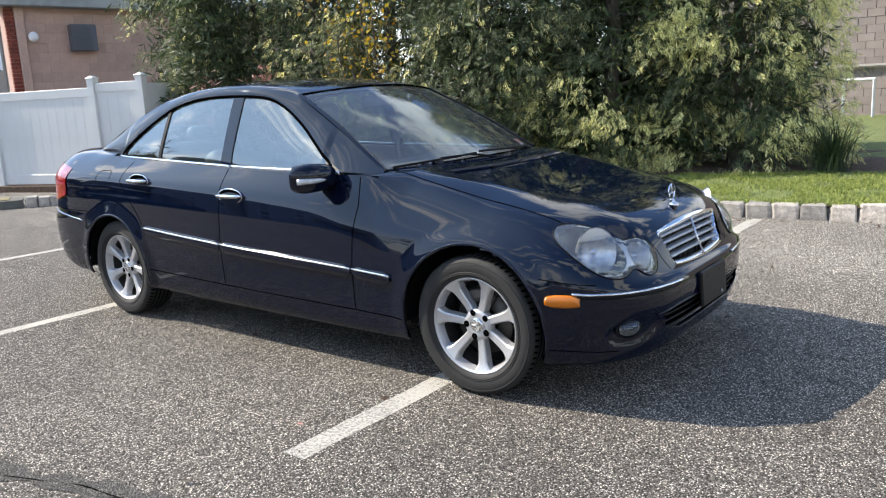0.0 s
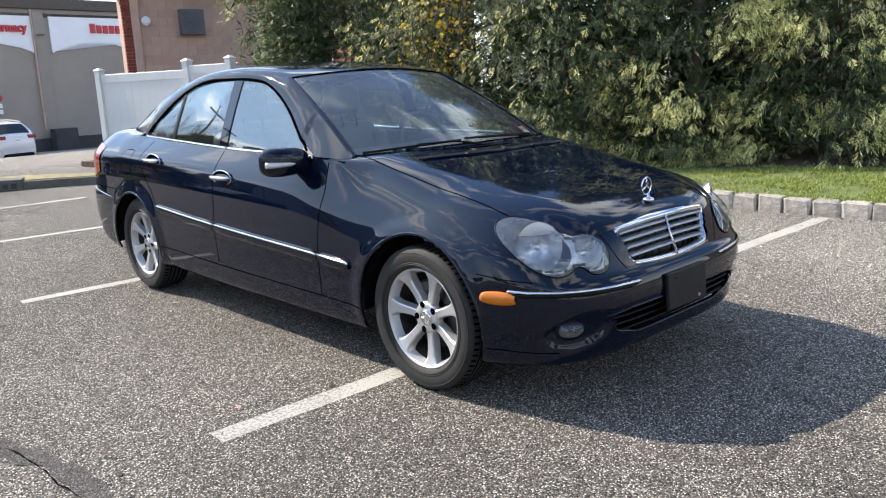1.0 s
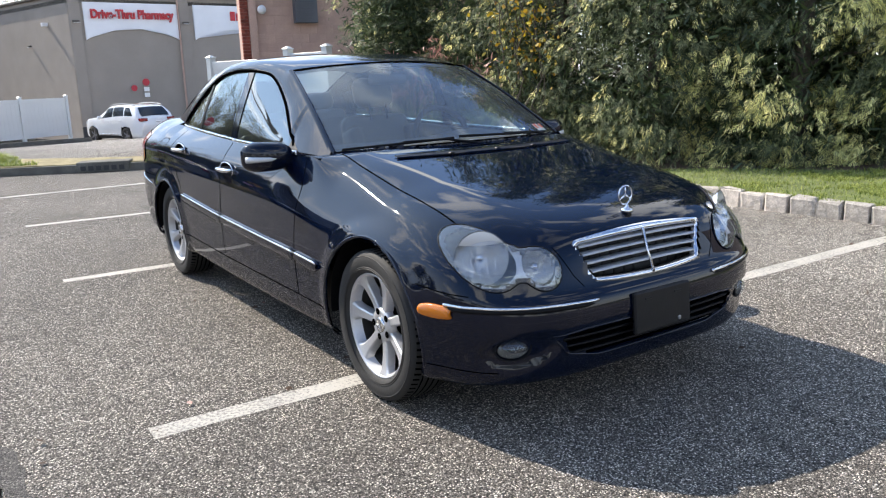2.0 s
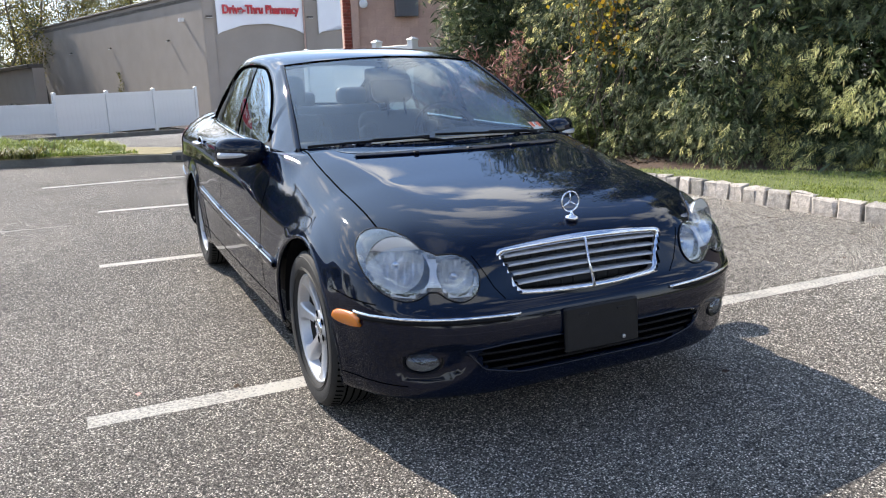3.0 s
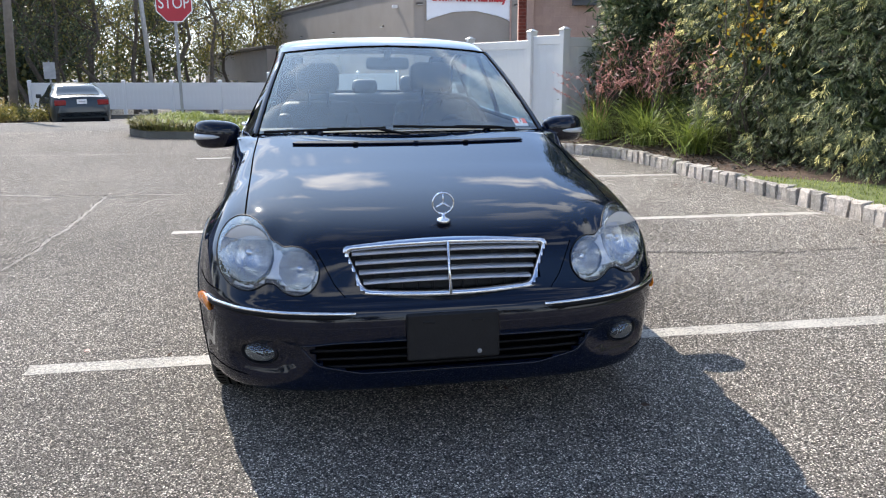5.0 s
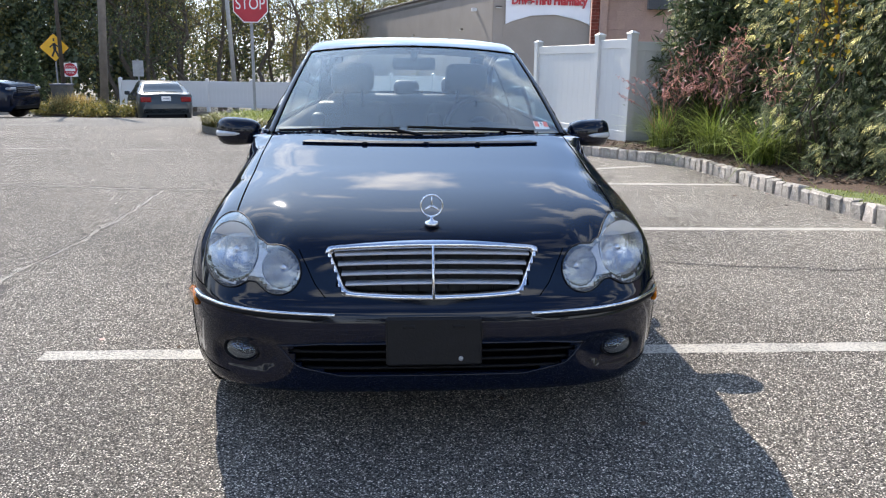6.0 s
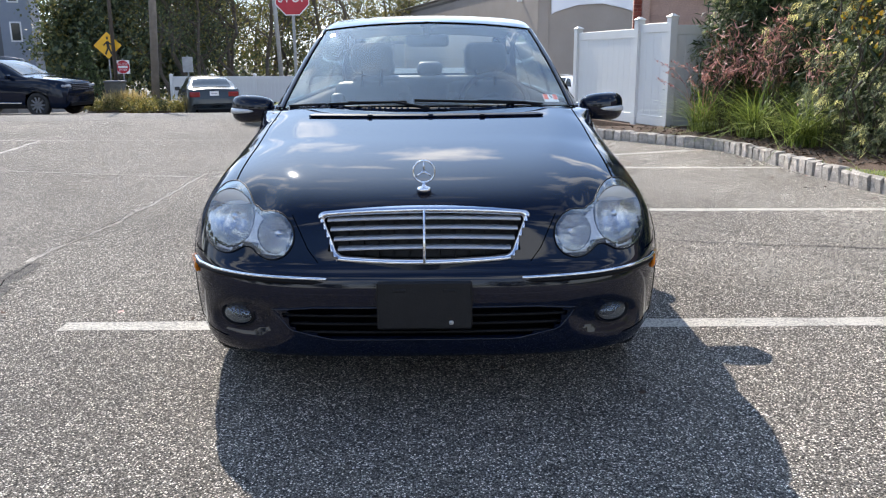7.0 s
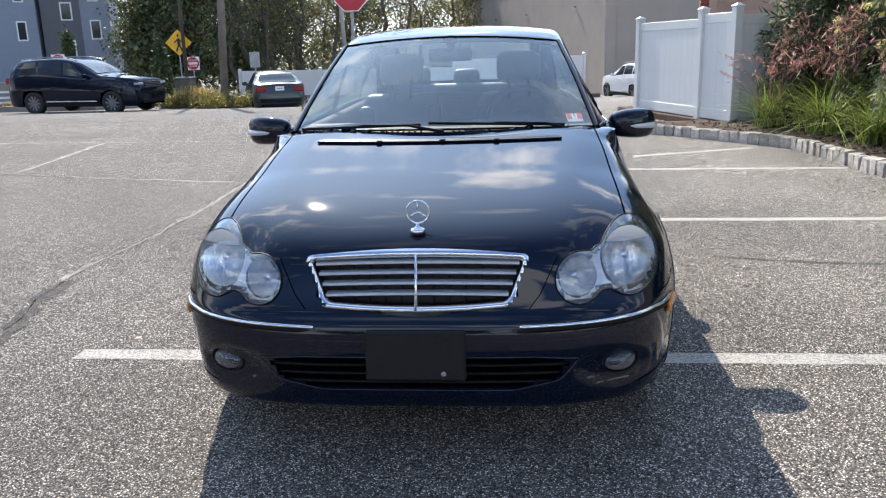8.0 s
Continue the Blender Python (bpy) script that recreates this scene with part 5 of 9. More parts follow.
        box(bm, lean[0] - 7.5 * r, lean[0] + 7.5 * r, lean[1] - 0.06, lean[1] + 0.06, h - 0.9, h - 0.75)
        part("crossarm", bm, mt, p)


# ---- apartment building ----
def build_apartments():
    thing = empty("apartment_building", None, "grey-blue sided apartment block with white-framed windows", "building")
    zb = gz(55) - 0.3

    def block(a, b, depth, h, material, wins, name):
        m, n = frame_on(a, b)
        bm = bmesh.new()
        box(bm, 0, n, 0, depth, zb, h, m=m)
        w = part(name, bm, material, thing)
        bm = bmesh.new()
        for k in range(int((h - zb) / 0.2)):
            z = zb + k * 0.2
            box(bm, 0.02, n - 0.02, -0.018, 0.001, z, z + 0.17, m=m)
        s = part("siding", bm, material, thing)
        s["kind"] = "stuff"
        bm = bmesh.new()
        box(bm, -0.2, n + 0.2, -0.25, depth, h, h + 0.35, m=m)
        part("roof_edge", bm, M["white_trim"], thing)
        for x, z, ww, hh in wins:
            bm = bmesh.new()
            box(bm, x - ww / 2 - 0.1, x + ww / 2 + 0.1, -0.06, -0.01, z - 0.1, z + hh + 0.1, 0.01, m)
            f = part("window", bm, M["white_trim"], thing)
            bm = bmesh.new()
            box(bm, x - ww / 2, x + ww / 2, -0.075, -0.05, z, z + hh, m=m)
            part("pane", bm, M["win_dark"], f)

    rows = (0.05, 2.75, 5.45, 8.15)
    block((-41.5, 52.0), (-33.6, 54.6), 9, 12.5, M["siding"], [(x, z, 0.5, 1.2) for x in (1.9, 4.7, 7.25) for z in rows], "wall")
    block((-33.5, 55.0), (-30.85, 55.9), 9, 12.8, M["siding_dark"], [(1.75, z - 1.3, 0.62, 1.1) for z in rows + (10.8,)], "wall")
    block((-30.75, 55.5), (-28.9, 56.24), 9, 12.5, M["siding"], [(0.95, z, 0.55, 1.2) for z in rows], "wall")
    block((-60.0, 46.5), (-41.6, 51.8), 9, 12.5, M["siding"], [(x, z, 1.0, 1.7) for x in (3, 8, 13, 17) for z in rows], "wall")
    # planting and a sign board before it
    rng = np.random.default_rng(14)
    cs = np.stack([rng.uniform(-26, -18.6, 170), rng.uniform(28.7, 29.4, 170), rng.uniform(-0.66, -0.50, 170)], 1)
    co = leaf_cloud(rng, cs, 0.07, 3600, 0.10, 0.7)
    ob = new("flower_border", quads_mesh("flower_border", co, [M["leaf_red"], M["leaf_dark"], M["leaf_gold"]], rng.integers(0, 3, len(co))))
    tagged(ob, "low border of red and yellow autumn flowers by the kerb", "flowers", kind="stuff")
    for sx, sy, sr, pale in ((-17.75, 29.0, 0.52, ("leaf_wood", "leaf_gold", "leaf")), (-18.5, 28.9, 0.30, ("leaf_gold", "leaf_gold", "leaf_wood"))):
        t = empty("round_shrub", pose(sx, sy, -0.70), "rounded yellow-green shrub by the kerb", "shrub")
        bm = bmesh.new()
        tube(bm, [(0, 0, -0.1), (0.02, 0, sr * 0.7)], [0.03, 0.015], 6)
        part("stem", bm, M["bark"], t)
        d = unit(rng.normal(0, 1, (260, 3))) * sr * rng.uniform(0.6, 1.0, (260, 1))
        d = np.abs(d) * np.array([0, 0, 1]) + d * np.array([1.2, 1, 0])
        co = leaf_cloud(rng, d, 0.05, 2600, 0.09, 0.6)
        ob = new("crown", quads_mesh("crown", co, [M[q] for q in pale], rng.integers(0, 3, len(co))))
        ob.parent = t
    bm = bmesh.new()
    rnd = random.Random(9)
    blades(bm, rnd, [(rnd.gauss(-19.0, 0.16), rnd.gauss(29.6, 0.16), -0.75) for _ in range(500)], 1.15, 0.014, 0.35, 3)
    tagged(link("border_grass", bm, M["leaf_gold"]), "straw-coloured ornamental grass in the border", "grass", kind="stuff")
    b = empty("monument_sign", pose(-22.4, 32.0, gz(32), 0, 0, 18), "low pale stone sign board with faint lettering", "sign board")
    bm = bmesh.new()
    box(bm, -2.2, 1.8, -0.15, 0.15, -0.2, 0.36 - gz(32), 0.04)
    part("board", bm, M["concrete"], b)
    for z, w in ((0.85, 1.4), (0.6, 1.1), (0.38, 1.25)):
        bm = bmesh.new()
        box(bm, -w, w, -0.165, -0.15, z - 0.05, z + 0.05)
        part("lettering_bar", bm, M["white_trim"], b)
    bm = bmesh.new()
    m, n = frame_on((-40, 26.5), (-16.2, 28.3))
    box(bm, 0, n, 0, 0.2, -0.9, -0.50, 0.01, m)
    m, n = frame_on((-16.2, 28.3), (-16.0, 32.5))
    box(bm, 0, n, 0, 0.2, -0.9, -0.52, 0.01, m)
    tagged(link("border_kerb", bm, M["concrete"]), "pale concrete kerb by the apartments", "kerb", kind="structure")
    for x, y, h, r, sd in ((-20.7, 35.0, 3.6, 0.55, 51), (-17.5, 38.0, 3.4, 0.7, 52)):
        rngc = np.random.default_rng(sd)
        t = empty("small_evergreen", pose(x, y, gz(y)), "small dark evergreen before the apartments", "tree")
        bm = bmesh.new()
        tube(bm, [(0, 0, -0.2), (0, 0, h * 0.9)], [0.08, 0.02], 8)
        part("trunk", bm, M["bark"], t)
        z = rngc.uniform(0.1, 1, 500) * h
        q = r * (1 - z / h) + 0.05
        a = rngc.uniform(0, 6.28, 500)
        co = leaf_cloud(rngc, np.stack([q * np.cos(a), q * np.sin(a), z], 1), 0.08, 3500, 0.16, 0.5)
        ob = new("crown", quads_mesh("crown", co, [M["leaf_dark"], M["leaf_dark"]], rngc.integers(0, 2, len(co))))
        ob.parent = t


build_apartments()


# ---- cracks in the asphalt ----
M["crack_pale"] = asphalt_material("pale_crack_filler", (0.26, 0.24, 0.21), (0.52, 0.48, 0.43), (0.80, 0.75, 0.67))
M["tar"] = asphalt_material("grey_tar_seal", (0.06, 0.055, 0.052), (0.125, 0.115, 0.105), (0.26, 0.24, 0.21))
M["fissure"] = mat("open_crack", (0.008, 0.008, 0.008), 0.95, spec=0.0)


def crack(pts, w, material, label, seed, z=0.003):
    rnd = random.Random(seed)
    fine = lerp_xy(pts, max(24, int(24 * sum(math.hypot(b[0] - a[0], b[1] - a[1]) for a, b in zip(pts, pts[1:])))))
    fine = [(x + 0.05 * noise.noise(Vector((x * 2.5, y * 2.5, seed))) + rnd.gauss(0, 0.003), y + 0.05 * noise.noise(Vector((x * 2.5, y * 2.5, seed + 9))) + rnd.gauss(0, 0.003)) for x, y in fine]
    fine = [((a[0] + 2 * b[0] + c[0]) / 4, (a[1] + 2 * b[1] + c[1]) / 4) for a, b, c in zip(fine, fine[1:], fine[2:])]
    bm = bmesh.new()
    ribbon(bm, fine, [w * max(0.15, 0.85 + 0.9 * noise.noise(Vector((q[0] * 7, q[1] * 7, seed)))) for q in fine], z, 0.006, seed)
    tagged(link("asphalt_crack", bm, material), label, "crack", kind="structure")


def lerp_xy(pts, n):
    seg = [math.hypot(b[0] - a[0], b[1] - a[1]) for a, b in zip(pts, pts[1:])]
    out = []
    for k in range(n + 1):
        s = sum(seg) * k / n
        i = 0
        while i < len(seg) - 1 and s > seg[i]:
            s -= seg[i]
            i += 1
        t = min(1, s / seg[i])
        out.append((pts[i][0] + (pts[i + 1][0] - pts[i][0]) * t, pts[i][1] + (pts[i + 1][1] - pts[i][1]) * t))
    return out


crack([(-2.37, 1.42), (-2.4, 1.52), (-2.33, 2.6), (-2.35, 4.1), (-2.4, 5.1)], 0.045, M["crack_pale"], "pale filled crack in the asphalt", 1)
crack([(-9.0, 6.3), (-5.46, 5.91), (-4.42, 5.52), (-2.57, 5.04), (-1.6, 5.0)], 0.062, M["crack_pale"], "pale filled crack in the asphalt", 2)
crack([(-9.0, 9.35), (-7.85, 9.28), (-5.9, 9.1), (-3.64, 8.98), (-2.2, 8.9)], 0.06, M["crack_pale"], "pale filled crack in the asphalt", 3)
crack([(-5.46, 5.91), (-5.9, 8.47), (-6.0, 9.1)], 0.065, M["crack_pale"], "pale filled crack in the asphalt", 4)
crack([(-2.36, 1.45), (-2.3, 1.12), (-2.24, 0.87), (-2.15, 0.5), (-2.1, -0.1)], 0.105, M["tar"], "grey tar-sealed crack in the asphalt", 5, 0.0035)
crack([(-2.37, 1.45), (-2.31, 1.12), (-2.25, 0.87), (-2.16, 0.5), (-2.12, -0.3)], 0.0035, M["fissure"], "thin open crack through the tar seal", 9, 0.005)
crack([(-2.41, 1.52), (-2.34, 2.6), (-2.36, 4.1), (-2.41, 5.1)], 0.006, M["fissure"], "thin open crack in the asphalt", 1, 0.0045)
crack([(-9.0, 6.32), (-5.46, 5.93), (-4.42, 5.54), (-2.57, 5.06), (-1.6, 5.02)], 0.009, M["fissure"], "thin open crack in the asphalt", 2, 0.0045)
crack([(-1.2, 7.6), (0.2, 7.4), (1.5, 7.1)], 0.03, M["tar"], "thin dark crack in the asphalt", 6)
crack([(1.5, 1.9), (2.8, 1.6), (4.0, 1.7)], 0.025, M["tar"], "thin dark crack in the asphalt", 7)
crack([(1.7, 5.5), (2.1, 5.6), (2.45, 5.85), (2.55, 6.1)], 0.06, M["tar"], "dark tyre scuff on the asphalt", 8)


def build_litter():
    """Fallen leaves and bits of mulch on the asphalt by the kerb."""
    rng = np.random.default_rng(31)
    n = 130
    y = rng.uniform(-2.0, 7.6, n)
    x = np.array([kerb_x(v) for v in y]) - 0.12 - np.abs(rng.normal(0, 0.35, n))
    p = np.stack([x, y, np.full(n, 0.012)], 1)
    extra = np.stack([rng.uniform(-3.2, 3.5, 60), rng.uniform(-2.2, 6, 60), np.full(60, 0.012)], 1)
    p = np.concatenate([p, extra])
    n = len(p)
    a = unit(rng.normal(0, 1, (n, 3)) * np.array([1, 1, 0.25]))
    ac = unit(np.cross(a, np.array([0, 0, 1.0]) + rng.normal(0, 0.3, (n, 3))))
    s = rng.uniform(0.015, 0.05, n)
    co = leaf_quads(p, a, ac, s, s * 0.6)
    co[:, :, 2] = np.maximum(co[:, :, 2], 0.006)
    ob = new("fallen_leaves", quads_mesh("fallen_leaves", co, [M["soil"], M["leaf_red"]], (rng.uniform(0, 1, n) < 0.06).astype(int)))
    tagged(ob, "small brown fallen leaves on the asphalt", "leaf litter", kind="stuff")
    cs = []
    while len(cs) < 2600:
        yy = rng.uniform(4.5, 9.2)
        xx = kerb_x(yy) + rng.uniform(0.1, 1.6)
        cs.append((xx, yy, height(xx, yy) + 0.012))
    cs = np.array(cs)
    n = len(cs)
    a = unit(rng.normal(0, 1, (n, 3)) * np.array([1, 1, 0.35]))
    ac = unit(np.cross(a, np.array([0, 0, 1.0]) + rng.normal(0, 0.4, (n, 3))))
    s = rng.uniform(0.03, 0.09, n)
    co = leaf_quads(cs, a, ac, s, s * 0.35)
    ob = new("bark_mulch", quads_mesh("bark_mulch", co, [M["soil"], M["bark"]], rng.integers(0, 2, n)))
    tagged(ob, "brown bark mulch chips in the bed", "mulch", kind="stuff")


build_litter()

# ---- the black saloon ----
M["paint"] = mat("black_paint", (0.0012, 0.0036, 0.0125), 0.12, coat=1.0, coat_ior=1.44, spec=0.0)
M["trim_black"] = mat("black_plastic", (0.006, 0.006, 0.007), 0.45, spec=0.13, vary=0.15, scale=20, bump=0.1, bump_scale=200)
M["carrier"] = mat("matt_black_plastic", (0.008, 0.008, 0.009), 0.5, spec=0.25, vary=0.2, scale=25, bump=0.1, bump_scale=150)
M["gap"] = mat("shut_line_shadow_gap_rubber", (0.002, 0.002, 0.002), 0.9, spec=0.0)
M["chrome"] = mat("chrome", (0.72, 0.73, 0.75), 0.09, 1.0, bump=0.02, bump_scale=60)
M["alloy"] = mat("silver_alloy", (0.50, 0.50, 0.51), 0.38, 0.6, vary=0.08, scale=12, fine=0.05, fine_scale=90)
M["satin"] = mat("satin_silver", (0.46, 0.47, 0.49), 0.35, 0.45, vary=0.1, scale=30)
M["rubber"] = mat("tyre_rubber", (0.015, 0.0145, 0.014), 0.75, vary=0.25, scale=14, bump=0.15, bump_scale=90)
M["disc"] = mat("brake_steel", (0.075, 0.070, 0.065), 0.5, 0.7, vary=0.25, scale=25)
M["lamp_bowl"] = mat("lamp_reflector", (0.66, 0.665, 0.67), 0.25, 0.9, bump=0.1, bump_scale=30)
M["lamp_house"] = mat("lamp_bezel_silver", (0.56, 0.57, 0.58), 0.25, 0.25, vary=0.04, scale=20)
M["lens"] = glass("lamp_lens", (0.94, 0.95, 0.96), 0.10, haze=0.07)
M["fog_lens"] = glass("fog_lamp_lens", (0.85, 0.88, 0.90), 0.06, haze=0.05)
M["amber"] = mat("amber_plastic", (0.50, 0.135, 0.003), 0.18, coat=0.6, bump=0.2, bump_scale=150)
M["tail_red"] = mat("red_lens", (0.24, 0.005, 0.008), 0.15, coat=0.5)
M["pane"] = glass("car_glass", (0.86, 0.93, 0.92), 0.08, haze=0.06)
M["pane_side"] = glass("tinted_side_glass", (0.36, 0.46, 0.46), 0.165, haze=0.012)
M["cabin"] = mat("dark_cabin_trim", (0.035, 0.035, 0.037), 0.7, vary=0.15, scale=15, bump=0.15, bump_scale=160)
M["seat"] = mat("grey_black_seat_leather", (0.075, 0.075, 0.078), 0.5, vary=0.15, scale=10, bump=0.2, bump_scale=120)
M["mirror"] = mat("mirror", (0.85, 0.86, 0.87), 0.02, 1.0)
M["orange"] = mat("orange_sticker", (0.75, 0.10, 0.03), 0.5)
M["headliner"] = mat("grey_headliner", (0.33, 0.33, 0.32), 0.9)
CAR = Matrix.Translation((0.015, 0, 0))


def knots(pairs):
    """A smooth curve through (position, value) pairs: Catmull-Rom, level beyond the ends."""
    xs = [p[0] for p in pairs]
    ys = [p[1] for p in pairs]

    def at(x):
        if x <= xs[0]:
            return ys[0]
        if x >= xs[-1]:
            return ys[-1]
        i = max(k for k in range(len(xs) - 1) if xs[k] <= x)
        h = xs[i + 1] - xs[i]

        def slope(k):
            if k == 0:
                return (ys[1] - ys[0]) / (xs[1] - xs[0])
            if k == len(xs) - 1:
                return (ys[-1] - ys[-2]) / (xs[-1] - xs[-2])
            return (ys[k + 1] - ys[k - 1]) / (xs[k + 1] - xs[k - 1])

        t = (x - xs[i]) / h
        a, b = ys[i], ys[i + 1]
        return (2 * t ** 3 - 3 * t ** 2 + 1) * a + (t ** 3 - 2 * t ** 2 + t) * h * slope(i) + (-2 * t ** 3 + 3 * t ** 2) * b + (t ** 3 - t ** 2) * h * slope(i + 1)

    return at


Y_NOSE, Y_TAIL = 0.0, 2.75           # where the rounded ends begin
# rings of the lower body: nose y, tail y, half width, nose and tail squareness, height at nose, front axle, middle, rear axle, tail
RINGS = [
    (-0.622, 3.622, 0.794, 3.800, 4.400, 0.188, 0.180, 0.190, 0.205, 0.260),
    (-0.688, 3.712, 0.832, 3.800, 4.400, 0.208, 0.208, 0.222, 0.240, 0.300),
    (-0.716, 3.757, 0.848, 3.750, 4.400, 0.312, 0.313, 0.310, 0.330, 0.380),
    (-0.734, 3.777, 0.856, 3.750, 4.400, 0.412, 0.428, 0.440, 0.470, 0.490),
    (-0.724, 3.767, 0.858, 3.750, 4.400, 0.484, 0.508, 0.530, 0.570, 0.590),
    (-0.692, 3.712, 0.852, 4.000, 4.600, 0.518, 0.593, 0.640, 0.680, 0.650),
    (-0.660, 3.682, 0.834, 3.700, 4.800, 0.602, 0.680, 0.740, 0.780, 0.780),
    (-0.642, 3.662, 0.793, 3.150, 5.000, 0.667, 0.753, 0.845, 0.890, 0.910),
    (-0.622, 3.660, 0.732, 2.700, 5.000, 0.712, 0.808, 0.940, 0.995, 1.030),
]
RIM_W = knots([(0.0, 0.750), (0.3, 0.748), (0.52, 0.750), (0.75, 0.764), (1.1, 0.756), (1.65, 0.744), (2.37, 0.708), (2.75, 0.668)])
BARREL = knots([(0.0, 0.985), (0.6, 1.0), (1.6, 1.0), (2.75, 0.985)])
N_CAP, N_SIDE, N_TAIL, SUB = 76, 150, 60, 6
HOOD_Z = knots([(-0.622, 0.716), (-0.60, 0.730), (-0.55, 0.748), (-0.48, 0.769), (-0.40, 0.792), (-0.30, 0.816), (-0.15, 0.847), (0.0, 0.875), (0.29, 0.930), (0.45, 0.958)])
RIM_Z = knots([(-0.622, 0.706), (-0.598, 0.714), (-0.5, 0.7355), (-0.4, 0.753), (-0.3, 0.768), (-0.2, 0.782), (-0.1, 0.798), (0.0, 0.812), (0.30, 0.884), (0.55, 0.930), (0.8, 0.936)])


def cap(w, depth, n, count):
    """A quarter of a superellipse from the middle of an end to the side, at even steps."""
    dense = [(w * math.sin(a) ** (2 / n), depth * math.cos(a) ** (2 / n)) for a in [math.pi / 2 * (0.5 - 0.5 * math.cos(math.pi * k / 600)) for k in range(601)]]
    run = [0.0]
    for p, q in zip(dense, dense[1:]):
        run.append(run[-1] + math.hypot(q[0] - p[0], q[1] - p[1]))
    out, j = [], 0
    for k in range(count + 1):
        s = run[-1] * k / count
        while j < 599 and run[j + 1] < s:
            j += 1
        u = (s - run[j]) / max(1e-9, run[j + 1] - run[j])
        out.append((dense[j][0] + (dense[j + 1][0] - dense[j][0]) * u, dense[j][1] + (dense[j + 1][1] - dense[j][1]) * u))
    return out


def ease(t):
    t = min(1, max(0, t))
    return t * t * (3 - 2 * t)


def ring_points(k):
    yf, yr, w, nf, nr, z0, z1, z2, z3, z4 = RINGS[k]
    top = k == len(RINGS) - 1
    full = {6: 0.012, 7: 0.030}.get(k, 0.0)                 # the doors stay full up to the shoulder below the windows
    zside = knots([(0.0, z1), (1.6, z2), (2.75, z3)])
    if top:
        zside = knots([(0.0, 0.812), (0.30, 0.884), (0.55, 0.930), (0.8, 0.936), (1.6, 0.952), (2.37, 0.978), (2.75, 0.995)])
    pts = []
    w0 = RIM_W(0) if top else w * BARREL(0)
    for x, d in cap(w0, -yf, nf, N_CAP)[:-1]:
        pts.append(Vector((x, -d, RIM_Z(-d) if top else z0 + (z1 - z0) * (1 - d / -yf) ** (0.75 if k > 5 else 1.0))))
    for i in range(N_SIDE):
        y = Y_TAIL * i / N_SIDE
        pts.append(Vector((RIM_W(y) if top else w * BARREL(y) + full * ease((y - 0.25) / 0.7), y, zside(y))))
    w1 = RIM_W(Y_TAIL) if top else w * BARREL(Y_TAIL) + full
    for x, d in reversed(cap(w1, yr - Y_TAIL, nr, N_TAIL)):
        pts.append(Vector((x, Y_TAIL + d, z4 + (z3 - z4) * (1 - d / (yr - Y_TAIL)))))
    return pts


def rom(p0, p1, p2, p3, t):
    return 0.5 * (2 * p1 + (p2 - p0) * t + (2 * p0 - 5 * p1 + 4 * p2 - p3) * t * t + (3 * p1 - p0 - 3 * p2 + p3) * t ** 3)


def rim_x(y):
    if y < 0:
        return RIM_W(0) * max(0.0, 1 - (min(-y, 0.622) / 0.622) ** 2.7) ** (1 / 2.7)
    return RIM_W(y)


def ws_base_y(x):
    return 0.435 + 0.165 * (abs(x) / 0.68) ** 2


def hood_z(x, y):
    """Height of the bonnet and wing tops: a flat crown, a soft ridge that runs back from the lamp's neck, a fall to the rim."""
    w = max(rim_x(y), 0.02)
    f = min(1, abs(x) / max(w, 0.3))
    ridge = 0.395 + 0.19 * (y + 0.55)
    k = ease((w - ridge + 0.04) / 0.18)
    t = max(0, (abs(x) - ridge) / max(0.05, w - ridge))
    t = (math.sqrt(t * t + 0.012) - 0.1095) / (math.sqrt(1.012) - 0.1095)
    drop = (1 - k) * f ** 2.6 + k * (0.34 * f ** 2.2 + 0.66 * max(0.0, t) ** 1.15)
    zc = HOOD_Z(y)
    return zc - (zc - RIM_Z(y)) * drop


ARCHES = ((0.0, 0.308, 0.358), (2.715, 0.312, 0.336))       # y, z, radius


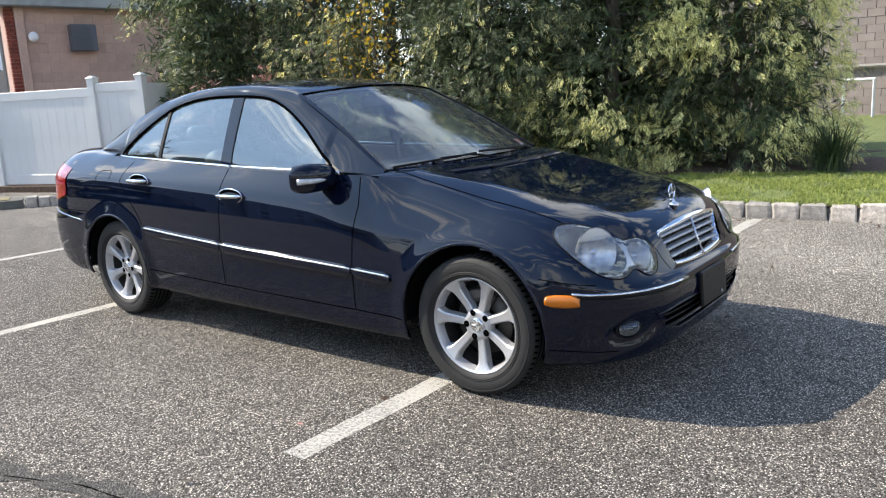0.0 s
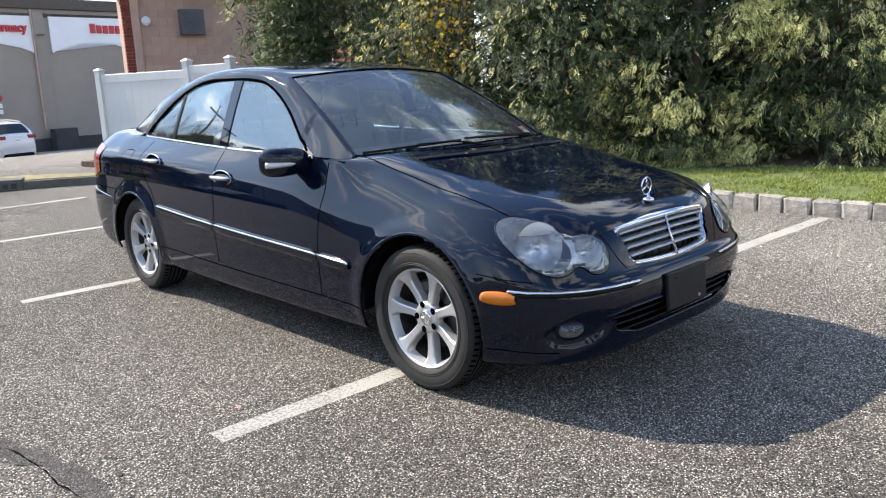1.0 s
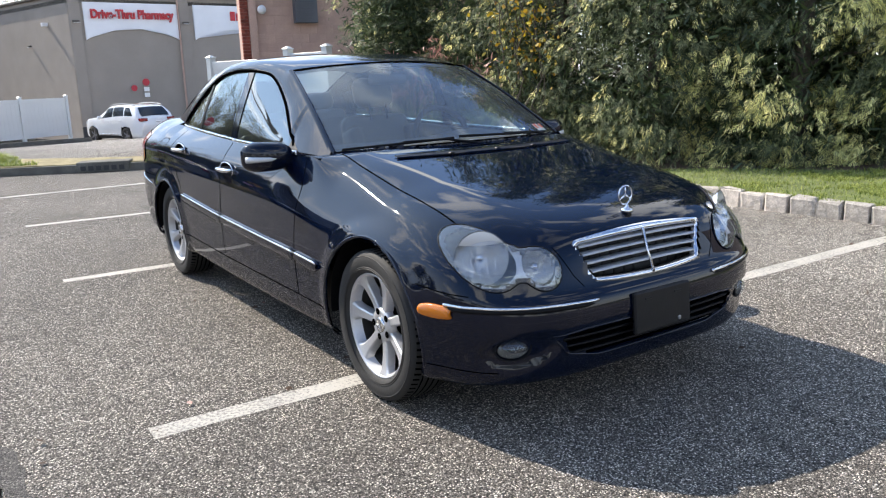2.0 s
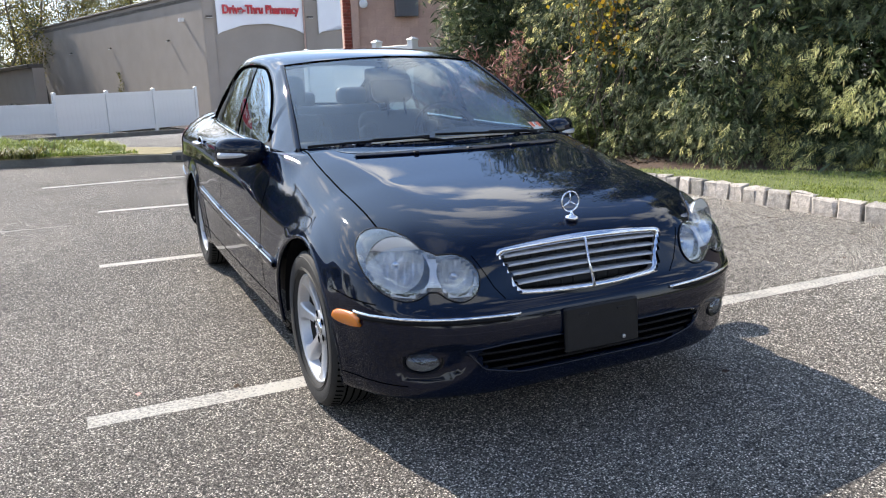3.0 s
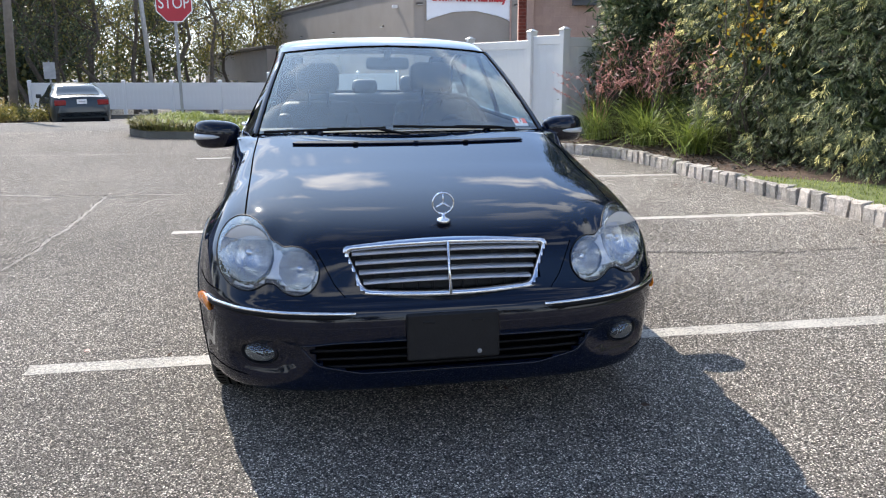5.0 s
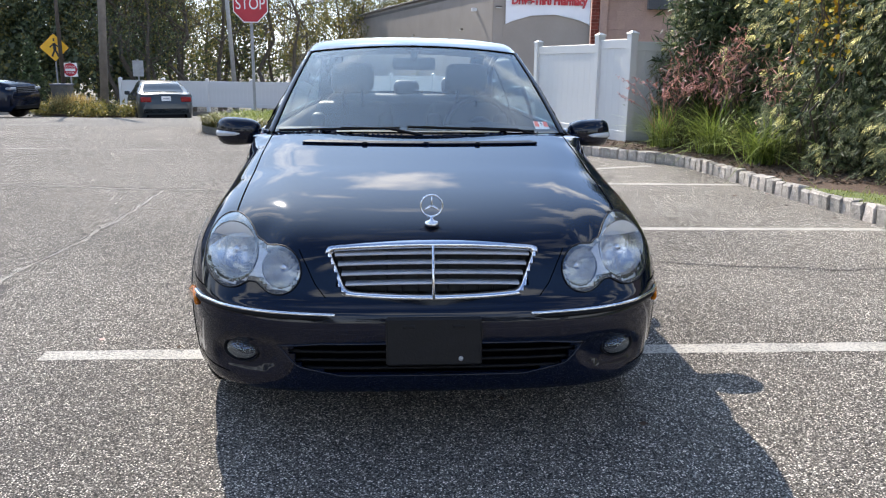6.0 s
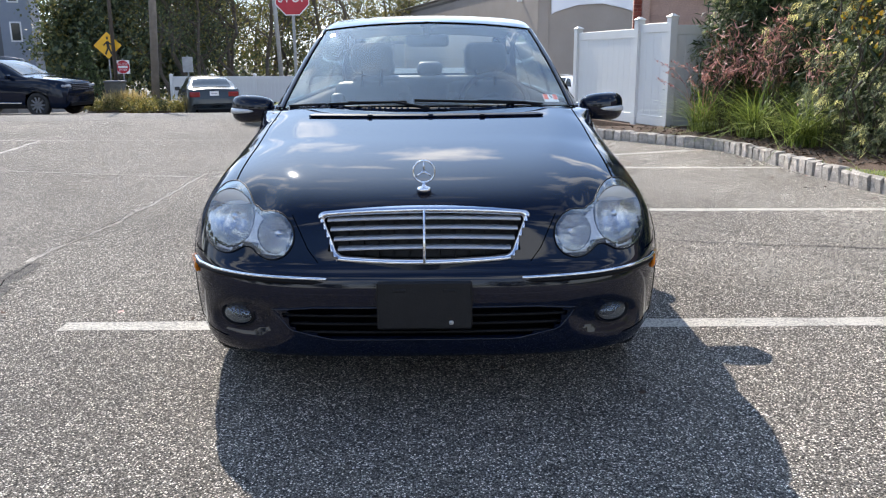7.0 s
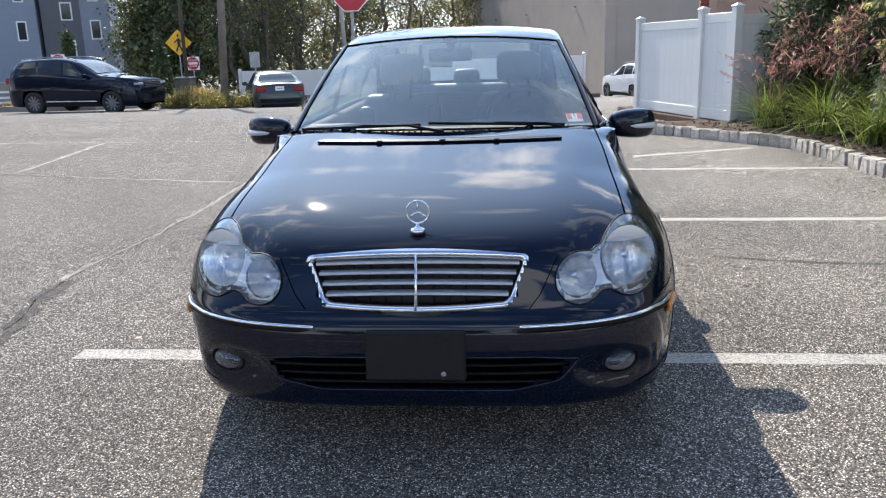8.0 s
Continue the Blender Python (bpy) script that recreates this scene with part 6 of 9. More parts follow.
def body_side_grid():
    rings = [ring_points(k) for k in range(len(RINGS))]
    rows = []
    for k in range(len(rings) - 1):
        p0, p1, p2, p3 = rings[max(0, k - 1)], rings[k], rings[k + 1], rings[min(len(rings) - 1, k + 2)]
        for s in range(SUB):
            rows.append([rom(a, b, c, d, s / SUB) for a, b, c, d in zip(p0, p1, p2, p3)])
    rows.append(rings[-1])
    rim = len(rows) - 1
    # the rows run on over the wings and the bonnet, drawing in towards the foot of the screen
    last = N_CAP + 33
    for k in range(1, HOOD_ROWS + 1):
        u = (k / HOOD_ROWS) ** 1.25
        row = []
        for p in rings[-1][:last + 1]:
            x, y = p.x * (1 - u), p.y + (0.405 - p.y) * u
            y = min(y, ws_base_y(x) - 0.028) if u > 0.03 else y
            row.append(Vector((x, y, hood_z(x, y))))
        rows.append(row)
    # and at the back over the boot lid
    first = N_CAP + N_SIDE + 6
    boot = [[p.copy() for p in row[first:]] for row in rows[:rim + 1]]
    for k in range(1, BOOT_ROWS + 1):
        u = (k / BOOT_ROWS) ** 1.25
        row = []
        for p in boot[rim]:
            y = p.y + (3.20 - p.y) * u
            zc = 1.060 - 0.025 * (y - 3.20) / 0.46
            row.append(Vector((p.x * (1 - u), y, zc + (p.z - zc) * (1 - u) ** 2.6)))
        boot.append(row)
    for it in range(24):
        got = {r: [boot[r][c].lerp((boot[r - 1][c] + boot[r + 1][c]) / 2, 0.5 * ease((9 - abs(r - rim)) / 8) * ease(c / 12)) for c in range(len(boot[r]))] for r in range(rim - 8, rim + 9)}
        for r, row in got.items():
            boot[r] = row
    for r in range(rim - 8, rim + 1):
        rows[r][first:] = boot[r]
    BOOT.extend([rows[rim][first:]] + boot[rim + 1:])
    # round the shoulder where wing and bonnet meet
    for it in range(46):
        new_rows = {}
        for r in range(rim - 12, rim + 15):
            band = ease((14 - abs(r - rim)) / 12)
            got = []
            for c in range(last + 1):
                fade = 1 - ease((c - last + 14) / 14)
                mid = (rows[r - 1][c] + rows[r + 1][c]) / 2
                got.append(rows[r][c].lerp(mid, 0.5 * band * fade))
            new_rows[r] = got
        for r, got in new_rows.items():
            rows[r][:last + 1] = got
    for row in rows:                       # the hollow between the two rounds of the lamp
        for p in row:
            if p.y < -0.2:
                p.y += 0.020 * math.exp(-((p.x - 0.553) / 0.055) ** 2 - ((p.z - 0.705) / 0.05) ** 2)
    for row in rows:                       # pockets for the fog lamps, running in towards the intake
        for p in row:
            if p.y < -0.3 and 0.24 < p.z < 0.43:
                d = ((p.x - 0.600) / 0.120) ** 2 + ((p.z - 0.330 - 0.10 * (0.60 - p.x)) / 0.058) ** 2
                p.y += 0.020 * ease((1.25 - d) / 0.5)
    for row in rows:                       # flared lips round the wheels
        for p in row:
            for ay, az, r in ARCHES:
                d = math.hypot(p.y - ay, p.z - az)
                if d < r + 0.09 and p.x > 0.6:
                    p.x += 0.014 * ease((r + 0.09 - d) / 0.09)
    return rows


HOOD_ROWS, BOOT_ROWS = 36, 24
BOOT = []
SHUT_X = 0.668                       # where the bonnet meets the wings
ALL_ROWS = body_side_grid()
GRID = [row for row in ALL_ROWS if len(row) > N_CAP + 40]


def grid_faces(bm, rows, flip=False):
    vs = [[bm.verts.new(p) for p in row] for row in rows]
    for i in range(len(rows) - 1):
        for j in range(len(rows[0]) - 1):
            q = (vs[i][j], vs[i][j + 1], vs[i + 1][j + 1], vs[i + 1][j])
            try:
                bm.faces.new(q[::-1] if flip else q)
            except ValueError:
                pass
    return vs


# -- upper surfaces --
BELT_Z = knots([(0.55, 0.930), (0.8, 0.944), (1.6, 0.960), (2.37, 0.986), (2.9, 1.000), (3.19, 1.015)])
BELT_X = knots([(0.55, 0.700), (0.66, 0.722), (0.8, 0.742), (1.1, 0.745), (1.65, 0.732), (2.37, 0.697), (2.75, 0.655), (3.0, 0.612), (3.19, 0.570)])
ROOF_Z = knots([(0.56, 0.948), (0.80, 1.078), (1.05, 1.214), (1.245, 1.315), (1.50, 1.368), (1.80, 1.385), (2.10, 1.375), (2.40, 1.335), (2.75, 1.225), (3.0, 1.115), (3.19, 1.035)])
ROOF_X = knots([(0.56, 0.688), (1.0, 0.598), (1.245, 0.556), (1.74, 0.566), (2.1, 0.556), (2.45, 0.537), (2.75, 0.548), (3.19, 0.567)])
DLO = knots([(0.86, 0.962), (0.98, 1.045), (1.15, 1.165), (1.32, 1.262), (1.46, 1.310), (1.74, 1.330), (2.0, 1.326), (2.20, 1.302), (2.36, 1.262), (2.55, 1.180), (2.72, 1.085), (2.84, 1.004)])


def side_point(y, z, out=0.0):
    """The upper side of the cabin: between the belt and the roof rail."""
    zb, zt, xb, xt = BELT_Z(y), ROOF_Z(y), BELT_X(y), ROOF_X(y)
    u = (z - zb) / max(0.02, zt - zb)
    u = min(1, max(0, u))
    x = xb + (xt - xb) * u ** 1.18
    if zt - zb < 0.2:
        x = xb + (xt - xb) * u
    return Vector((x + out, y, z))


def screen_point(a, t, rear=False):
    if rear:
        c0, c1 = Vector((0.565, 3.19, 1.030)), Vector((0.537, 2.45, 1.320))
        m0, m1 = Vector((0, 3.225, 1.040)), Vector((0, 2.49, 1.352))
        bow = 0.018
    else:
        c0, c1 = Vector((0.684, 0.575, 0.946)), Vector((0.556, 1.245, 1.317))
        m0, m1 = Vector((0, 0.435, 0.958)), Vector((0, 1.150, 1.350))
        bow = 0.016
    c, m = c0.lerp(c1, t), m0.lerp(m1, t)
    k = abs(a) ** 2.0
    return Vector((a * c.x, m.y + (c.y - m.y) * k, m.z + (c.z - m.z) * k + bow * math.sin(math.pi * t)))


def roof_point(a, t):
    yc = 1.150 + (2.49 - 1.150) * t
    ye = 1.245 + (2.45 - 1.245) * t
    y = yc + (ye - yc) * a * a
    xe, ze = ROOF_X(ye), ROOF_Z(ye)
    zc = 1.350 + 0.002 * t + 0.068 * math.sin(math.pi * t) ** 0.8
    return Vector((a * xe, y, zc + (ze - zc) * abs(a) ** 2.5))


def peanut(side, grow=0.0):
    """The twin-round lamp outline in front view, as (x, z) points; side -1 or 1."""
    cx, cz = 0.577, 0.629
    lobes = ((0.664, 0.647, 0.098 + grow, 0.103 + grow), (0.496, 0.605, 0.075 + grow, 0.073 + grow))
    out = []
    for k in range(72):
        th = 2 * math.pi * k / 72
        dx, dz = math.cos(th), math.sin(th)
        best = 0.0
        for lx, lz, rx, rz in lobes:
            ox, oz = (cx - lx) / rx, (cz - lz) / rz
            ex, ez = dx / rx, dz / rz
            A, B, C = ex * ex + ez * ez, ox * ex + oz * ez, ox * ox + oz * oz - 1
            D = B * B - A * C
            if D > 0:
                best = max(best, (-B + math.sqrt(D)) / A)
        out.append(max(best, 0.060 + grow))
    sm = [sum(out[(k + j) % 72] * w for j, w in ((-2, 1), (-1, 2), (0, 3), (1, 2), (2, 1))) / 9 for k in range(72)]
    return [(side * (cx + sm[k] * math.cos(2 * math.pi * k / 72)), cz + sm[k] * math.sin(2 * math.pi * k / 72)) for k in range(72)]


GRILLE_LOCAL = [(-0.347, 0.650), (-0.344, 0.661), (-0.334, 0.668)] + [(-0.32 + 0.64 * k / 12, 0.669 + 0.015 * (1 - (-1 + k / 6) ** 2)) for k in range(13)] + \
    [(0.334, 0.668), (0.344, 0.661), (0.347, 0.650), (0.306, 0.536), (0.300, 0.525), (0.288, 0.517)] + \
    [(0.27 - 0.54 * k / 10, 0.515 - 0.009 * (1 - (-1 + k / 5) ** 2)) for k in range(11)] + [(-0.288, 0.517), (-0.300, 0.525), (-0.306, 0.536)]
GRILLE = [(x, z + 0.013) for x, z in GRILLE_LOCAL]
INTAKE = [(-0.50, 0.372), (-0.36, 0.385), (0.36, 0.385), (0.50, 0.372), (0.44, 0.300), (0.30, 0.268), (-0.30, 0.268), (-0.44, 0.300)]


def shrink(poly, k):
    cx = sum(p[0] for p in poly) / len(poly)
    cz = sum(p[1] for p in poly) / len(poly)
    return [(cx + (x - cx) * k, cz + (z - cz) * k) for x, z in poly]


def panel(name, faces, normals, car, thick=0.012):
    """One body panel out of the whole shell, shaded as part of it."""
    vs, idx, nrm, polys = [], {}, [], []
    for f in faces:
        poly = []
        for v in f.verts:
            if v not in idx:
                idx[v] = len(vs)
                vs.append(v.co.copy())
                nrm.append(normals[v])
            poly.append(idx[v])
        polys.append(poly)
    me = bpy.data.meshes.new(name)
    me.from_pydata(vs, [], polys)
    me.polygons.foreach_set("use_smooth", [True] * len(polys))
    me.normals_split_custom_set_from_vertices(nrm)
    me.materials.append(M["paint"])
    ob = new(name, me)
    ob.parent = car
    if name == "bonnet":
        ob["label"] = "long black bonnet"
    md = ob.modifiers.new("thickness", "SOLIDIFY")
    md.thickness, md.offset, md.use_even_offset, md.use_rim = thick, -1, False, False
    return ob


def build_body(car):
    """Lower body panels, cut out for lamps, grille and wheels. Returns a tree of the whole outer surface."""
    from mathutils.bvhtree import BVHTree
    bm = bmesh.new()
    upper = bm.faces.layers.int.new("upper")
    top = [row[:N_CAP + 34] for row in ALL_ROWS[len(GRID) - 1:]]
    for rows, mark in ((GRID, 0), (top, 1), (BOOT, 2)):
        for s in (1, -1):
            seen = len(bm.faces)
            grid_faces(bm, [[Vector((s * p.x, p.y, p.z)) for p in row] for row in rows], s < 0)
            bm.faces.ensure_lookup_table()
            for f in bm.faces[seen:]:
                f[upper] = mark
    bmesh.ops.remove_doubles(bm, verts=bm.verts, dist=0.0004)
    bmesh.ops.dissolve_degenerate(bm, dist=0.0002, edges=bm.edges)
    bmesh.ops.recalc_face_normals(bm, faces=bm.faces)
    bm.normal_update()
    if sum(f.normal.x * f.calc_center_median().x for f in bm.faces) < 0:
        bmesh.ops.reverse_faces(bm, faces=bm.faces)
        bm.normal_update()
    tree = BVHTree.FromBMesh(bm)
    holes = [peanut(s, -0.010) for s in (-1, 1)] + [shrink(GRILLE, 0.972), shrink(INTAKE, 0.96)]
    dead = []
    for f in bm.faces:
        c = f.calc_center_median()
        if c.y < -0.2 and any(inside(h, c.x, c.z) for h in holes):
            dead.append(f)
    bmesh.ops.delete(bm, geom=dead, context="FACES")
    # wheel openings: drop what lies inside, pull the border onto the circle
    dead, pull = [], {}
    for f in bm.faces:
        for a in ARCHES:
            ins = [v for v in f.verts if abs(v.co.x) > 0.45 and math.hypot(v.co.y - a[0], v.co.z - a[1]) < a[2]]
            if len(ins) == len(f.verts):
                dead.append(f)
            else:
                for v in ins:
                    pull[v] = a
    bmesh.ops.delete(bm, geom=dead, context="FACES")
    normals = {v: v.normal.copy() for v in bm.verts}
    for v, (ay, az, r) in pull.items():
        if v.is_valid:
            d = Vector((v.co.y - ay, v.co.z - az))
            d = d.normalized() * r
            v.co.y, v.co.z = ay + d.x, az + d.y

    def group(f):
        c = f.calc_center_median()
        s = "right" if c.x < 0 else "left"
        if f[upper] == 1 and abs(c.x) < SHUT_X:
            return "bonnet"
        if f[upper] == 2 and abs(c.x) < 0.60:
            return "boot_lid"
        if c.y < -0.33 and c.z < 0.518:
            return "front_bumper"
        if c.y < -0.5 and abs(c.x) < 0.38:
            return "grille_surround"
        if c.y > 3.02 and c.z < 0.66:
            return "rear_bumper"
        if c.z < 0.305 + 0.016 * c.y and c.y < 2.5:
            return "sill_" + s
        if c.y < 0.655:
            return "front_fender_" + s
        if c.y < 1.632:
            return "front_door_" + s
        if c.y < (2.60 if c.z > 0.86 else 2.60 - 0.9 * (0.86 - c.z)):
            return "rear_door_" + s
        return "rear_fender_" + s

    sets = {}
    for f in bm.faces:
        sets.setdefault(group(f), []).append(f)
    for name, faces in sorted(sets.items()):
        panel(name.replace("_right", "").replace("_left", ""), faces, normals, car)
    # wheel housings
    for ay, az, r in ARCHES:
        for s in (-1, 1):
            b2 = bmesh.new()
            n = 40
            prof = ((0.832, r + 0.004), (0.80, r + 0.006), (0.74, r + 0.02), (0.50, r + 0.02))
            rings = [[b2.verts.new((s * x, ay + q * math.cos(math.pi * (k / n * 1.04 - 0.02)), az + q * math.sin(math.pi * (k / n * 1.04 - 0.02)))) for k in range(n + 1)] for x, q in prof]
            for p, q in zip(rings, rings[1:]):
                for k in range(n):
                    b2.faces.new((p[k], p[k + 1], q[k + 1], q[k]))
            b2.faces.new(rings[-1])
            part("wheel_housing", b2, M["trim_black"], car, smooth=True)
            b2 = bmesh.new()
            pts = []
            for k in range(61):
                a = math.pi * (-0.06 + 1.12 * k / 60)
                y, z = ay + (r + 0.004) * math.cos(a), az + (r + 0.004) * math.sin(a)
                hit = tree.ray_cast(Vector((s * 2, y, max(z, 0.23))), Vector((-s, 0, 0)))[0]
                if hit is not None and z > 0.22:
                    pts.append(Vector((hit.x - s * 0.004, y, z)))
            tube(b2, pts, 0.008, 8)
            part("arch_lip", b2, M["paint"], car, smooth=True)
    bm.free()
    return tree


def surface_mesh(name, fn, na, nt, material, car, label="", a0=-1.0, a1=1.0, thick=0.01, flip=False):
    bm = bmesh.new()
    grid_faces(bm, [[fn(a0 + (a1 - a0) * i / na, t / nt) for i in range(na + 1)] for t in range(nt + 1)], flip)
    bmesh.ops.remove_doubles(bm, verts=bm.verts, dist=0.0003)
    bmesh.ops.recalc_face_normals(bm, faces=bm.faces)
    bm.normal_update()
    if sum(f.normal.z for f in bm.faces) < 0:
        bmesh.ops.reverse_faces(bm, faces=bm.faces)
    ob = part(name, bm, material, car, label, True)
    if thick:
        md = ob.modifiers.new("thickness", "SOLIDIFY")
        md.thickness, md.offset, md.use_even_offset, md.use_rim = thick, -1, False, False
    return ob


def column_panel(name, y0, y1, lo, hi, n, m, material, car, side, out=0.0, label="", thick=0.006):
    """A cabin-side panel: columns along y from lo(y) to hi(y)."""
    bm = bmesh.new()
    rows = []
    for i in range(n + 1):
        y = y0 + (y1 - y0) * i / n
        a, b = lo(y), hi(y)
        row = []
        for k in range(m + 1):
            p = side_point(y, a + (b - a) * k / m, out)
            row.append(Vector((side * p.x, p.y, p.z)))
        rows.append(row)
    grid_faces(bm, rows)
    bmesh.ops.remove_doubles(bm, verts=bm.verts, dist=0.0003)
    bmesh.ops.recalc_face_normals(bm, faces=bm.faces)
    bm.normal_update()
    if sum(f.normal.x for f in bm.faces) * side < 0:
        bmesh.ops.reverse_faces(bm, faces=bm.faces)
    ob = part(name, bm, material, car, label, True)
    if thick:
        md = ob.modifiers.new("thickness", "SOLIDIFY")
        md.thickness, md.offset, md.use_even_offset, md.use_rim = thick, -1, False, False
    return ob


def wing_corner(s, u, y):
    """The wing's top beside the foot of the screen."""
    x0, x1 = 0.645, rim_x(y) + 0.002
    z0, z1 = min(hood_z(0.645, min(y, 0.58)), 0.936), RIM_Z(y)
    return Vector((s * (x0 + (x1 - x0) * u), y, z0 + (z1 - z0) * u))


def build_roof(car):
    """Roof and roof rails in one shell, rounded where they meet, then parted."""
    nt, na, m = 40, 72, 6
    ys = [0.565 + 0.68 * i / 40 for i in range(40)] + [1.245 + 1.205 * i / nt for i in range(nt)] + [2.45 + 0.74 * i / 36 for i in range(37)]
    bm = bmesh.new()
    kind = bm.faces.layers.int.new("kind")
    grids = [([[roof_point(-1 + 2 * i / na, t / nt) for i in range(na + 1)] for t in range(nt + 1)], 0)]
    for s in (-1, 1):
        rows = []
        for y in ys:
            lo, hi = (DLO(y) if 0.862 < y < 2.838 else BELT_Z(y)), ROOF_Z(y)
            row = []
            for k in range(m + 1):
                p = side_point(y, lo + (hi - lo) * k / m)
                bulge = 0.009 * math.sin(math.pi * k / m) * min(1, (hi - lo) / 0.06) * ease((y - 0.70) / 0.35)
                row.append(Vector((s * (p.x + bulge), y, p.z)))
            rows.append(row)
        grids.append((rows, s))
    for rows, mark in grids:
        seen = len(bm.faces)
        grid_faces(bm, rows)
        bm.faces.ensure_lookup_table()
        for f in bm.faces[seen:]:
            f[kind] = mark
    bmesh.ops.remove_doubles(bm, verts=bm.verts, dist=0.0006)
    bmesh.ops.recalc_face_normals(bm, faces=bm.faces)
    weight = {}
    for v in bm.verts:
        y = v.co.y
        if 1.20 < y < 2.52 and not v.is_boundary:
            d = math.hypot(abs(v.co.x) - ROOF_X(y), v.co.z - ROOF_Z(y))
            w = ease(1 - d / 0.10) * ease((y - 1.20) / 0.10) * ease((2.52 - y) / 0.12)
            if w > 0:
                weight[v] = w
    for it in range(14):
        goal = {v: sum((e.other_vert(v).co for e in v.link_edges), Vector()) / len(v.link_edges) for v in weight}
        for v, w in weight.items():
            v.co = v.co.lerp(goal[v], 0.6 * w)
    bm.normal_update()
    if sum(f.normal.z for f in bm.faces) < 0:
        bmesh.ops.reverse_faces(bm, faces=bm.faces)
        bm.normal_update()
    normals = {v: v.normal.copy() for v in bm.verts}
    for nm, mark in (("roof", 0), ("roof_rail", 1), ("roof_rail", -1)):
        panel(nm, [f for f in bm.faces if f[kind] == mark], normals, car, 0.010)
    bm.free()


def build_cabin(car):
    build_roof(car)
    for s in (-1, 1):
        pane = lambda y: DLO(y) - 0.004
        base = lambda y: BELT_Z(y) - 0.01
        column_panel("side_window", 0.895, 1.642, base, pane, 40, 10, M["pane_side"], car, s, -0.006, "tinted glass", 0.0).visible_shadow = False
        column_panel("side_window", 1.722, 2.335, base, pane, 34, 10, M["pane_side"], car, s, -0.006, "tinted glass", 0.0).visible_shadow = False
        column_panel("quarter_window", 2.365, 2.80, base, pane, 24, 8, M["pane_side"], car, s, -0.006, "tinted glass", 0.0).visible_shadow = False
        column_panel("door_pillar", 1.638, 1.726, base, lambda y: DLO(y) + 0.002, 8, 10, M["paint"], car, s, -0.001)
        column_panel("window_divider", 2.335, 2.365, base, lambda y: DLO(y) + 0.002, 3, 8, M["trim_black"], car, s, 0.0)
        column_panel("mirror_sail", 0.770, 0.912, base, lambda y: BELT_Z(y) - 0.008 + (DLO(0.912) - BELT_Z(0.912) + 0.010) * (y - 0.770) / 0.142, 8, 5, M["trim_black"], car, s, 0.003, "black mirror sail")
        column_panel("window_corner", 0.858, 0.905, base, lambda y: DLO(y) + 0.002, 5, 5, M["trim_black"], car, s, 0.0)
        column_panel("window_corner", 2.79, 2.845, base, lambda y: DLO(y) + 0.002, 5, 5, M["trim_black"], car, s, 0.0)
        # black seal round the glass and bright belt moulding
        bm = bmesh.new()
        pts = [side_point(y, DLO(y), 0.001) for y in [0.87 + 1.96 * i / 90 for i in range(91)]]
        tube(bm, [Vector((s * p.x, p.y, p.z)) for p in pts], 0.0075, 6)
        part("window_seal", bm, M["gap"], car, "black rubber seal", True)
        for nm, y0, y1 in (("belt_moulding", 0.80, 1.628), ("belt_moulding", 1.638, 2.85)):
            bm = bmesh.new()
            pts = [Vector((s * (BELT_X(y) + 0.006), y, BELT_Z(y) - 0.006)) for y in [y0 + (y1 - y0) * i / 40 for i in range(41)]]
            tube(bm, pts, 0.0125, 8, squash=(0.45, 1.0))
            part(nm, bm, M["chrome"], car, "bright chrome strip", True)
    ws = surface_mesh("windscreen", lambda a, t: screen_point(a * 0.972, 0.005 + t * 0.985), 36, 24, M["pane"], car, "clear curved glass", thick=0)
    ws.visible_shadow = False
    rw = surface_mesh("rear_window", lambda a, t: screen_point(a * 0.83, 0.02 + t * 0.95, True), 36, 18, M["pane"], car, "clear curved glass", thick=0)
    rw.visible_shadow = False
    for s in (-1, 1):
        surface_mesh("screen_pillar", lambda a, t: screen_point(s * (0.989 + 0.020 * a), t) + Vector((0, -0.002, 0.003 + 0.005 * (1 - a * a))), 6, 24, M["paint"], car, thick=0.0)
        surface_mesh("rear_pillar", lambda a, t: screen_point(s * (0.92 + 0.085 * a), t, True) + Vector((0, 0, 0.001)), 6, 22, M["paint"], car, thick=0.0)
    for rear in (False, True):
        bm = bmesh.new()
        e = 0.008
        w = 0.835 if rear else 0.972
        loop = [screen_point(w * (-1 + 2 * i / 30), 0.0, rear) for i in range(31)] + [screen_point(w, t / 16, rear) for t in range(1, 17)] + \
               [screen_point(w * (1 - 2 * i / 30), 1.0, rear) for i in range(1, 31)] + [screen_point(-w, 1 - t / 16, rear) for t in range(1, 16)]
        loop.append(loop[0])
        tube(bm, [p + Vector((0, 0, 0.001)) for p in loop], 0.007 if rear else 0.0045, 6, False)
        part("screen_seal", bm, M["gap"], car, "black rubber seal", True)
    # black cowl under the wipers
    surface_mesh("cowl", lambda a, t: Vector((a * 0.70, ws_base_y(a * 0.70) - 0.075 + 0.10 * t, HOOD_Z(0.42) - 0.006 - 0.026 * (a * a) - 0.014 * math.sin(math.pi * t) + 0.012 * t)), 30, 8, M["trim_black"], car, "black plastic cowl")
    for s in (-1, 1):                                   # fender tops beside the screen
        surface_mesh("fender_corner", lambda a, t: wing_corner(s, 0.5 + 0.5 * a, 0.555 + 0.245 * t), 8, 16, M["paint"], car, thick=0.0)


def on_side(tree, s, y, z):
    hit = tree.ray_cast(Vector((s * 2, y, z)), Vector((-s, 0, 0)))
    return (hit[0], hit[1]) if hit[0] is not None else (Vector((s * 0.83, y, z)), Vector((s, 0, 0)))


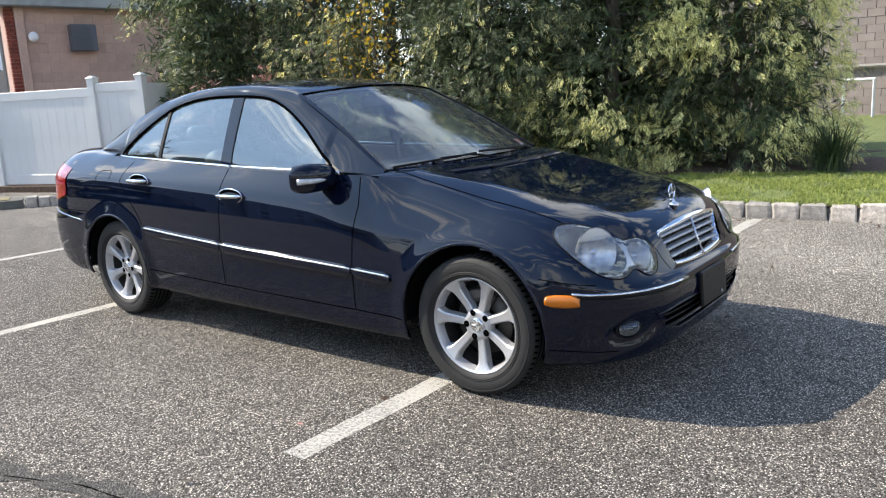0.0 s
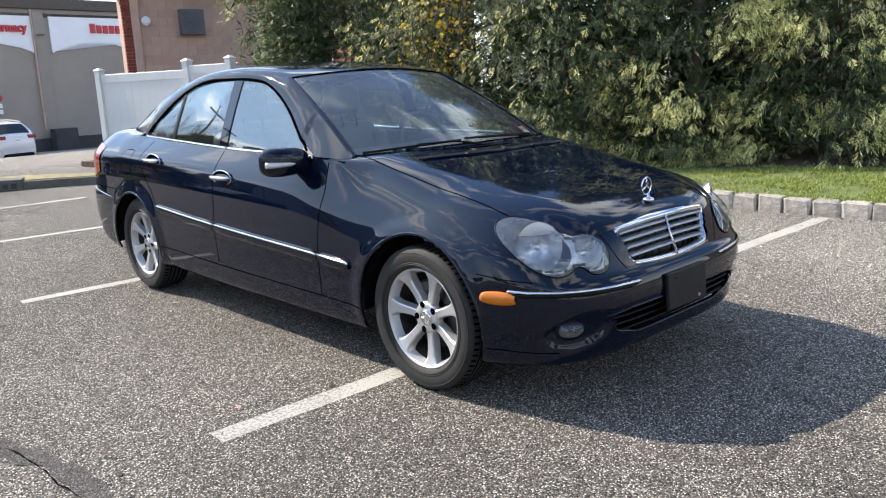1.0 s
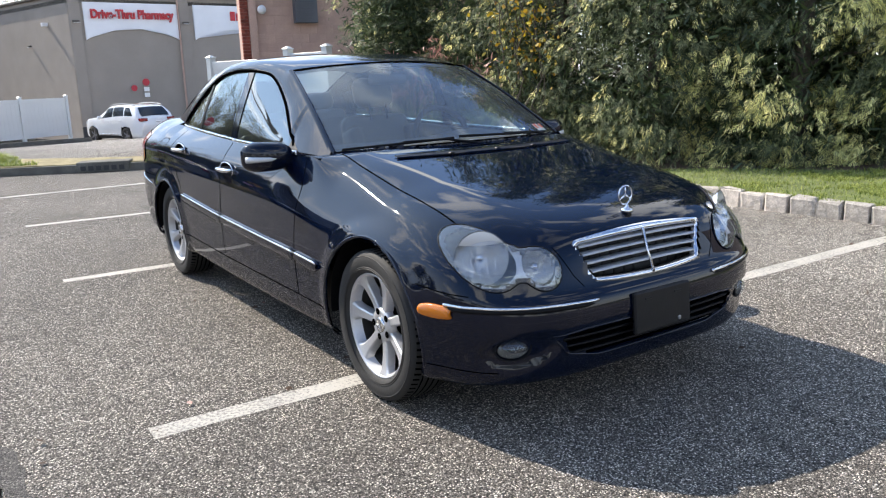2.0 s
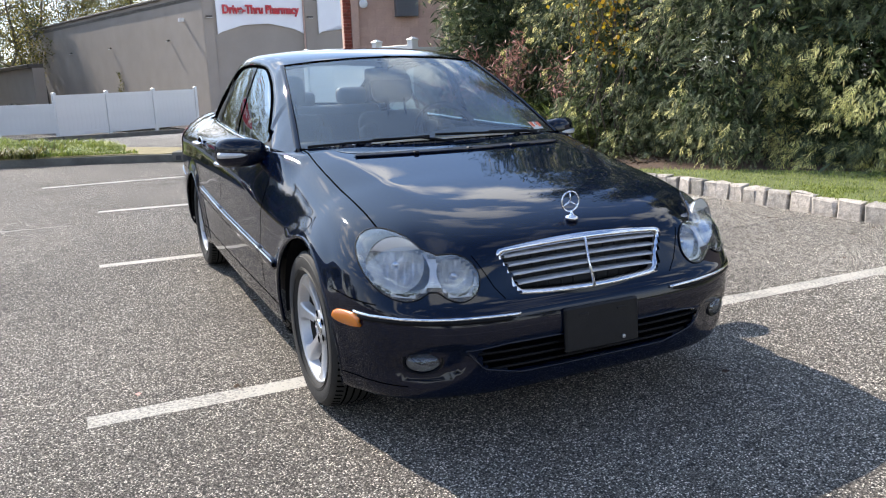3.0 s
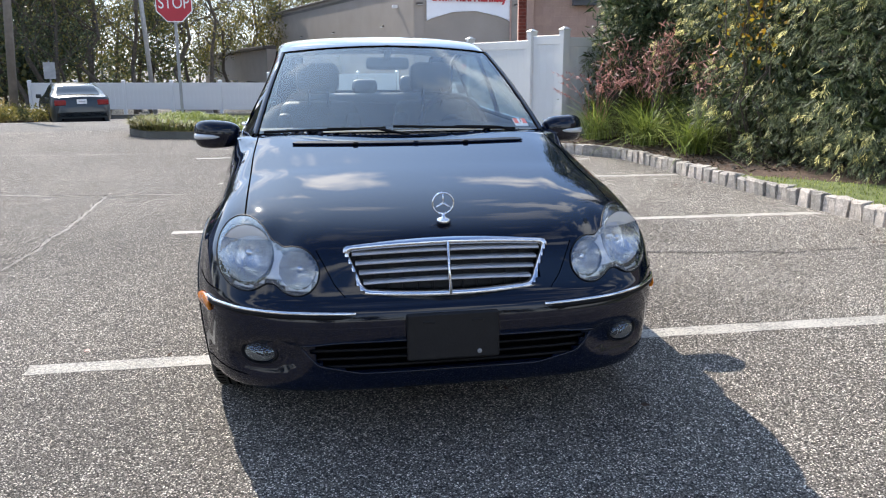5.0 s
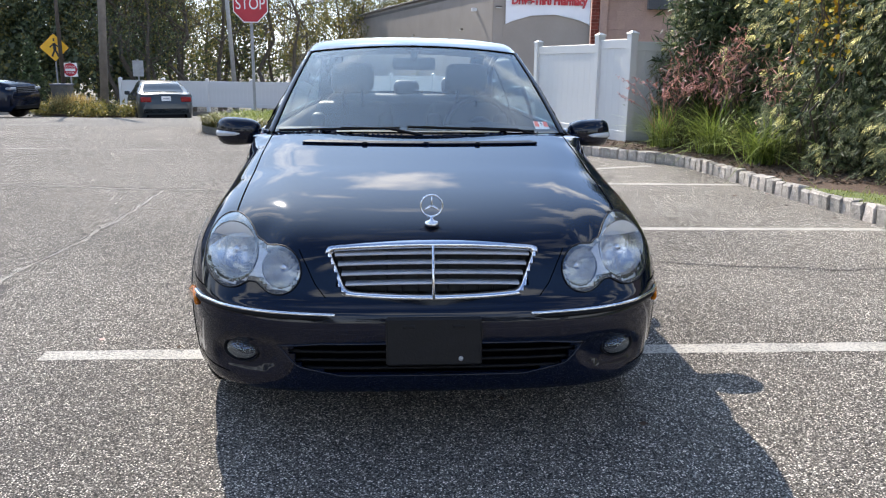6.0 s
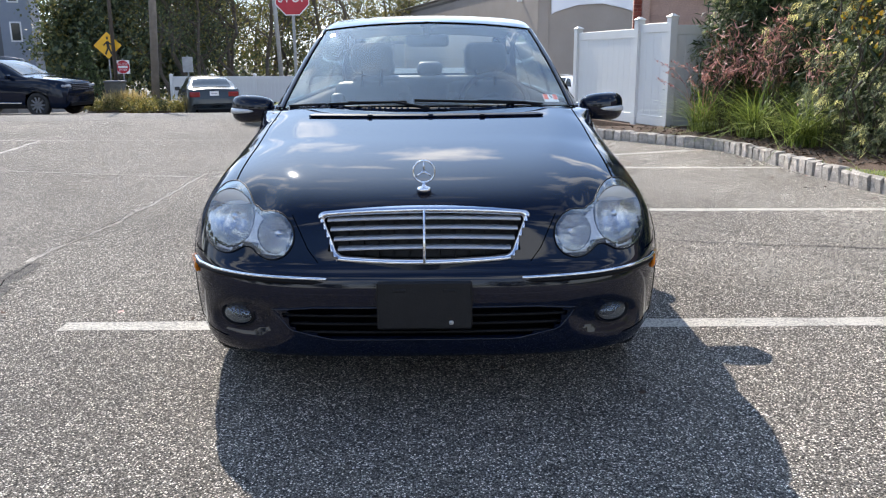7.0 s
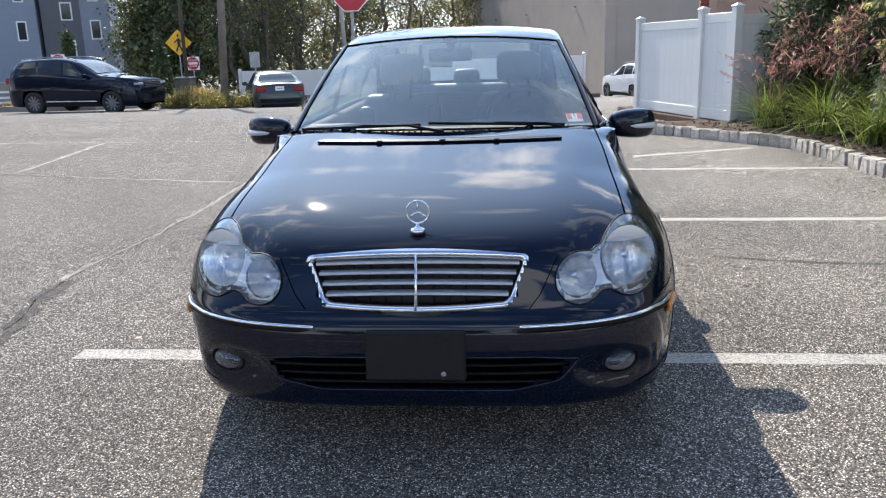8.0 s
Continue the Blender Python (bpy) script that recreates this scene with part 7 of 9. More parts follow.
def on_front(tree, x, z):
    hit = tree.ray_cast(Vector((x, -3, z)), Vector((0, 1, 0)))
    return (hit[0], hit[1]) if hit[0] is not None else (Vector((x, -0.3, z)), Vector((0, -1, 0)))


def line_on(bm, hits, w, lift):
    """A flat strip along surface hits (place, normal)."""
    rows = []
    for i, (p, n) in enumerate(hits):
        d = (hits[min(i + 1, len(hits) - 1)][0] - hits[max(i - 1, 0)][0]).normalized()
        if n.dot(p - Vector((0, p.y, 0.5))) < 0 and n.y * p.y > 0:
            n = -n
        s = n.cross(d).normalized() * w / 2
        rows.append((bm.verts.new(p + n * lift - s), bm.verts.new(p + n * lift + s)))
    for a, b in zip(rows, rows[1:]):
        bm.faces.new((a[0], a[1], b[1], b[0]))


def lerp_path(pts, n):
    """n + 1 even steps along a plan polyline, smoothed by short chords."""
    out = []
    seg = [math.hypot(b[0] - a[0], b[1] - a[1]) for a, b in zip(pts, pts[1:])]
    total = sum(seg)
    for k in range(n + 1):
        s = total * k / n
        i = 0
        while i < len(seg) - 1 and s > seg[i]:
            s -= seg[i]
            i += 1
        t = min(1, s / seg[i])
        out.append((pts[i][0] + (pts[i + 1][0] - pts[i][0]) * t, pts[i][1] + (pts[i + 1][1] - pts[i][1]) * t))
    return out


def build_shut_lines(car, tree):
    def gap(hits, w):
        bm = bmesh.new()
        line_on(bm, hits, w, 0.0008)
        part("shut_line", bm, M["gap"], car)

    for s in (-1, 1):
        runs = [
            lerp_path([(0.650, 0.925), (0.635, 0.80), (0.652, 0.62), (0.66, 0.31)], 40),
            lerp_path([(1.632, 0.945), (1.632, 0.335)], 30),
            lerp_path([(2.60, 0.975), (2.60, 0.86), (2.545, 0.80), (2.42, 0.665), (2.36, 0.58)], 40),
            lerp_path([(0.36, 0.296), (0.66, 0.306), (1.63, 0.322), (2.36, 0.340)], 60),
            lerp_path([(2.99, 0.66), (3.30, 0.66), (3.50, 0.67)], 24),
        ]
        for run in runs:
            gap([on_side(tree, s, y, z) for y, z in run], 0.005)
        flap = [(2.80 + 0.075 * math.copysign(abs(math.cos(a)) ** 0.45, math.cos(a)), 0.845 + 0.075 * math.copysign(abs(math.sin(a)) ** 0.45, math.sin(a))) for a in [2 * math.pi * k / 48 for k in range(49)]]
        if s < 0:
            gap([on_side(tree, s, y, z) for y, z in flap], 0.004)
        # crease low on the bumper, its shade drawn as a dark strip
        gap([on_side(tree, s, y, z) for y, z in lerp_path([(-0.37, 0.262), (-0.50, 0.258), (-0.60, 0.252)], 20)], 0.004)
        # bumper joint behind the lamp
        gap([on_side(tree, s, y, z) for y, z in lerp_path([(-0.335, 0.552), (-0.45, 0.538), (-0.54, 0.530)], 20)], 0.004)
    # bonnet edge, back to the screen and down beside the grille
    for s in (-1, 1):
        hits = []
        for k in range(61):
            y = -0.375 + 0.93 * k / 60
            hit = tree.ray_cast(Vector((s * (SHUT_X - 0.012 * ease((y - 0.2) / 0.4)), y, 2)), Vector((0, 0, -1)))
            if hit[0] is not None:
                hits.append((hit[0], hit[1]))
        gap(hits, 0.006)
        gap([on_front(tree, s * x, z) for x, z in lerp_path([(0.432, 0.668), (0.408, 0.625), (0.378, 0.565), (0.345, 0.525)], 30)], 0.003)
    # air slot across the rear of the bonnet
    bm = bmesh.new()
    n = 40
    rows = []
    for k in range(n + 1):
        x = -0.505 + 1.01 * k / n
        y = 0.268 + 0.045 * (x / 0.5) ** 2
        zz = lambda yy: hood_z(x, yy) + 0.0055
        hw = 0.021 * min(1, (0.508 - abs(x)) / 0.02) + 0.001
        rows.append((bm.verts.new((x, y - hw, zz(y - hw))), bm.verts.new((x, y + hw, zz(y + hw)))))
    for a, b in zip(rows, rows[1:]):
        bm.faces.new((a[0], b[0], b[1], a[1]))
    slot = part("air_slot", bm, M["trim_black"], car, "black plastic slot")
    bm = bmesh.new()
    top = [r[1] for r in rows]
    edge = [(-0.505 + 1.01 * k / n) for k in range(n + 1)]
    pts = []
    for x in edge:
        y = 0.268 + 0.045 * (x / 0.5) ** 2 - 0.019
        pts.append(Vector((x, y, hood_z(x, y) + 0.005)))
    tube(bm, pts, 0.004, 6)
    part("slot_lip", bm, M["paint"], slot)
    for x in (-0.24, 0.02, 0.24):
        bm = bmesh.new()
        y = 0.262
        z = hood_z(x, y)
        box(bm, x - 0.012, x + 0.012, y - 0.012, y + 0.012, z, z + 0.012, 0.004)
        part("washer_jet", bm, M["trim_black"], slot)


def build_grille(car, tree):
    g = empty("grille", None)
    g.parent = car

    def place(x, z, out):
        y = -0.678 + (z - 0.52) * 0.31 + 0.10 * x * x * 1.9
        low = max(0.0, 1 - (z - 0.500) / 0.06) if out > 0 else 0.0
        return Vector((x, y - out - 0.014 * low, z + 0.013))

    # frame: a bright flat band round the opening, broad at the top
    bm = bmesh.new()
    ring = lerp_path([(x, z) for x, z in GRILLE_LOCAL] + [GRILLE_LOCAL[0]], 160)[:-1]
    inner = []
    for x, z in ring:
        inner.append((x * (1 - 0.058), 0.593 + (z - 0.593) * (1 - (0.22 if z > 0.6 else 0.17))))
    n = len(ring)
    a = [bm.verts.new(place(x * 1.012, 0.593 + (z - 0.593) * 1.03, -0.030)) for x, z in ring]
    b = [bm.verts.new(place(x * 0.994, 0.593 + (z - 0.593) * 0.97, 0.012)) for x, z in ring]
    c = [bm.verts.new(place(x, z, 0.006)) for x, z in inner]
    d = [bm.verts.new(place(x, z, -0.030)) for x, z in inner]
    for p, q in ((a, b), (b, c), (c, d)):
        for k in range(n):
            bm.faces.new((p[k], p[(k + 1) % n], q[(k + 1) % n], q[k]))
    bmesh.ops.recalc_face_normals(bm, faces=bm.faces)
    part("grille_frame", bm, M["chrome"], g, "bright chrome frame", True)
    for z, w in ((0.638, 0.316), (0.608, 0.306), (0.577, 0.295), (0.546, 0.282)):
        bm = bmesh.new()
        rows = []
        for i in range(33):
            x = -w + 2 * w * i / 32
            zz = z + 0.010 * (1 - (x / 0.33) ** 2)
            rows.append([bm.verts.new(place(x, zz + dz, o)) for dz, o in ((0.0055, -0.024), (0.005, -0.002), (0.0025, 0.004), (-0.003, 0.006), (-0.0052, -0.001), (-0.004, -0.02))])
        for p, q in zip(rows, rows[1:]):
            for k in range(5):
                bm.faces.new((p[k], q[k], q[k + 1], p[k + 1]))
        bmesh.ops.recalc_face_normals(bm, faces=bm.faces)
        part("grille_bar", bm, M["satin"], g, "satin silver bar", True)
    bm = bmesh.new()
    tube(bm, [place(0, 0.512, 0.010), place(0, 0.59, 0.010), place(0, 0.672, 0.010)], 0.0048, 8)
    part("centre_bar", bm, M["chrome"], g, smooth=True)
    bm = bmesh.new()
    rows = [[place(-0.345 + 0.69 * i / 24, 0.50 + 0.19 * k / 8, -0.05) for i in range(25)] for k in range(9)]
    grid_faces(bm, rows)
    part("grille_backing", bm, M["carrier"], g)
    for x in [-0.30 + 0.05 * k for k in range(13)]:
        if abs(x) > 0.02:
            bm = bmesh.new()
            tube(bm, [place(x, 0.52, -0.030), place(x, 0.66, -0.030)], 0.004, 5)
            part("grille_rib", bm, M["trim_black"], g)
    # lower intake
    it = empty("lower_intake", None)
    it.parent = car
    bm = bmesh.new()
    rows = []
    for k in range(7):
        z = 0.255 + 0.145 * k / 6
        rows.append([on_front(tree, -0.52 + 1.04 * i / 30, z)[0] + Vector((0, 0.05, 0)) for i in range(31)])
    grid_faces(bm, rows)
    part("intake_backing", bm, M["gap"], it)
    for z in (0.292, 0.322, 0.352):
        bm = bmesh.new()
        w = 0.42 + (z - 0.29) * 0.9
        pts = [on_front(tree, -w + 2 * w * i / 30, z)[0] + Vector((0, 0.018, 0)) for i in range(31)]
        tube(bm, pts, 0.007, 6, squash=(1.6, 0.8))
        part("intake_slat", bm, M["trim_black"], it, smooth=True)
    bm = bmesh.new()
    loop = lerp_path(INTAKE + [INTAKE[0]], 120)
    tube(bm, [on_front(tree, x, z)[0] + Vector((0, -0.001, 0)) for x, z in loop], 0.004, 6, False)
    part("intake_lip", bm, M["paint"], it, smooth=True)


def lathe(bm, prof, n, m=None, close=False):
    """Turn (radius, height) pairs round the z axis."""
    rings = []
    for r, h in prof:
        ring = []
        for k in range(n):
            p = Vector((r * math.cos(2 * math.pi * k / n), r * math.sin(2 * math.pi * k / n), h))
            ring.append(bm.verts.new(m @ p if m else p))
        rings.append(ring)
    for a, b in zip(rings, rings[1:]):
        for k in range(n):
            bm.faces.new((a[k], a[(k + 1) % n], b[(k + 1) % n], b[k]))
    if close:
        bm.faces.new(rings[-1])
        bm.faces.new(rings[0][::-1])
    return rings


def facing(p, d):
    """A pose at p whose z axis looks along d."""
    return Matrix.Translation(p) @ Vector(d).to_track_quat("Z", "Y").to_matrix().to_4x4()


def build_headlight(car, tree, s):
    hl = empty("headlight", None)
    hl.parent = car
    out = peanut(s)
    cx, cz = s * 0.577, 0.629
    rows = []
    for r in range(13):
        q = r / 12
        row = []
        for x, z in out + out[:1]:
            px, pz = cx + (x - cx) * q, cz + (z - cz) * q
            p, n = on_front(tree, px, pz)
            p = p + Vector((s * 0.004, -0.012, 0.003)) * (1 - q ** 4) + Vector((s * 0.002, -0.004, 0))
            row.append(p)
        rows.append(row)
    bm = bmesh.new()
    grid_faces(bm, rows)
    bmesh.ops.remove_doubles(bm, verts=bm.verts, dist=0.0004)
    bmesh.ops.recalc_face_normals(bm, faces=bm.faces)
    ob = part("lens", bm, M["lens"], hl, "clear plastic lens", True)
    ob.visible_shadow = False
    bm = bmesh.new()
    tube(bm, [p + Vector((0, 0.001, 0)) for p in rows[-1]], 0.0026, 6, False)
    part("lens_seal", bm, M["trim_black"], hl, "black rubber seal", True)
    # silver bezel behind the lens, pierced by two bowls
    bowls = ((s * 0.666, 0.647, 0.096), (s * 0.499, 0.606, 0.064))
    bm = bmesh.new()
    gr = {}
    st = 0.003
    wide = peanut(s, 0.004)
    for i in range(124):
        for k in range(90):
            x, z = s * (0.40 + i * st), 0.50 + k * st
            cxx, czz = s * (0.40 + (i + 0.5) * st), 0.50 + (k + 0.5) * st
            if inside(wide, cxx, czz) and all(math.hypot(cxx - bx, czz - bz) > br - 0.004 for bx, bz, br in bowls):
                q = []
                for di, dk in ((0, 0), (1, 0), (1, 1), (0, 1)):
                    key = (i + di, k + dk)
                    if key not in gr:
                        xx, zz = s * (0.40 + key[0] * st), 0.50 + key[1] * st
                        p, n = on_front(tree, xx, zz)
                        dd = min(abs(math.hypot(xx - bx, zz - bz) - br) for bx, bz, br in bowls)
                        p = p + Vector((-s * 0.006, 0.016 + 0.010 * min(1, dd / 0.03), 0))
                        gr[key] = bm.verts.new(p)
                    q.append(gr[key])
                bm.faces.new(q)
    bmesh.ops.recalc_face_normals(bm, faces=bm.faces)
    part("bezel", bm, M["lamp_house"], hl, "silver bezel", True)
    for bx, bz, br in bowls:
        p, n = on_front(tree, bx, bz)
        m = facing(p + Vector((0, 0.022, 0)), (s * 0.46, -1, 0.18))
        if br > 0.07:                                       # the low beam's cover, edged across the upper third
            bm = bmesh.new()
            ang = [math.radians(32 + 116 * k / 24) for k in range(25)]
            arc = [m @ Vector((br * 0.97 * math.cos(a), br * 0.97 * math.sin(a), -0.010)) for a in ang]
            low = [m @ Vector((br * 0.97 * math.cos(a), br * (0.50 + 0.04 * math.cos(2 * a)), -0.016)) for a in ang]
            grid_faces(bm, [arc, [q.lerp(r, 0.5) + Vector((0, -0.004, 0)) for q, r in zip(arc, low)], low])
            part("beam_cover", bm, M["lamp_house"], hl, smooth=True)
        bm = bmesh.new()
        lathe(bm, [(br * 1.01, -0.008), (br * 0.97, -0.016), (br * 0.82, -0.045), (br * 0.55, -0.070), (br * 0.26, -0.082), (0.001, -0.084)], 40, m)
        b = part("reflector", bm, M["lamp_bowl"], hl, "polished reflector bowl", True)
        bm = bmesh.new()
        lathe(bm, [(0.001, -0.022), (0.012, -0.024), (0.015, -0.035), (0.012, -0.06), (0.010, -0.082)], 16, m)
        part("bulb_shield", bm, M["chrome"], b, smooth=True)
        for k in range(5):                                  # flutes of the bowl
            bm = bmesh.new()
            xx = (-0.6 + 0.3 * k) * br
            h = math.sqrt(max(0, (0.8 * br) ** 2 - xx * xx))
            tube(bm, [m @ Vector((xx, -h, -0.045)), m @ Vector((xx, 0, -0.066 + 0.02 * abs(xx) / br)), m @ Vector((xx, h, -0.045))], 0.0022, 5)
            part("reflector_flute", bm, M["lamp_bowl"], b)


def build_front_details(car, tree):
    for s in (-1, 1):
        # fog lamp in its oval recess
        fx, fz = 0.628, 0.338
        p, n = on_front(tree, s * fx, fz)
        f = empty("fog_lamp", None)
        f.parent = car
        d = (s * 0.45, -1, 0.03)
        bm = bmesh.new()
        lathe(bm, [(1.16, -0.006), (1.12, 0.003), (1.05, 0.003), (1.0, -0.006)], 32, facing(p, d) @ Matrix.Diagonal((0.060, 0.038, 1, 1)))
        part("surround", bm, M["trim_black"], f, "black plastic surround", True)
        bm = bmesh.new()
        lathe(bm, [(1.0, -0.004), (0.86, 0.010), (0.6, 0.019), (0.3, 0.024), (0.01, 0.025)], 32, facing(p, d) @ Matrix.Diagonal((0.056, 0.034, 1, 1)))
        part("lens", bm, M["fog_lens"], f, "clear lens", True)
        bm = bmesh.new()
        lathe(bm, [(1.0, -0.003), (0.75, -0.012), (0.3, -0.020), (0.01, -0.022)], 32, facing(p + Vector((0, 0.0, 0)), d) @ Matrix.Diagonal((0.055, 0.033, 0.2, 1)))
        part("reflector", bm, M["disc"], f, smooth=True)
        # bumper strip with bright edge
        bm = bmesh.new()
        path = lerp_path([(0.312, 0.480), (0.55, 0.486), (0.70, 0.492)], 24)
        pts = [on_front(tree, s * x, z)[0] for x, z in path]
        more = [on_side(tree, s, y, z)[0] for y, z in lerp_path([(-0.53, 0.494), (-0.46, 0.498)], 10)]
        pts = [p for p in pts if p.y < more[0].y - 0.01] + more
        tube(bm, [p + Vector((s * 0.002, -0.004, 0)) for p in pts], 0.0062, 6)
        part("bumper_strip", bm, M["chrome"], car, "bright chrome edge strip", True)
        bm = bmesh.new()
        tube(bm, [p + Vector((s * 0.001, -0.001, -0.012)) for p in pts], [0.002 + 0.007 * ease(min(k, len(pts) - 1 - k) / 4) for k in range(len(pts))], 6)
        part("bumper_rubbing_strip", bm, M["trim_black"], car, "black rubbing strip", True)
        # amber side marker at the bumper's corner
        bm = bmesh.new()
        rows = []
        for k in range(15):
            y = -0.492 + 0.130 * k / 14
            e = math.sin(math.pi * min(1, max(0, 0.06 + 0.88 * k / 14))) ** 0.25
            c, n = on_side(tree, s, y, 0.475)
            rows.append([on_side(tree, s, y, 0.468 + 0.027 * e * u)[0] + Vector((s * (0.010 * (1 - abs(u) ** 3) + 0.003), -0.004, 0)) for u in (-1, -0.8, -0.4, 0, 0.4, 0.8, 1)])
        grid_faces(bm, rows)
        bmesh.ops.recalc_face_normals(bm, faces=bm.faces)
        ob = part("side_marker", bm, M["amber"], car, "amber side marker", True)
        md = ob.modifiers.new("thickness", "SOLIDIFY"); md.thickness, md.offset = 0.012, -1
    # number plate carrier, no plate on it
    bm = bmesh.new()
    box(bm, -0.153, 0.153, -0.010, 0.010, -0.078, 0.078, 0.006)
    for x in (-0.08, 0.08):
        box(bm, x - 0.02, x + 0.02, -0.012, -0.008, 0.045, 0.055, 0.002)
    ob = part("plate_carrier", bm, M["carrier"], car, "empty black number plate carrier")
    ob.matrix_local = pose(0, -0.742, 0.396, -4, 0, 0)
    bm = bmesh.new()
    lathe(bm, [(0.008, 0), (0.007, 0.004), (0.001, 0.005)], 12, facing((0.0, 0, 0), (0, -1, 0)))
    sc = part("screw", bm, M["galv"], ob)
    sc.location = (0.085, -0.010, -0.055)
    # bonnet ornament: a ring with three arms on a round foot
    o = empty("bonnet_ornament", None)
    o.parent = car
    base = Vector((0, -0.560, 0.744))
    bm = bmesh.new()
    lathe(bm, [(0.024, -0.009), (0.024, 0.002), (0.020, 0.006), (0.009, 0.009), (0.006, 0.013), (0.004, 0.022)], 24, Matrix.Translation(base), True)
    part("foot", bm, M["chrome"], o, smooth=True)
    c = base + Vector((0, 0.010, 0.056))
    bm = bmesh.new()
    tube(bm, [c + Vector((0.036 * math.sin(2 * math.pi * k / 40), 0, 0.036 * math.cos(2 * math.pi * k / 40))) for k in range(41)], 0.0028, 8, False)
    part("ring", bm, M["chrome"], o, smooth=True)
    bm = bmesh.new()
    for k in range(3):
        a = 2 * math.pi * k / 3
        tube(bm, [c, c + Vector((0.035 * math.sin(a), 0, 0.035 * math.cos(a)))], [0.0046, 0.0014], 6)
    part("arms", bm, M["chrome"], o, smooth=True)


def build_side_details(car, tree):
    for s in (-1, 1):
        # rubbing strip with a bright top edge, broken at the door gaps
        zs = knots([(0.42, 0.478), (0.66, 0.492), (1.63, 0.535), (2.36, 0.578)])
        for y0, y1 in ((0.425, 0.650), (0.662, 1.626), (1.638, 2.36)):
            bm, b2 = bmesh.new(), bmesh.new()
            n = max(8, int((y1 - y0) / 0.03))
            rows, edge = [], []
            for k in range(n + 1):
                y = y0 + (y1 - y0) * k / n
                z = zs(y)
                e = min(1, min(k, n - k) / 1.5 + 0.35)
                row = []
                for dz, o in ((0.030, 0.0), (0.026, 0.009), (0.0, 0.012), (-0.026, 0.009), (-0.030, 0.0)):
                    row.append(on_side(tree, s, y, z + dz * e)[0] + Vector((s * o, 0, 0)))
                rows.append(row)
                edge.append(on_side(tree, s, y, z + 0.016)[0] + Vector((s * 0.011, 0, 0)))
            grid_faces(bm, rows)
            bmesh.ops.recalc_face_normals(bm, faces=bm.faces)
            st = part("rubbing_strip", bm, M["paint"], car, "black side rubbing strip", True)
            tube(b2, edge, 0.0060, 6, squash=(0.6, 1))
            part("bright_edge", b2, M["chrome"], st, "chrome edge", True)
        # door handles: chrome bow over a dished cup
        for y, z in ((1.535, 0.812), (2.40, 0.868)):
            p, n = on_side(tree, s, y, z)
            h = empty("door_handle", None)
            h.parent = car
            bm = bmesh.new()
            m = facing(p, (s, 0, 0.15)) @ Matrix.Diagonal((1, 1, 1, 1))
            mm = Matrix.Translation(p) @ Matrix(((0, 0, s, 0), (1, 0, 0, 0), (0, 1, 0, 0), (0, 0, 0, 1)))
            lathe(bm, [(1.0, 0.002), (0.85, -0.002), (0.4, -0.008), (0.01, -0.009)], 28, mm @ Matrix.Diagonal((0.095, 0.036, 1, 1)))
            part("cup", bm, M["gap"], h, smooth=True)
            bm = bmesh.new()
            pts = [mm @ Vector((-0.098 + 0.196 * k / 16, 0.004, 0.008 + 0.030 * math.sin(math.pi * k / 16) ** 0.6)) for k in range(17)]
            tube(bm, pts, [0.010 + 0.006 * math.sin(math.pi * k / 16) for k in range(17)], 8, squash=(1.25, 0.7))
            part("grip", bm, M["chrome"], h, "bright chrome grip", True)
            bm = bmesh.new()
            pts = [mm @ Vector((-0.094 + 0.188 * k / 16, 0.001, 0.014 + 0.031 * math.sin(math.pi * k / 16) ** 0.6)) for k in range(17)]
            tube(bm, pts, 0.009, 6)
            part("grip_trim", bm, M["chrome"], h, "chrome inlay", True)
            bm = bmesh.new()
            loop = [mm @ Vector((0.098 * math.cos(a), 0.039 * math.sin(a), 0.003)) for a in [2 * math.pi * k / 32 for k in range(33)]]
            tube(bm, loop, 0.0035, 5, False)
            part("cup_rim", bm, M["chrome"], h, smooth=True)
        # outside mirror
        mi = empty("door_mirror", None)
        mi.parent = car
        bm = bmesh.new()
        bmesh.ops.create_uvsphere(bm, u_segments=28, v_segments=18, radius=1.0)
        for v in bm.verts:
            x, y, z = v.co
            k = 1 / max(1e-6, (abs(x) ** 3.2 + abs(y) ** 2.4 + abs(z) ** 2.8) ** (1 / 2.8))
            x, y, z = x * k, y * k, z * k
            tz = 0.067 * (1 + 0.10 * x)
            v.co = Vector((s * (0.872 + 0.113 * x), 0.850 + 0.062 * y + 0.018 * x + 0.03 * max(0, x) ** 2, 0.930 + tz * z))
            if v.co.y > 0.890:
                v.co.y = 0.890 + (v.co.y - 0.890) * 0.25
        part("mirror_shell", bm, M["paint"], mi, "black mirror shell", True)
        bm = bmesh.new()
        tube(bm, [(s * 0.725, 0.82, 0.90), (s * 0.77, 0.835, 0.905), (s * 0.83, 0.85, 0.92)], [0.045, 0.035, 0.045], 12, squash=(1.2, 0.75))
        part("mirror_foot", bm, M["paint"], mi, smooth=True)
        bm = bmesh.new()
        pts = [Vector((s * (0.832 + 0.142 * k / 14), 0.788 + 0.004 + 0.055 * (k / 14) ** 3.2 + 0.006 * k / 14, 0.923 - 0.002 * k / 14)) for k in range(15)]
        tube(bm, pts, [0.010 + 0.005 * k / 14 for k in range(15)], 8, squash=(0.7, 1))
        part("indicator", bm, M["lamp_house"], mi, "clear silver indicator strip", True)
        bm = bmesh.new()
        box(bm, min(s * 0.785, s * 0.955), max(s * 0.785, s * 0.955), 0.903, 0.909, 0.880, 0.975, 0.002)
        part("mirror_glass", bm, M["mirror"], mi, "mirror glass")
        # tail lamp wrapped round the corner
        bm = bmesh.new()
        rows = []
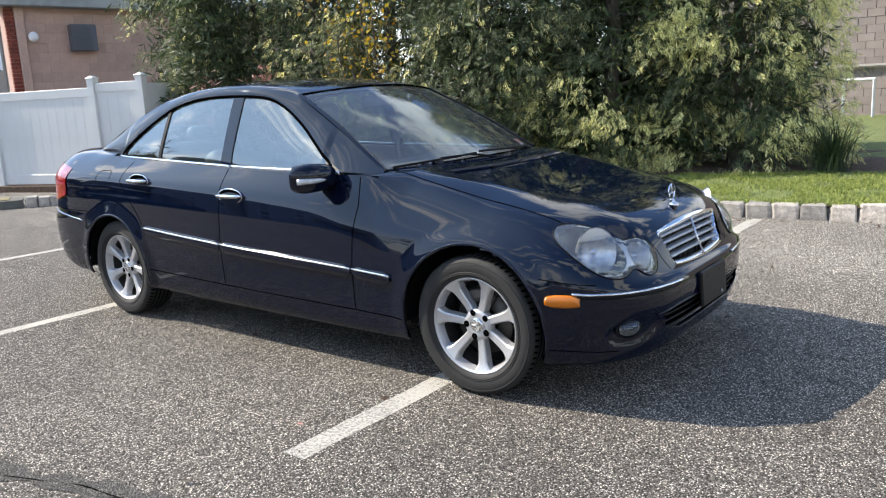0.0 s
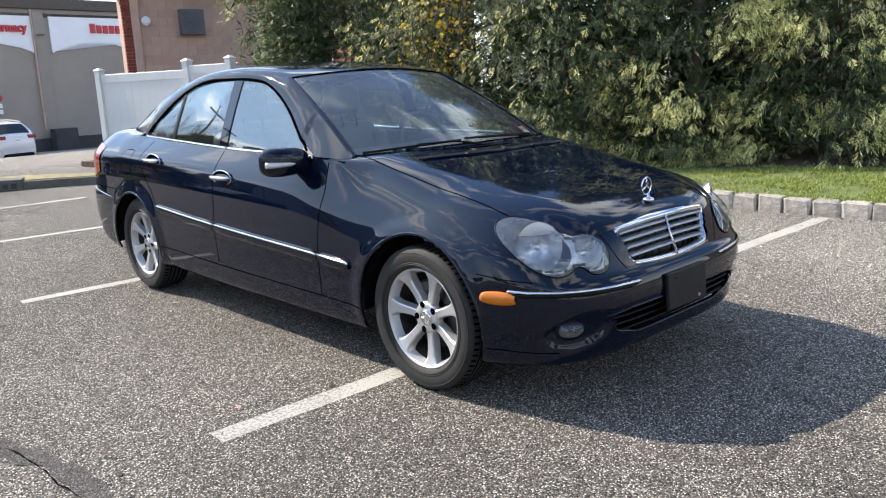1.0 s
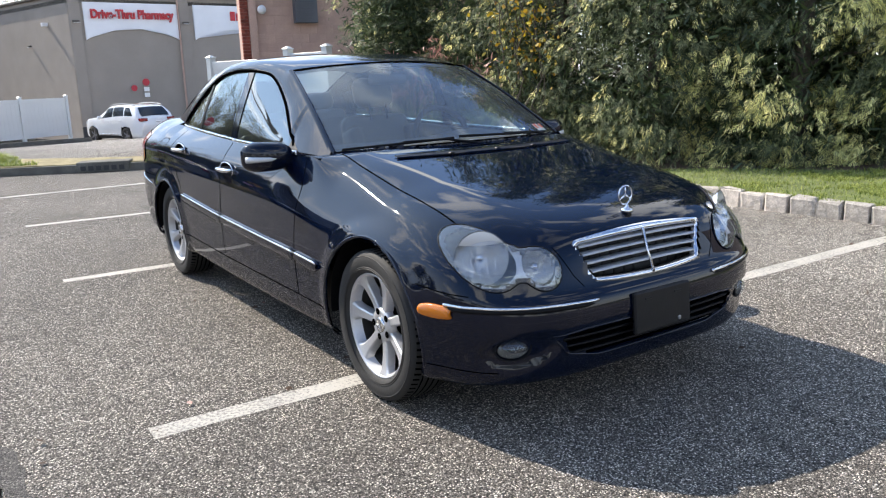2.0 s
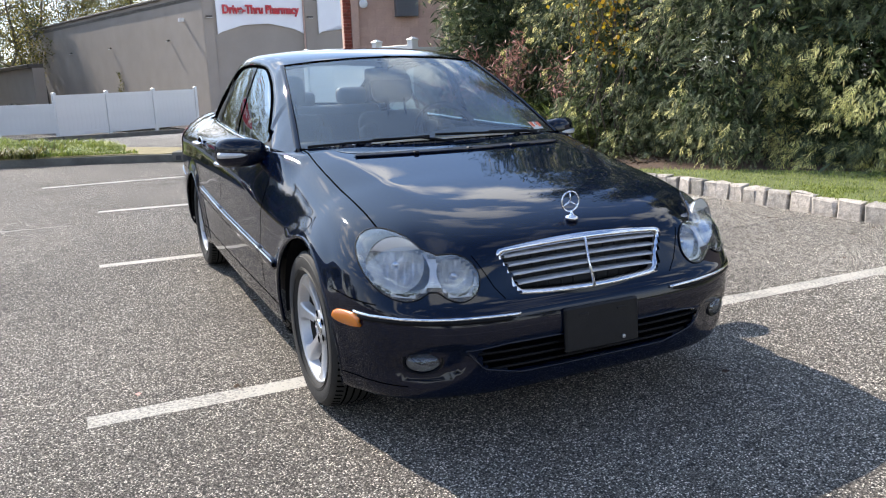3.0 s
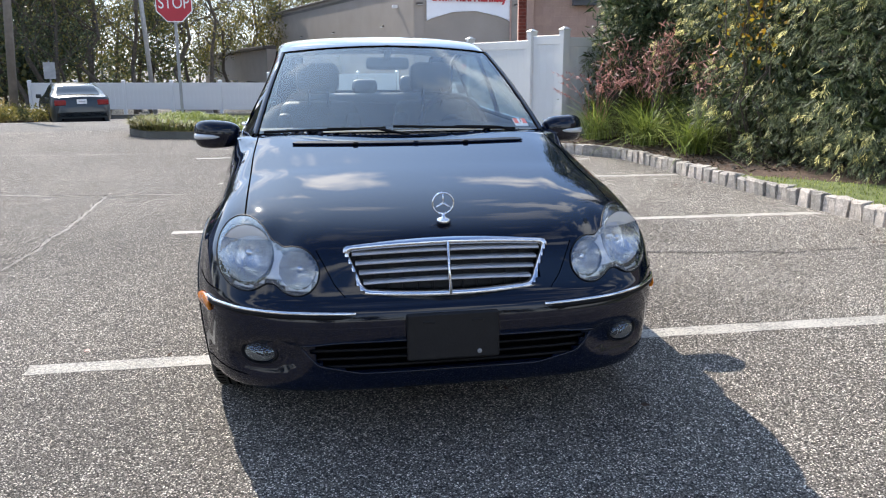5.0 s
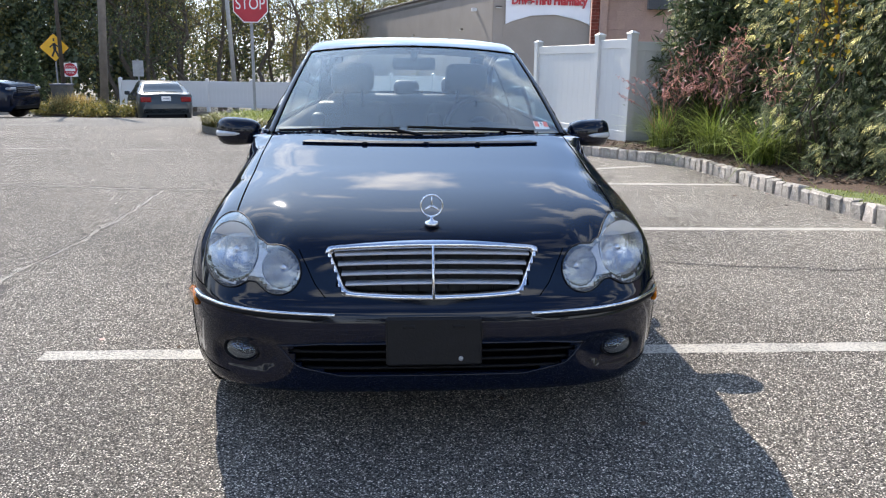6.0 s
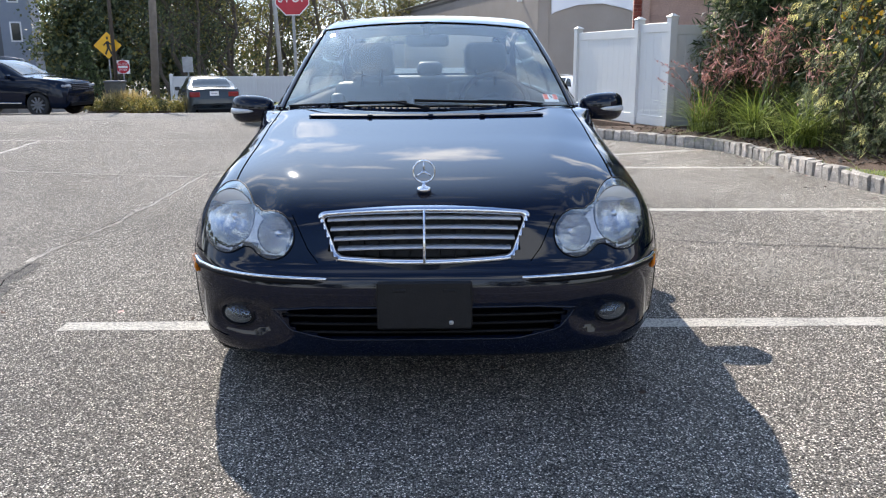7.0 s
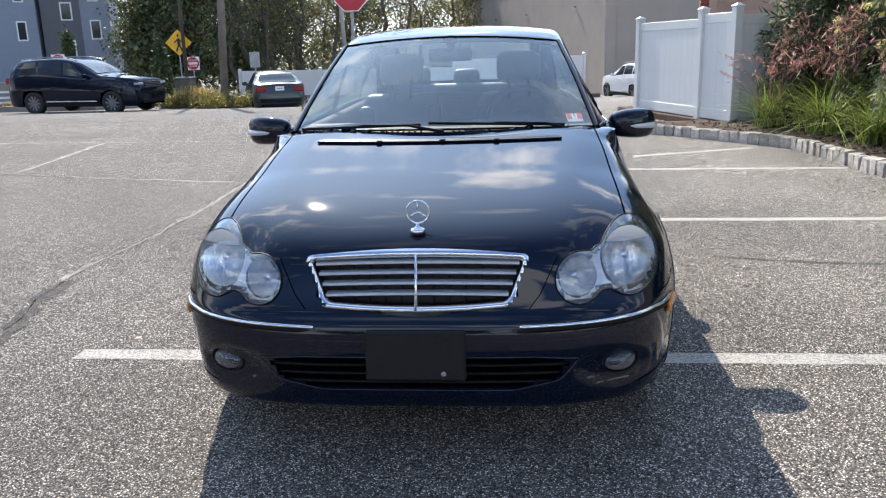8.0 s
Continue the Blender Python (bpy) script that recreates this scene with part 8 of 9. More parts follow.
        cols = [c for c in range(N_CAP + N_SIDE, len(GRID[0])) if GRID[40][c].y > 3.24 and GRID[40][c].x > 0.40]
        for q, c in enumerate(cols):
            u = q / (len(cols) - 1)
            z0, z1 = 0.70 + 0.06 * (1 - u) ** 4, 0.955 - 0.03 * (1 - u) ** 4
            col = [row[c] for row in GRID]
            line = []
            for k in range(9):
                z = z0 + (z1 - z0) * k / 8
                i = max(n for n in range(len(col) - 1) if col[n].z <= z)
                p = col[i].lerp(col[i + 1], min(1, (z - col[i].z) / max(1e-6, col[i + 1].z - col[i].z)))
                line.append(Vector((s * (p.x + 0.005), p.y + 0.005, p.z)))
            rows.append(line)
        grid_faces(bm, rows)
        bmesh.ops.recalc_face_normals(bm, faces=bm.faces)
        part("tail_lamp", bm, M["tail_red"], car, "red tail lamp", True)
        bm = bmesh.new()
        pts = [on_side(tree, s, y, 0.600 + 0.006 * k)[0] + Vector((s * 0.003, 0, 0)) for k, y in enumerate([3.06 + 0.06 * k for k in range(10)])]
        tube(bm, pts, 0.003, 6)
        part("bumper_strip", bm, M["chrome"], car, "bright chrome edge strip", True)


def wiper(car, pts, arm):
    w = empty("wiper", None)
    w.parent = car
    bm = bmesh.new()
    tube(bm, pts, 0.0055, 6, squash=(0.7, 1.2))
    part("blade", bm, M["trim_black"], w, "black wiper blade")
    bm = bmesh.new()
    tube(bm, arm, [0.008, 0.006, 0.005], 6)
    part("arm", bm, M["trim_black"], w)


def build_wipers(car):
    def on_ws(a, t, up=0.006):
        return screen_point(a, t) + Vector((0, -0.006, up))
    wiper(car, [on_ws(-0.93 + 0.80 * k / 16, 0.012 + 0.022 * k / 16) for k in range(17)], [on_ws(0.02, -0.03), on_ws(-0.2, 0.016, 0.012), on_ws(-0.52, 0.026, 0.011)])
    wiper(car, [on_ws(-0.08 + 0.86 * k / 16, 0.045 - 0.033 * k / 16) for k in range(17)], [on_ws(0.86, -0.05), on_ws(0.66, 0.014, 0.012), on_ws(0.34, 0.031, 0.011)])


def build_wheel(m):
    """Seven-spoke alloy wheel; local z points outward."""
    w = empty("wheel", m)
    bm = bmesh.new()
    R = 0.314
    prof = [(0.218, -0.085), (0.232, -0.098), (0.270, -0.104), (0.298, -0.098), (0.310, -0.084), (R, -0.060), (R, 0.060), (0.310, 0.084), (0.298, 0.098), (0.285, 0.1035), (0.270, 0.1045), (0.255, 0.1040), (0.232, 0.098), (0.219, 0.088), (0.212, 0.080)]
    lathe(bm, prof, 96)
    tyre = part("tyre", bm, M["rubber"], w, "black road tyre", True)
    bm = bmesh.new()
    for h in (-0.045, -0.015, 0.015, 0.045):
        lathe(bm, [(R + 0.0006, h - 0.004), (R + 0.0006, h + 0.004)], 72)
    for k in range(72):
        a = 2 * math.pi * k / 72
        for s in (-1, 1):
            q = [(a, 0.058), (a + 0.03, 0.060), (a + 0.045, 0.088), (a + 0.015, 0.088)]
            bm.faces.new([bm.verts.new(((R + 0.0012 - max(0, h - 0.06) * 0.15) * math.cos(b), (R + 0.0012 - max(0, h - 0.06) * 0.15) * math.sin(b), s * h)) for b, h in q])
    part("tread", bm, M["gap"], tyre)
    bm = bmesh.new()
    for r in (0.236, 0.243, 0.262, 0.288):
        tube(bm, [(r * math.cos(2 * math.pi * k / 64), r * math.sin(2 * math.pi * k / 64), 0.1015) for k in range(65)], 0.0028, 5, False)
    part("sidewall_rib", bm, M["rubber"], tyre)
    rim = empty("rim", None)
    rim.parent = w
    # barrel in dark steel: shade between the spokes is in its colour
    bm = bmesh.new()
    lathe(bm, [(0.214, -0.085), (0.200, -0.08), (0.192, -0.02), (0.196, 0.045)], 96)
    part("barrel", bm, M["disc"], rim, smooth=True)
    bm = bmesh.new()
    lathe(bm, [(0.196, 0.045), (0.203, 0.066), (0.2075, 0.080), (0.2135, 0.090), (0.2180, 0.088), (0.2180, 0.078)], 96)
    part("rim_lip", bm, M["alloy"], rim, smooth=True)
    bm = bmesh.new()
    n = 7
    prev = None
    for k in range(n):
        a = 2 * math.pi * k / n + math.pi + 0.14
        c, s_ = math.cos(a), math.sin(a)
        rows = []
        for r, hw, z, zb in ((0.050, 0.0215, 0.060, 0.030), (0.070, 0.0180, 0.057, 0.024), (0.095, 0.0180, 0.058, 0.022), (0.125, 0.0185, 0.062, 0.024), (0.150, 0.0205, 0.066, 0.028), (0.170, 0.0225, 0.070, 0.034), (0.185, 0.0285, 0.074, 0.040), (0.197, 0.037, 0.078, 0.048), (0.2075, 0.048, 0.082, 0.054)):
            ring = []
            for u, zz in ((-1.25, zb), (-1.0, z - 0.005), (-0.72, z), (0.72, z), (1.0, z - 0.005), (1.25, zb)):
                ring.append(bm.verts.new((r * c - hw * u * s_, r * s_ + hw * u * c, zz)))
            rows.append(ring)
        for p, q in zip(rows, rows[1:]):
            for j in range(5):
                bm.faces.new((p[j], p[j + 1], q[j + 1], q[j]))
    part("spokes", bm, M["alloy"], rim, "seven flared silver spokes")
    bm = bmesh.new()
    lathe(bm, [(0.073, 0.030), (0.071, 0.050), (0.064, 0.0605), (0.040, 0.0625), (0.036, 0.060), (0.034, 0.060), (0.001, 0.060)], 42)
    part("hub", bm, M["alloy"], rim, smooth=True)
    for k in range(5):
        a = 2 * math.pi * k / 5 + 0.35
        bm = bmesh.new()
        lathe(bm, [(0.0150, 0.0625), (0.0140, 0.0632), (0.001, 0.0634)], 14, Matrix.Translation((0.056 * math.cos(a), 0.056 * math.sin(a), 0)))
        part("bolt_hole", bm, M["gap"], rim)
    bm = bmesh.new()
    lathe(bm, [(0.034, 0.060), (0.033, 0.067), (0.026, 0.070), (0.001, 0.071)], 32)
    cap_ = part("hub_cap", bm, M["chrome"], w, "bright round hub cap", True)
    bm = bmesh.new()
    for k in range(3):
        a = 2 * math.pi * k / 3 + math.pi / 2
        tube(bm, [(0, 0, 0.0715), (0.024 * math.cos(a), 0.024 * math.sin(a), 0.0705)], [0.004, 0.0012], 5)
    part("relief", bm, M["alloy"], cap_)
    bm = bmesh.new()
    lathe(bm, [(0.07, 0.0), (0.144, 0.0), (0.144, -0.022), (0.07, -0.022)], 64)
    part("brake_disc", bm, M["disc"], w, "worn steel brake disc", True)
    bm = bmesh.new()
    rows = []
    for k in range(13):
        a = -0.55 + 1.1 * k / 12
        rows.append([bm.verts.new((r * math.cos(a), r * math.sin(a), z)) for r, z in ((0.098, -0.04), (0.098, 0.022), (0.115, 0.030), (0.150, 0.026), (0.160, 0.01), (0.160, -0.04))])
    for p, q in zip(rows, rows[1:]):
        for j in range(5):
            bm.faces.new((p[j], p[j + 1], q[j + 1], q[j]))
    bm.faces.new(rows[0]); bm.faces.new(rows[-1][::-1])
    part("brake_caliper", bm, M["disc"], w, "grey brake caliper")
    # black plate added behind the spokes to stand for the wheel well's shade
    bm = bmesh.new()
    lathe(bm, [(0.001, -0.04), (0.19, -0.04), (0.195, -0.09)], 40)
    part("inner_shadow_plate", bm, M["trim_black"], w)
    return w


def seat(car, m, mats, tall=True):
    st = empty("front_seat" if tall else "rear_seat", None)
    st.parent = car
    st.matrix_local = m
    w = 0.25 if tall else 0.60

    def pad(name, x0, x1, y0, y1, z0, z1, r, tilt, pivot, par=None, label=""):
        bm = bmesh.new()
        box(bm, x0, x1, y0, y1, z0, z1, r, seg=4)
        bmesh.ops.transform(bm, matrix=Matrix.Translation(pivot) @ Matrix.Rotation(radians(tilt), 4, "X") @ Matrix.Translation(-Vector(pivot)), verts=bm.verts)
        return part(name, bm, mats, par or st, label, True)

    pad("cushion", -w, w, -0.50, 0.06, 0.0, 0.16, 0.05, 4, (0, 0, 0))
    pad("backrest", -w * 0.96, w * 0.96, 0.0, 0.15, 0.08, 0.66, 0.06, -18, (0, 0.05, 0.1))
    if tall:
        for x in (-w + 0.04, w - 0.04):
            pad("bolster", x - 0.045, x + 0.045, -0.07, 0.10, 0.14, 0.56, 0.035, -18, (0, 0.05, 0.1))
        pad("headrest", -0.135, 0.135, 0.01, 0.13, 0.705, 0.895, 0.055, -14, (0, 0.05, 0.1), None, "rounded headrest")
        bm = bmesh.new()
        for x in (-0.06, 0.06):
            tube(bm, [(x, 0.16, 0.60), (x, 0.20, 0.74)], 0.007, 6)
        part("headrest_post", bm, M["trim_black"], st)
    else:
        for x in (-0.38, 0.0, 0.38):
            k = 0.8 if x == 0 else 1
            pad("headrest", x - 0.12 * k, x + 0.12 * k, 0.03, 0.13, 0.665, 0.665 + 0.13 * k, 0.045, -18, (0, 0.05, 0.1), None, "low headrest")


def build_interior(car):
    bm = bmesh.new()
    box(bm, -0.70, 0.70, 0.45, 3.1, 0.22, 0.40)
    part("floor_pan", bm, M["cabin"], car)
    bm = bmesh.new()
    box(bm, -0.60, 0.60, -0.50, 3.4, 0.19, 0.24)
    part("underbody", bm, M["trim_black"], car)
    # dashboard
    bm = bmesh.new()
    rows = []
    for i in range(25):
        a = -1 + 2 * i / 24
        x = a * 0.685
        b = screen_point(a * 0.97, 0.0)
        prof = ((b.y + 0.03, b.z - 0.035), (b.y + 0.18, b.z - 0.010), (0.98, 0.945), (1.06, 0.925), (1.09, 0.87), (1.06, 0.70), (0.98, 0.45))
        rows.append([Vector((x, y, z + (0.03 * math.exp(-((x - 0.36) / 0.17) ** 2) if 1 < k < 5 else 0))) for k, (y, z) in enumerate(prof)])
    grid_faces(bm, rows)
    part("dashboard", bm, M["cabin"], car, "dark padded dashboard", True)
    for s in (-1, 1):
        bm = bmesh.new()
        rows = []
        for i in range(30):
            y = 0.62 + 2.2 * i / 29
            rows.append([Vector((s * (BELT_X(y) - o), y, z)) for o, z in ((0.03, BELT_Z(y) - 0.012), (0.075, BELT_Z(y) - 0.02), (0.085, 0.75), (0.10, 0.4))])
        grid_faces(bm, rows)
        part("door_lining", bm, M["cabin"], car, smooth=True)
    seat(car, pose(-0.36, 1.78, 0.40), M["seat"])
    seat(car, pose(0.36, 1.78, 0.40), M["seat"])
    seat(car, pose(0, 2.62, 0.42), M["seat"], False)
    surface_mesh("parcel_shelf", lambda a, t: Vector((a * 0.58, 2.74 + 0.36 * t, 0.985 + 0.01 * t)), 4, 3, M["cabin"], car)
    surface_mesh("headliner", lambda a, t: roof_point(a * 0.96, 0.02 + 0.96 * t) + Vector((0, 0, -0.03)), 16, 16, M["headliner"], car, "pale grey headliner", thick=0)
    # steering wheel
    sw = empty("steering_wheel", None)
    sw.parent = car
    m = Matrix.Translation((0.36, 1.20, 0.915)) @ Matrix.Rotation(radians(66), 4, "X")
    bm = bmesh.new()
    tube(bm, [m @ Vector((0.185 * math.cos(2 * math.pi * k / 40), 0.185 * math.sin(2 * math.pi * k / 40), 0)) for k in range(41)], 0.016, 8, False)
    part("wheel_rim", bm, M["cabin"], sw, smooth=True)
    bm = bmesh.new()
    lathe(bm, [(0.075, -0.03), (0.075, 0.01), (0.06, 0.03), (0.001, 0.035)], 24, m)
    for a in (0.0, math.pi, -math.pi / 2):
        tube(bm, [m @ Vector((0.05 * math.cos(a), 0.05 * math.sin(a), 0)), m @ Vector((0.18 * math.cos(a), 0.18 * math.sin(a), 0))], 0.018, 6)
    part("boss", bm, M["cabin"], sw, smooth=True)
    # inside mirror
    r = empty("rear_view_mirror", None)
    r.parent = car
    bm = bmesh.new()
    box(bm, -0.115, 0.115, -0.018, 0.018, -0.032, 0.032, 0.02, pose(0.0, 1.20, 1.262, -8, 0, -8), 3)
    part("mirror_case", bm, M["cabin"], r, smooth=True)
    bm = bmesh.new()
    tube(bm, [(0, 1.19, 1.275), (0, 1.20, 1.32), (0, 1.212, 1.338)], [0.012, 0.02, 0.04], 10)
    part("mirror_stem", bm, M["cabin"], r, smooth=True)
    # inspection sticker inside the screen's lower corner
    def stick(a, t, back):
        return screen_point(a, t) + Vector((0, back, -0.5 * back))

    bm = bmesh.new()
    grid_faces(bm, [[stick(a, t, 0.012) for a in (0.815, 0.85, 0.885, 0.92)] for t in (0.055, 0.080, 0.105, 0.130)])
    st = part("screen_sticker", bm, M["sign_white"], car, "white and orange inspection sticker")
    for a0, a1 in ((0.818, 0.850), (0.886, 0.917)):
        bm = bmesh.new()
        grid_faces(bm, [[stick(a, t, 0.009) for a in (a0, a1)] for t in (0.078, 0.128)])
        part("sticker_field", bm, M["orange"], st, "orange field")
    letters("digit", "5", 0.034, 0.0004, M["sign_black"], st, Matrix.Translation(stick(0.868, 0.104, 0.008)) @ Matrix.Rotation(radians(60), 4, "X"), "black digit")


def build_car():
    car = empty("car", Matrix.Identity(4), "glossy black four-door saloon parked on asphalt", "car")
    tree = build_body(car)
    build_cabin(car)
    build_shut_lines(car, tree)
    build_grille(car, tree)
    for s in (-1, 1):
        build_headlight(car, tree, s)
    build_front_details(car, tree)
    build_side_details(car, tree)
    build_wipers(car)
    build_interior(car)
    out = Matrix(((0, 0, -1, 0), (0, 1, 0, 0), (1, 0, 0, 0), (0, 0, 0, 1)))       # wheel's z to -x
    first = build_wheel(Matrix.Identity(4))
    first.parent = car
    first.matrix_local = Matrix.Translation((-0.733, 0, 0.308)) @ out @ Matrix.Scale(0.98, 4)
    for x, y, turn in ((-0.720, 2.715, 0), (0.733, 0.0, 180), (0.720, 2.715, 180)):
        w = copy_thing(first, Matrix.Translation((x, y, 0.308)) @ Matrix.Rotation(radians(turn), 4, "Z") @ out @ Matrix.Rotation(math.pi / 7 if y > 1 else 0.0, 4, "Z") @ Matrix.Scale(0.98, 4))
    car.matrix_world = CAR
    return car


car = build_car()
build_signs()

# ---- other vehicles ----
def vehicle(name, m, P, paint, label):
    """A plainer car. Local: x across, y from front bumper (0) to rear (length), z up. P holds its profile."""
    L, W = P["length"], P["width"] / 2
    thing = empty(name, m, label, "car")
    top, belt = knots(P["top"]), knots(P["belt"])          # roof line and belt line along y
    tumble = P["tumble"]
    zb = P["sill"]

    def half(y):
        e0, e1 = min(1, y / 0.55), min(1, (L - y) / 0.50)
        return W * (1 - 0.26 * (1 - e0) ** 2.4) * (1 - 0.20 * (1 - e1) ** 2.4)

    def section(y):
        w, zt, zs = half(y), top(y), min(belt(y), top(y) - 0.015)
        ends = min(1, y / 0.12, (L - y) / 0.10)
        lo = zb + 0.16 * (1 - ends)
        cab = max(0.0, zt - zs - 0.03)
        wt = w * 0.955 - tumble * min(1, cab / 0.35)
        return [Vector(p) for p in ((w * 0.86, y, lo), (w * 0.965, y, lo + 0.05), (w * 0.995, y, lo + 0.20), (w, y, 0.62 * zs), (w * 0.99, y, zs - 0.08), (w * 0.955, y, zs),
                                    (w * 0.955 + (wt - w * 0.955) * 0.5 + 0.012 * min(1, cab * 4), y, zs + (zt - zs) * 0.48), (wt, y, zs + (zt - zs) * 0.90), (wt * 0.86, y, zt - 0.004), (wt * 0.45, y, zt + 0.022), (0, y, zt + 0.03))]

    n = 110
    bm = bmesh.new()
    rows = []
    for i in range(n + 1):
        y = L * (0.5 - 0.5 * math.cos(math.pi * i / n))
        s = section(y)
        rows.append(s + [Vector((-p.x, p.y, p.z)) for p in s[-2::-1]])
    grid_faces(bm, rows)
    bm.faces.new([bm.verts.new(p) for p in rows[0]])
    bm.faces.new([bm.verts.new(p) for p in rows[-1]][::-1])
    bmesh.ops.remove_doubles(bm, verts=bm.verts, dist=0.001)
    arches = [(P["axle"], P["radius"] * 1.14), (P["axle"] + P["base"], P["radius"] * 1.14)]
    dead = [f for f in bm.faces if any(math.hypot(f.calc_center_median().y - a, f.calc_center_median().z - P["radius"]) < r for a, r in arches) and abs(f.calc_center_median().x) > W * 0.7]
    pull = {}
    for f in bm.faces:
        for a, r in arches:
            for v in f.verts:
                if abs(v.co.x) > W * 0.6 and math.hypot(v.co.y - a, v.co.z - P["radius"]) < r:
                    pull[v] = (a, r)
    bmesh.ops.delete(bm, geom=dead, context="FACES")
    for v, (a, r) in pull.items():
        if v.is_valid:
            d = Vector((v.co.y - a, v.co.z - P["radius"])).normalized() * r
            v.co.y, v.co.z = a + d.x, P["radius"] + d.y
    bmesh.ops.recalc_face_normals(bm, faces=bm.faces)
    body = part("body", bm, paint, thing, smooth=True)
    bm = bmesh.new()
    box(bm, -W * 0.80, W * 0.80, 0.12, L - 0.12, zb + 0.02, 0.60)
    part("underbody", bm, M["gap"], thing)

    def skin(y, u, s, lift=0.006):
        """A point on the cabin's side: u from the belt (0) to the roof rail (1)."""
        sec = section(y)
        a, b, c = sec[5], sec[6], sec[7]
        p = a.lerp(b, u * 2) if u < 0.5 else b.lerp(c, u * 2 - 1)
        return Vector((s * (p.x + lift), p.y, p.z))

    def side_pane(y0, y1, s, r0, r1):
        bm = bmesh.new()
        k = 10
        rows = []
        for i in range(k + 1):
            t = i / k
            row = []
            for j in range(5):
                u = 0.08 + 0.84 * j / 4
                ya, yb = y0 + r0 * u, y1 - r1 * u
                row.append(skin(ya + (yb - ya) * t, u, s))
            rows.append(row)
        grid_faces(bm, rows)
        bmesh.ops.recalc_face_normals(bm, faces=bm.faces)
        part("side_window", bm, M["win_dark"], thing, "dark glass")

    for s in (-1, 1):
        for y0, y1, r0, r1 in P["panes"]:
            side_pane(y0, y1, s, r0, r1)

    def top_pane(name_, y0, y1, f0, f1):
        bm = bmesh.new()
        rows = []
        for i in range(9):
            y = y0 + (y1 - y0) * i / 8
            sec = section(y)
            w = sec[8].x + (sec[7].x - sec[8].x) * 0.5
            fr = f0 + (f1 - f0) * i / 8
            row = []
            for j in range(13):
                a = (-1 + j / 6) * fr
                x = a * w
                z = top(y) + 0.03 - 0.034 * abs(a) ** 3
                row.append(Vector((x, y, z + 0.008)) + Vector((0, -0.006 if y < L / 2 else 0.006, 0)))
            rows.append(row)
        grid_faces(bm, rows)
        bmesh.ops.recalc_face_normals(bm, faces=bm.faces)
        part(name_, bm, M["win_dark"], thing, "dark glass", True)

    top_pane("windscreen", *P["screen"])
    top_pane("rear_window", *P["rear"])

    def block(nm, x0, x1, y0, y1, z0, z1, mt, bev=0.01, par=None, lab=""):
        bm = bmesh.new()
        box(bm, x0, x1, y0, y1, z0, z1, bev)
        return part(nm, bm, mt, par or thing, lab)

    lw = half(0.05)
    for s in (-1, 1):
        z = P["lamp_z"]
        x = s * (half(0.10) - 0.19)
        block("headlight", x - 0.17, x + 0.17, -0.004, 0.20, z, z + P["lamp_h"], M["far_lamp"], 0.02, lab="clear headlight")
        x = s * (half(L - 0.08) - 0.15)
        block("tail_light", x - 0.17, x + 0.17, L - 0.22, L + 0.006, P["tail_z"], P["tail_z"] + P["tail_h"], M["tail_red"], 0.02, lab="red tail light")
        block("door_mirror", *sorted((s * (W - 0.02), s * (W + 0.16))), P["mirror_y"], P["mirror_y"] + 0.12, belt(P["mirror_y"]) + 0.0, belt(P["mirror_y"]) + 0.14, paint, 0.03)
        for y in P["handles"]:
            block("door_handle", *sorted((s * (W - 0.01), s * (W + 0.025))), y, y + 0.20, belt(y) - 0.16, belt(y) - 0.12, paint, 0.008)
        if P.get("chrome"):
            block("sill_strip", *sorted((s * (W * 0.985), s * (W * 1.010))), P["axle"] + 0.55, P["axle"] + P["base"] - 0.5, zb + 0.16, zb + 0.20, M["chrome"], 0.006, lab="bright lower door strip")
        block("sill_trim", *sorted((s * (W * 0.94), s * (W * 1.004))), P["axle"] + 0.42, P["axle"] + P["base"] - 0.42, zb + 0.01, zb + 0.13, M["trim_black"], 0.01)
    block("grille", -0.48, 0.48, -0.012, 0.06, P["lamp_z"] - 0.10, P["lamp_z"] + P["lamp_h"] + 0.02, M["trim_black"], 0.01)
    for k in range(4):
        z = P["lamp_z"] - 0.07 + k * 0.055
        block("grille_bar", -0.46, 0.46, -0.020, -0.008, z, z + 0.018, M["dull_alloy"], 0.004)
    block("lower_grille", -0.60, 0.60, -0.006, 0.05, zb + 0.08, zb + 0.20, M["trim_black"], 0.01)
    pl = block("number_plate", -0.15, 0.15, L + 0.002, L + 0.014, P["plate_z"], P["plate_z"] + 0.15, M["sign_white"], 0.004)
    block("plate_bar", -0.10, 0.10, L + 0.013, L + 0.016, P["plate_z"] + 0.055, P["plate_z"] + 0.085, M["galv"], 0.0, pl)
    block("rear_bumper_insert", -W * 0.62, W * 0.62, L - 0.05, L + 0.004, zb + 0.05, zb + 0.17, M["trim_black"], 0.01)
    if P.get("rails"):
        for s in (-1, 1):
            bm = bmesh.new()
            y0, y1 = P["rails"]
            tube(bm, [Vector((s * (section(y0 + (y1 - y0) * t / 8)[8].x), y0 + (y1 - y0) * t / 8, top(y0 + (y1 - y0) * t / 8) + 0.05)) for t in range(9)], 0.018, 6)
            part("roof_rail", bm, M["galv"] if P.get("chrome") else M["trim_black"], thing)
    # wheels
    r = P["radius"]
    first = None
    for k, (x, y) in enumerate(((-W + 0.10, P["axle"]), (-W + 0.10, P["axle"] + P["base"]), (W - 0.10, P["axle"]), (W - 0.10, P["axle"] + P["base"]))):
        w = empty("wheel", None)
        w.parent = thing
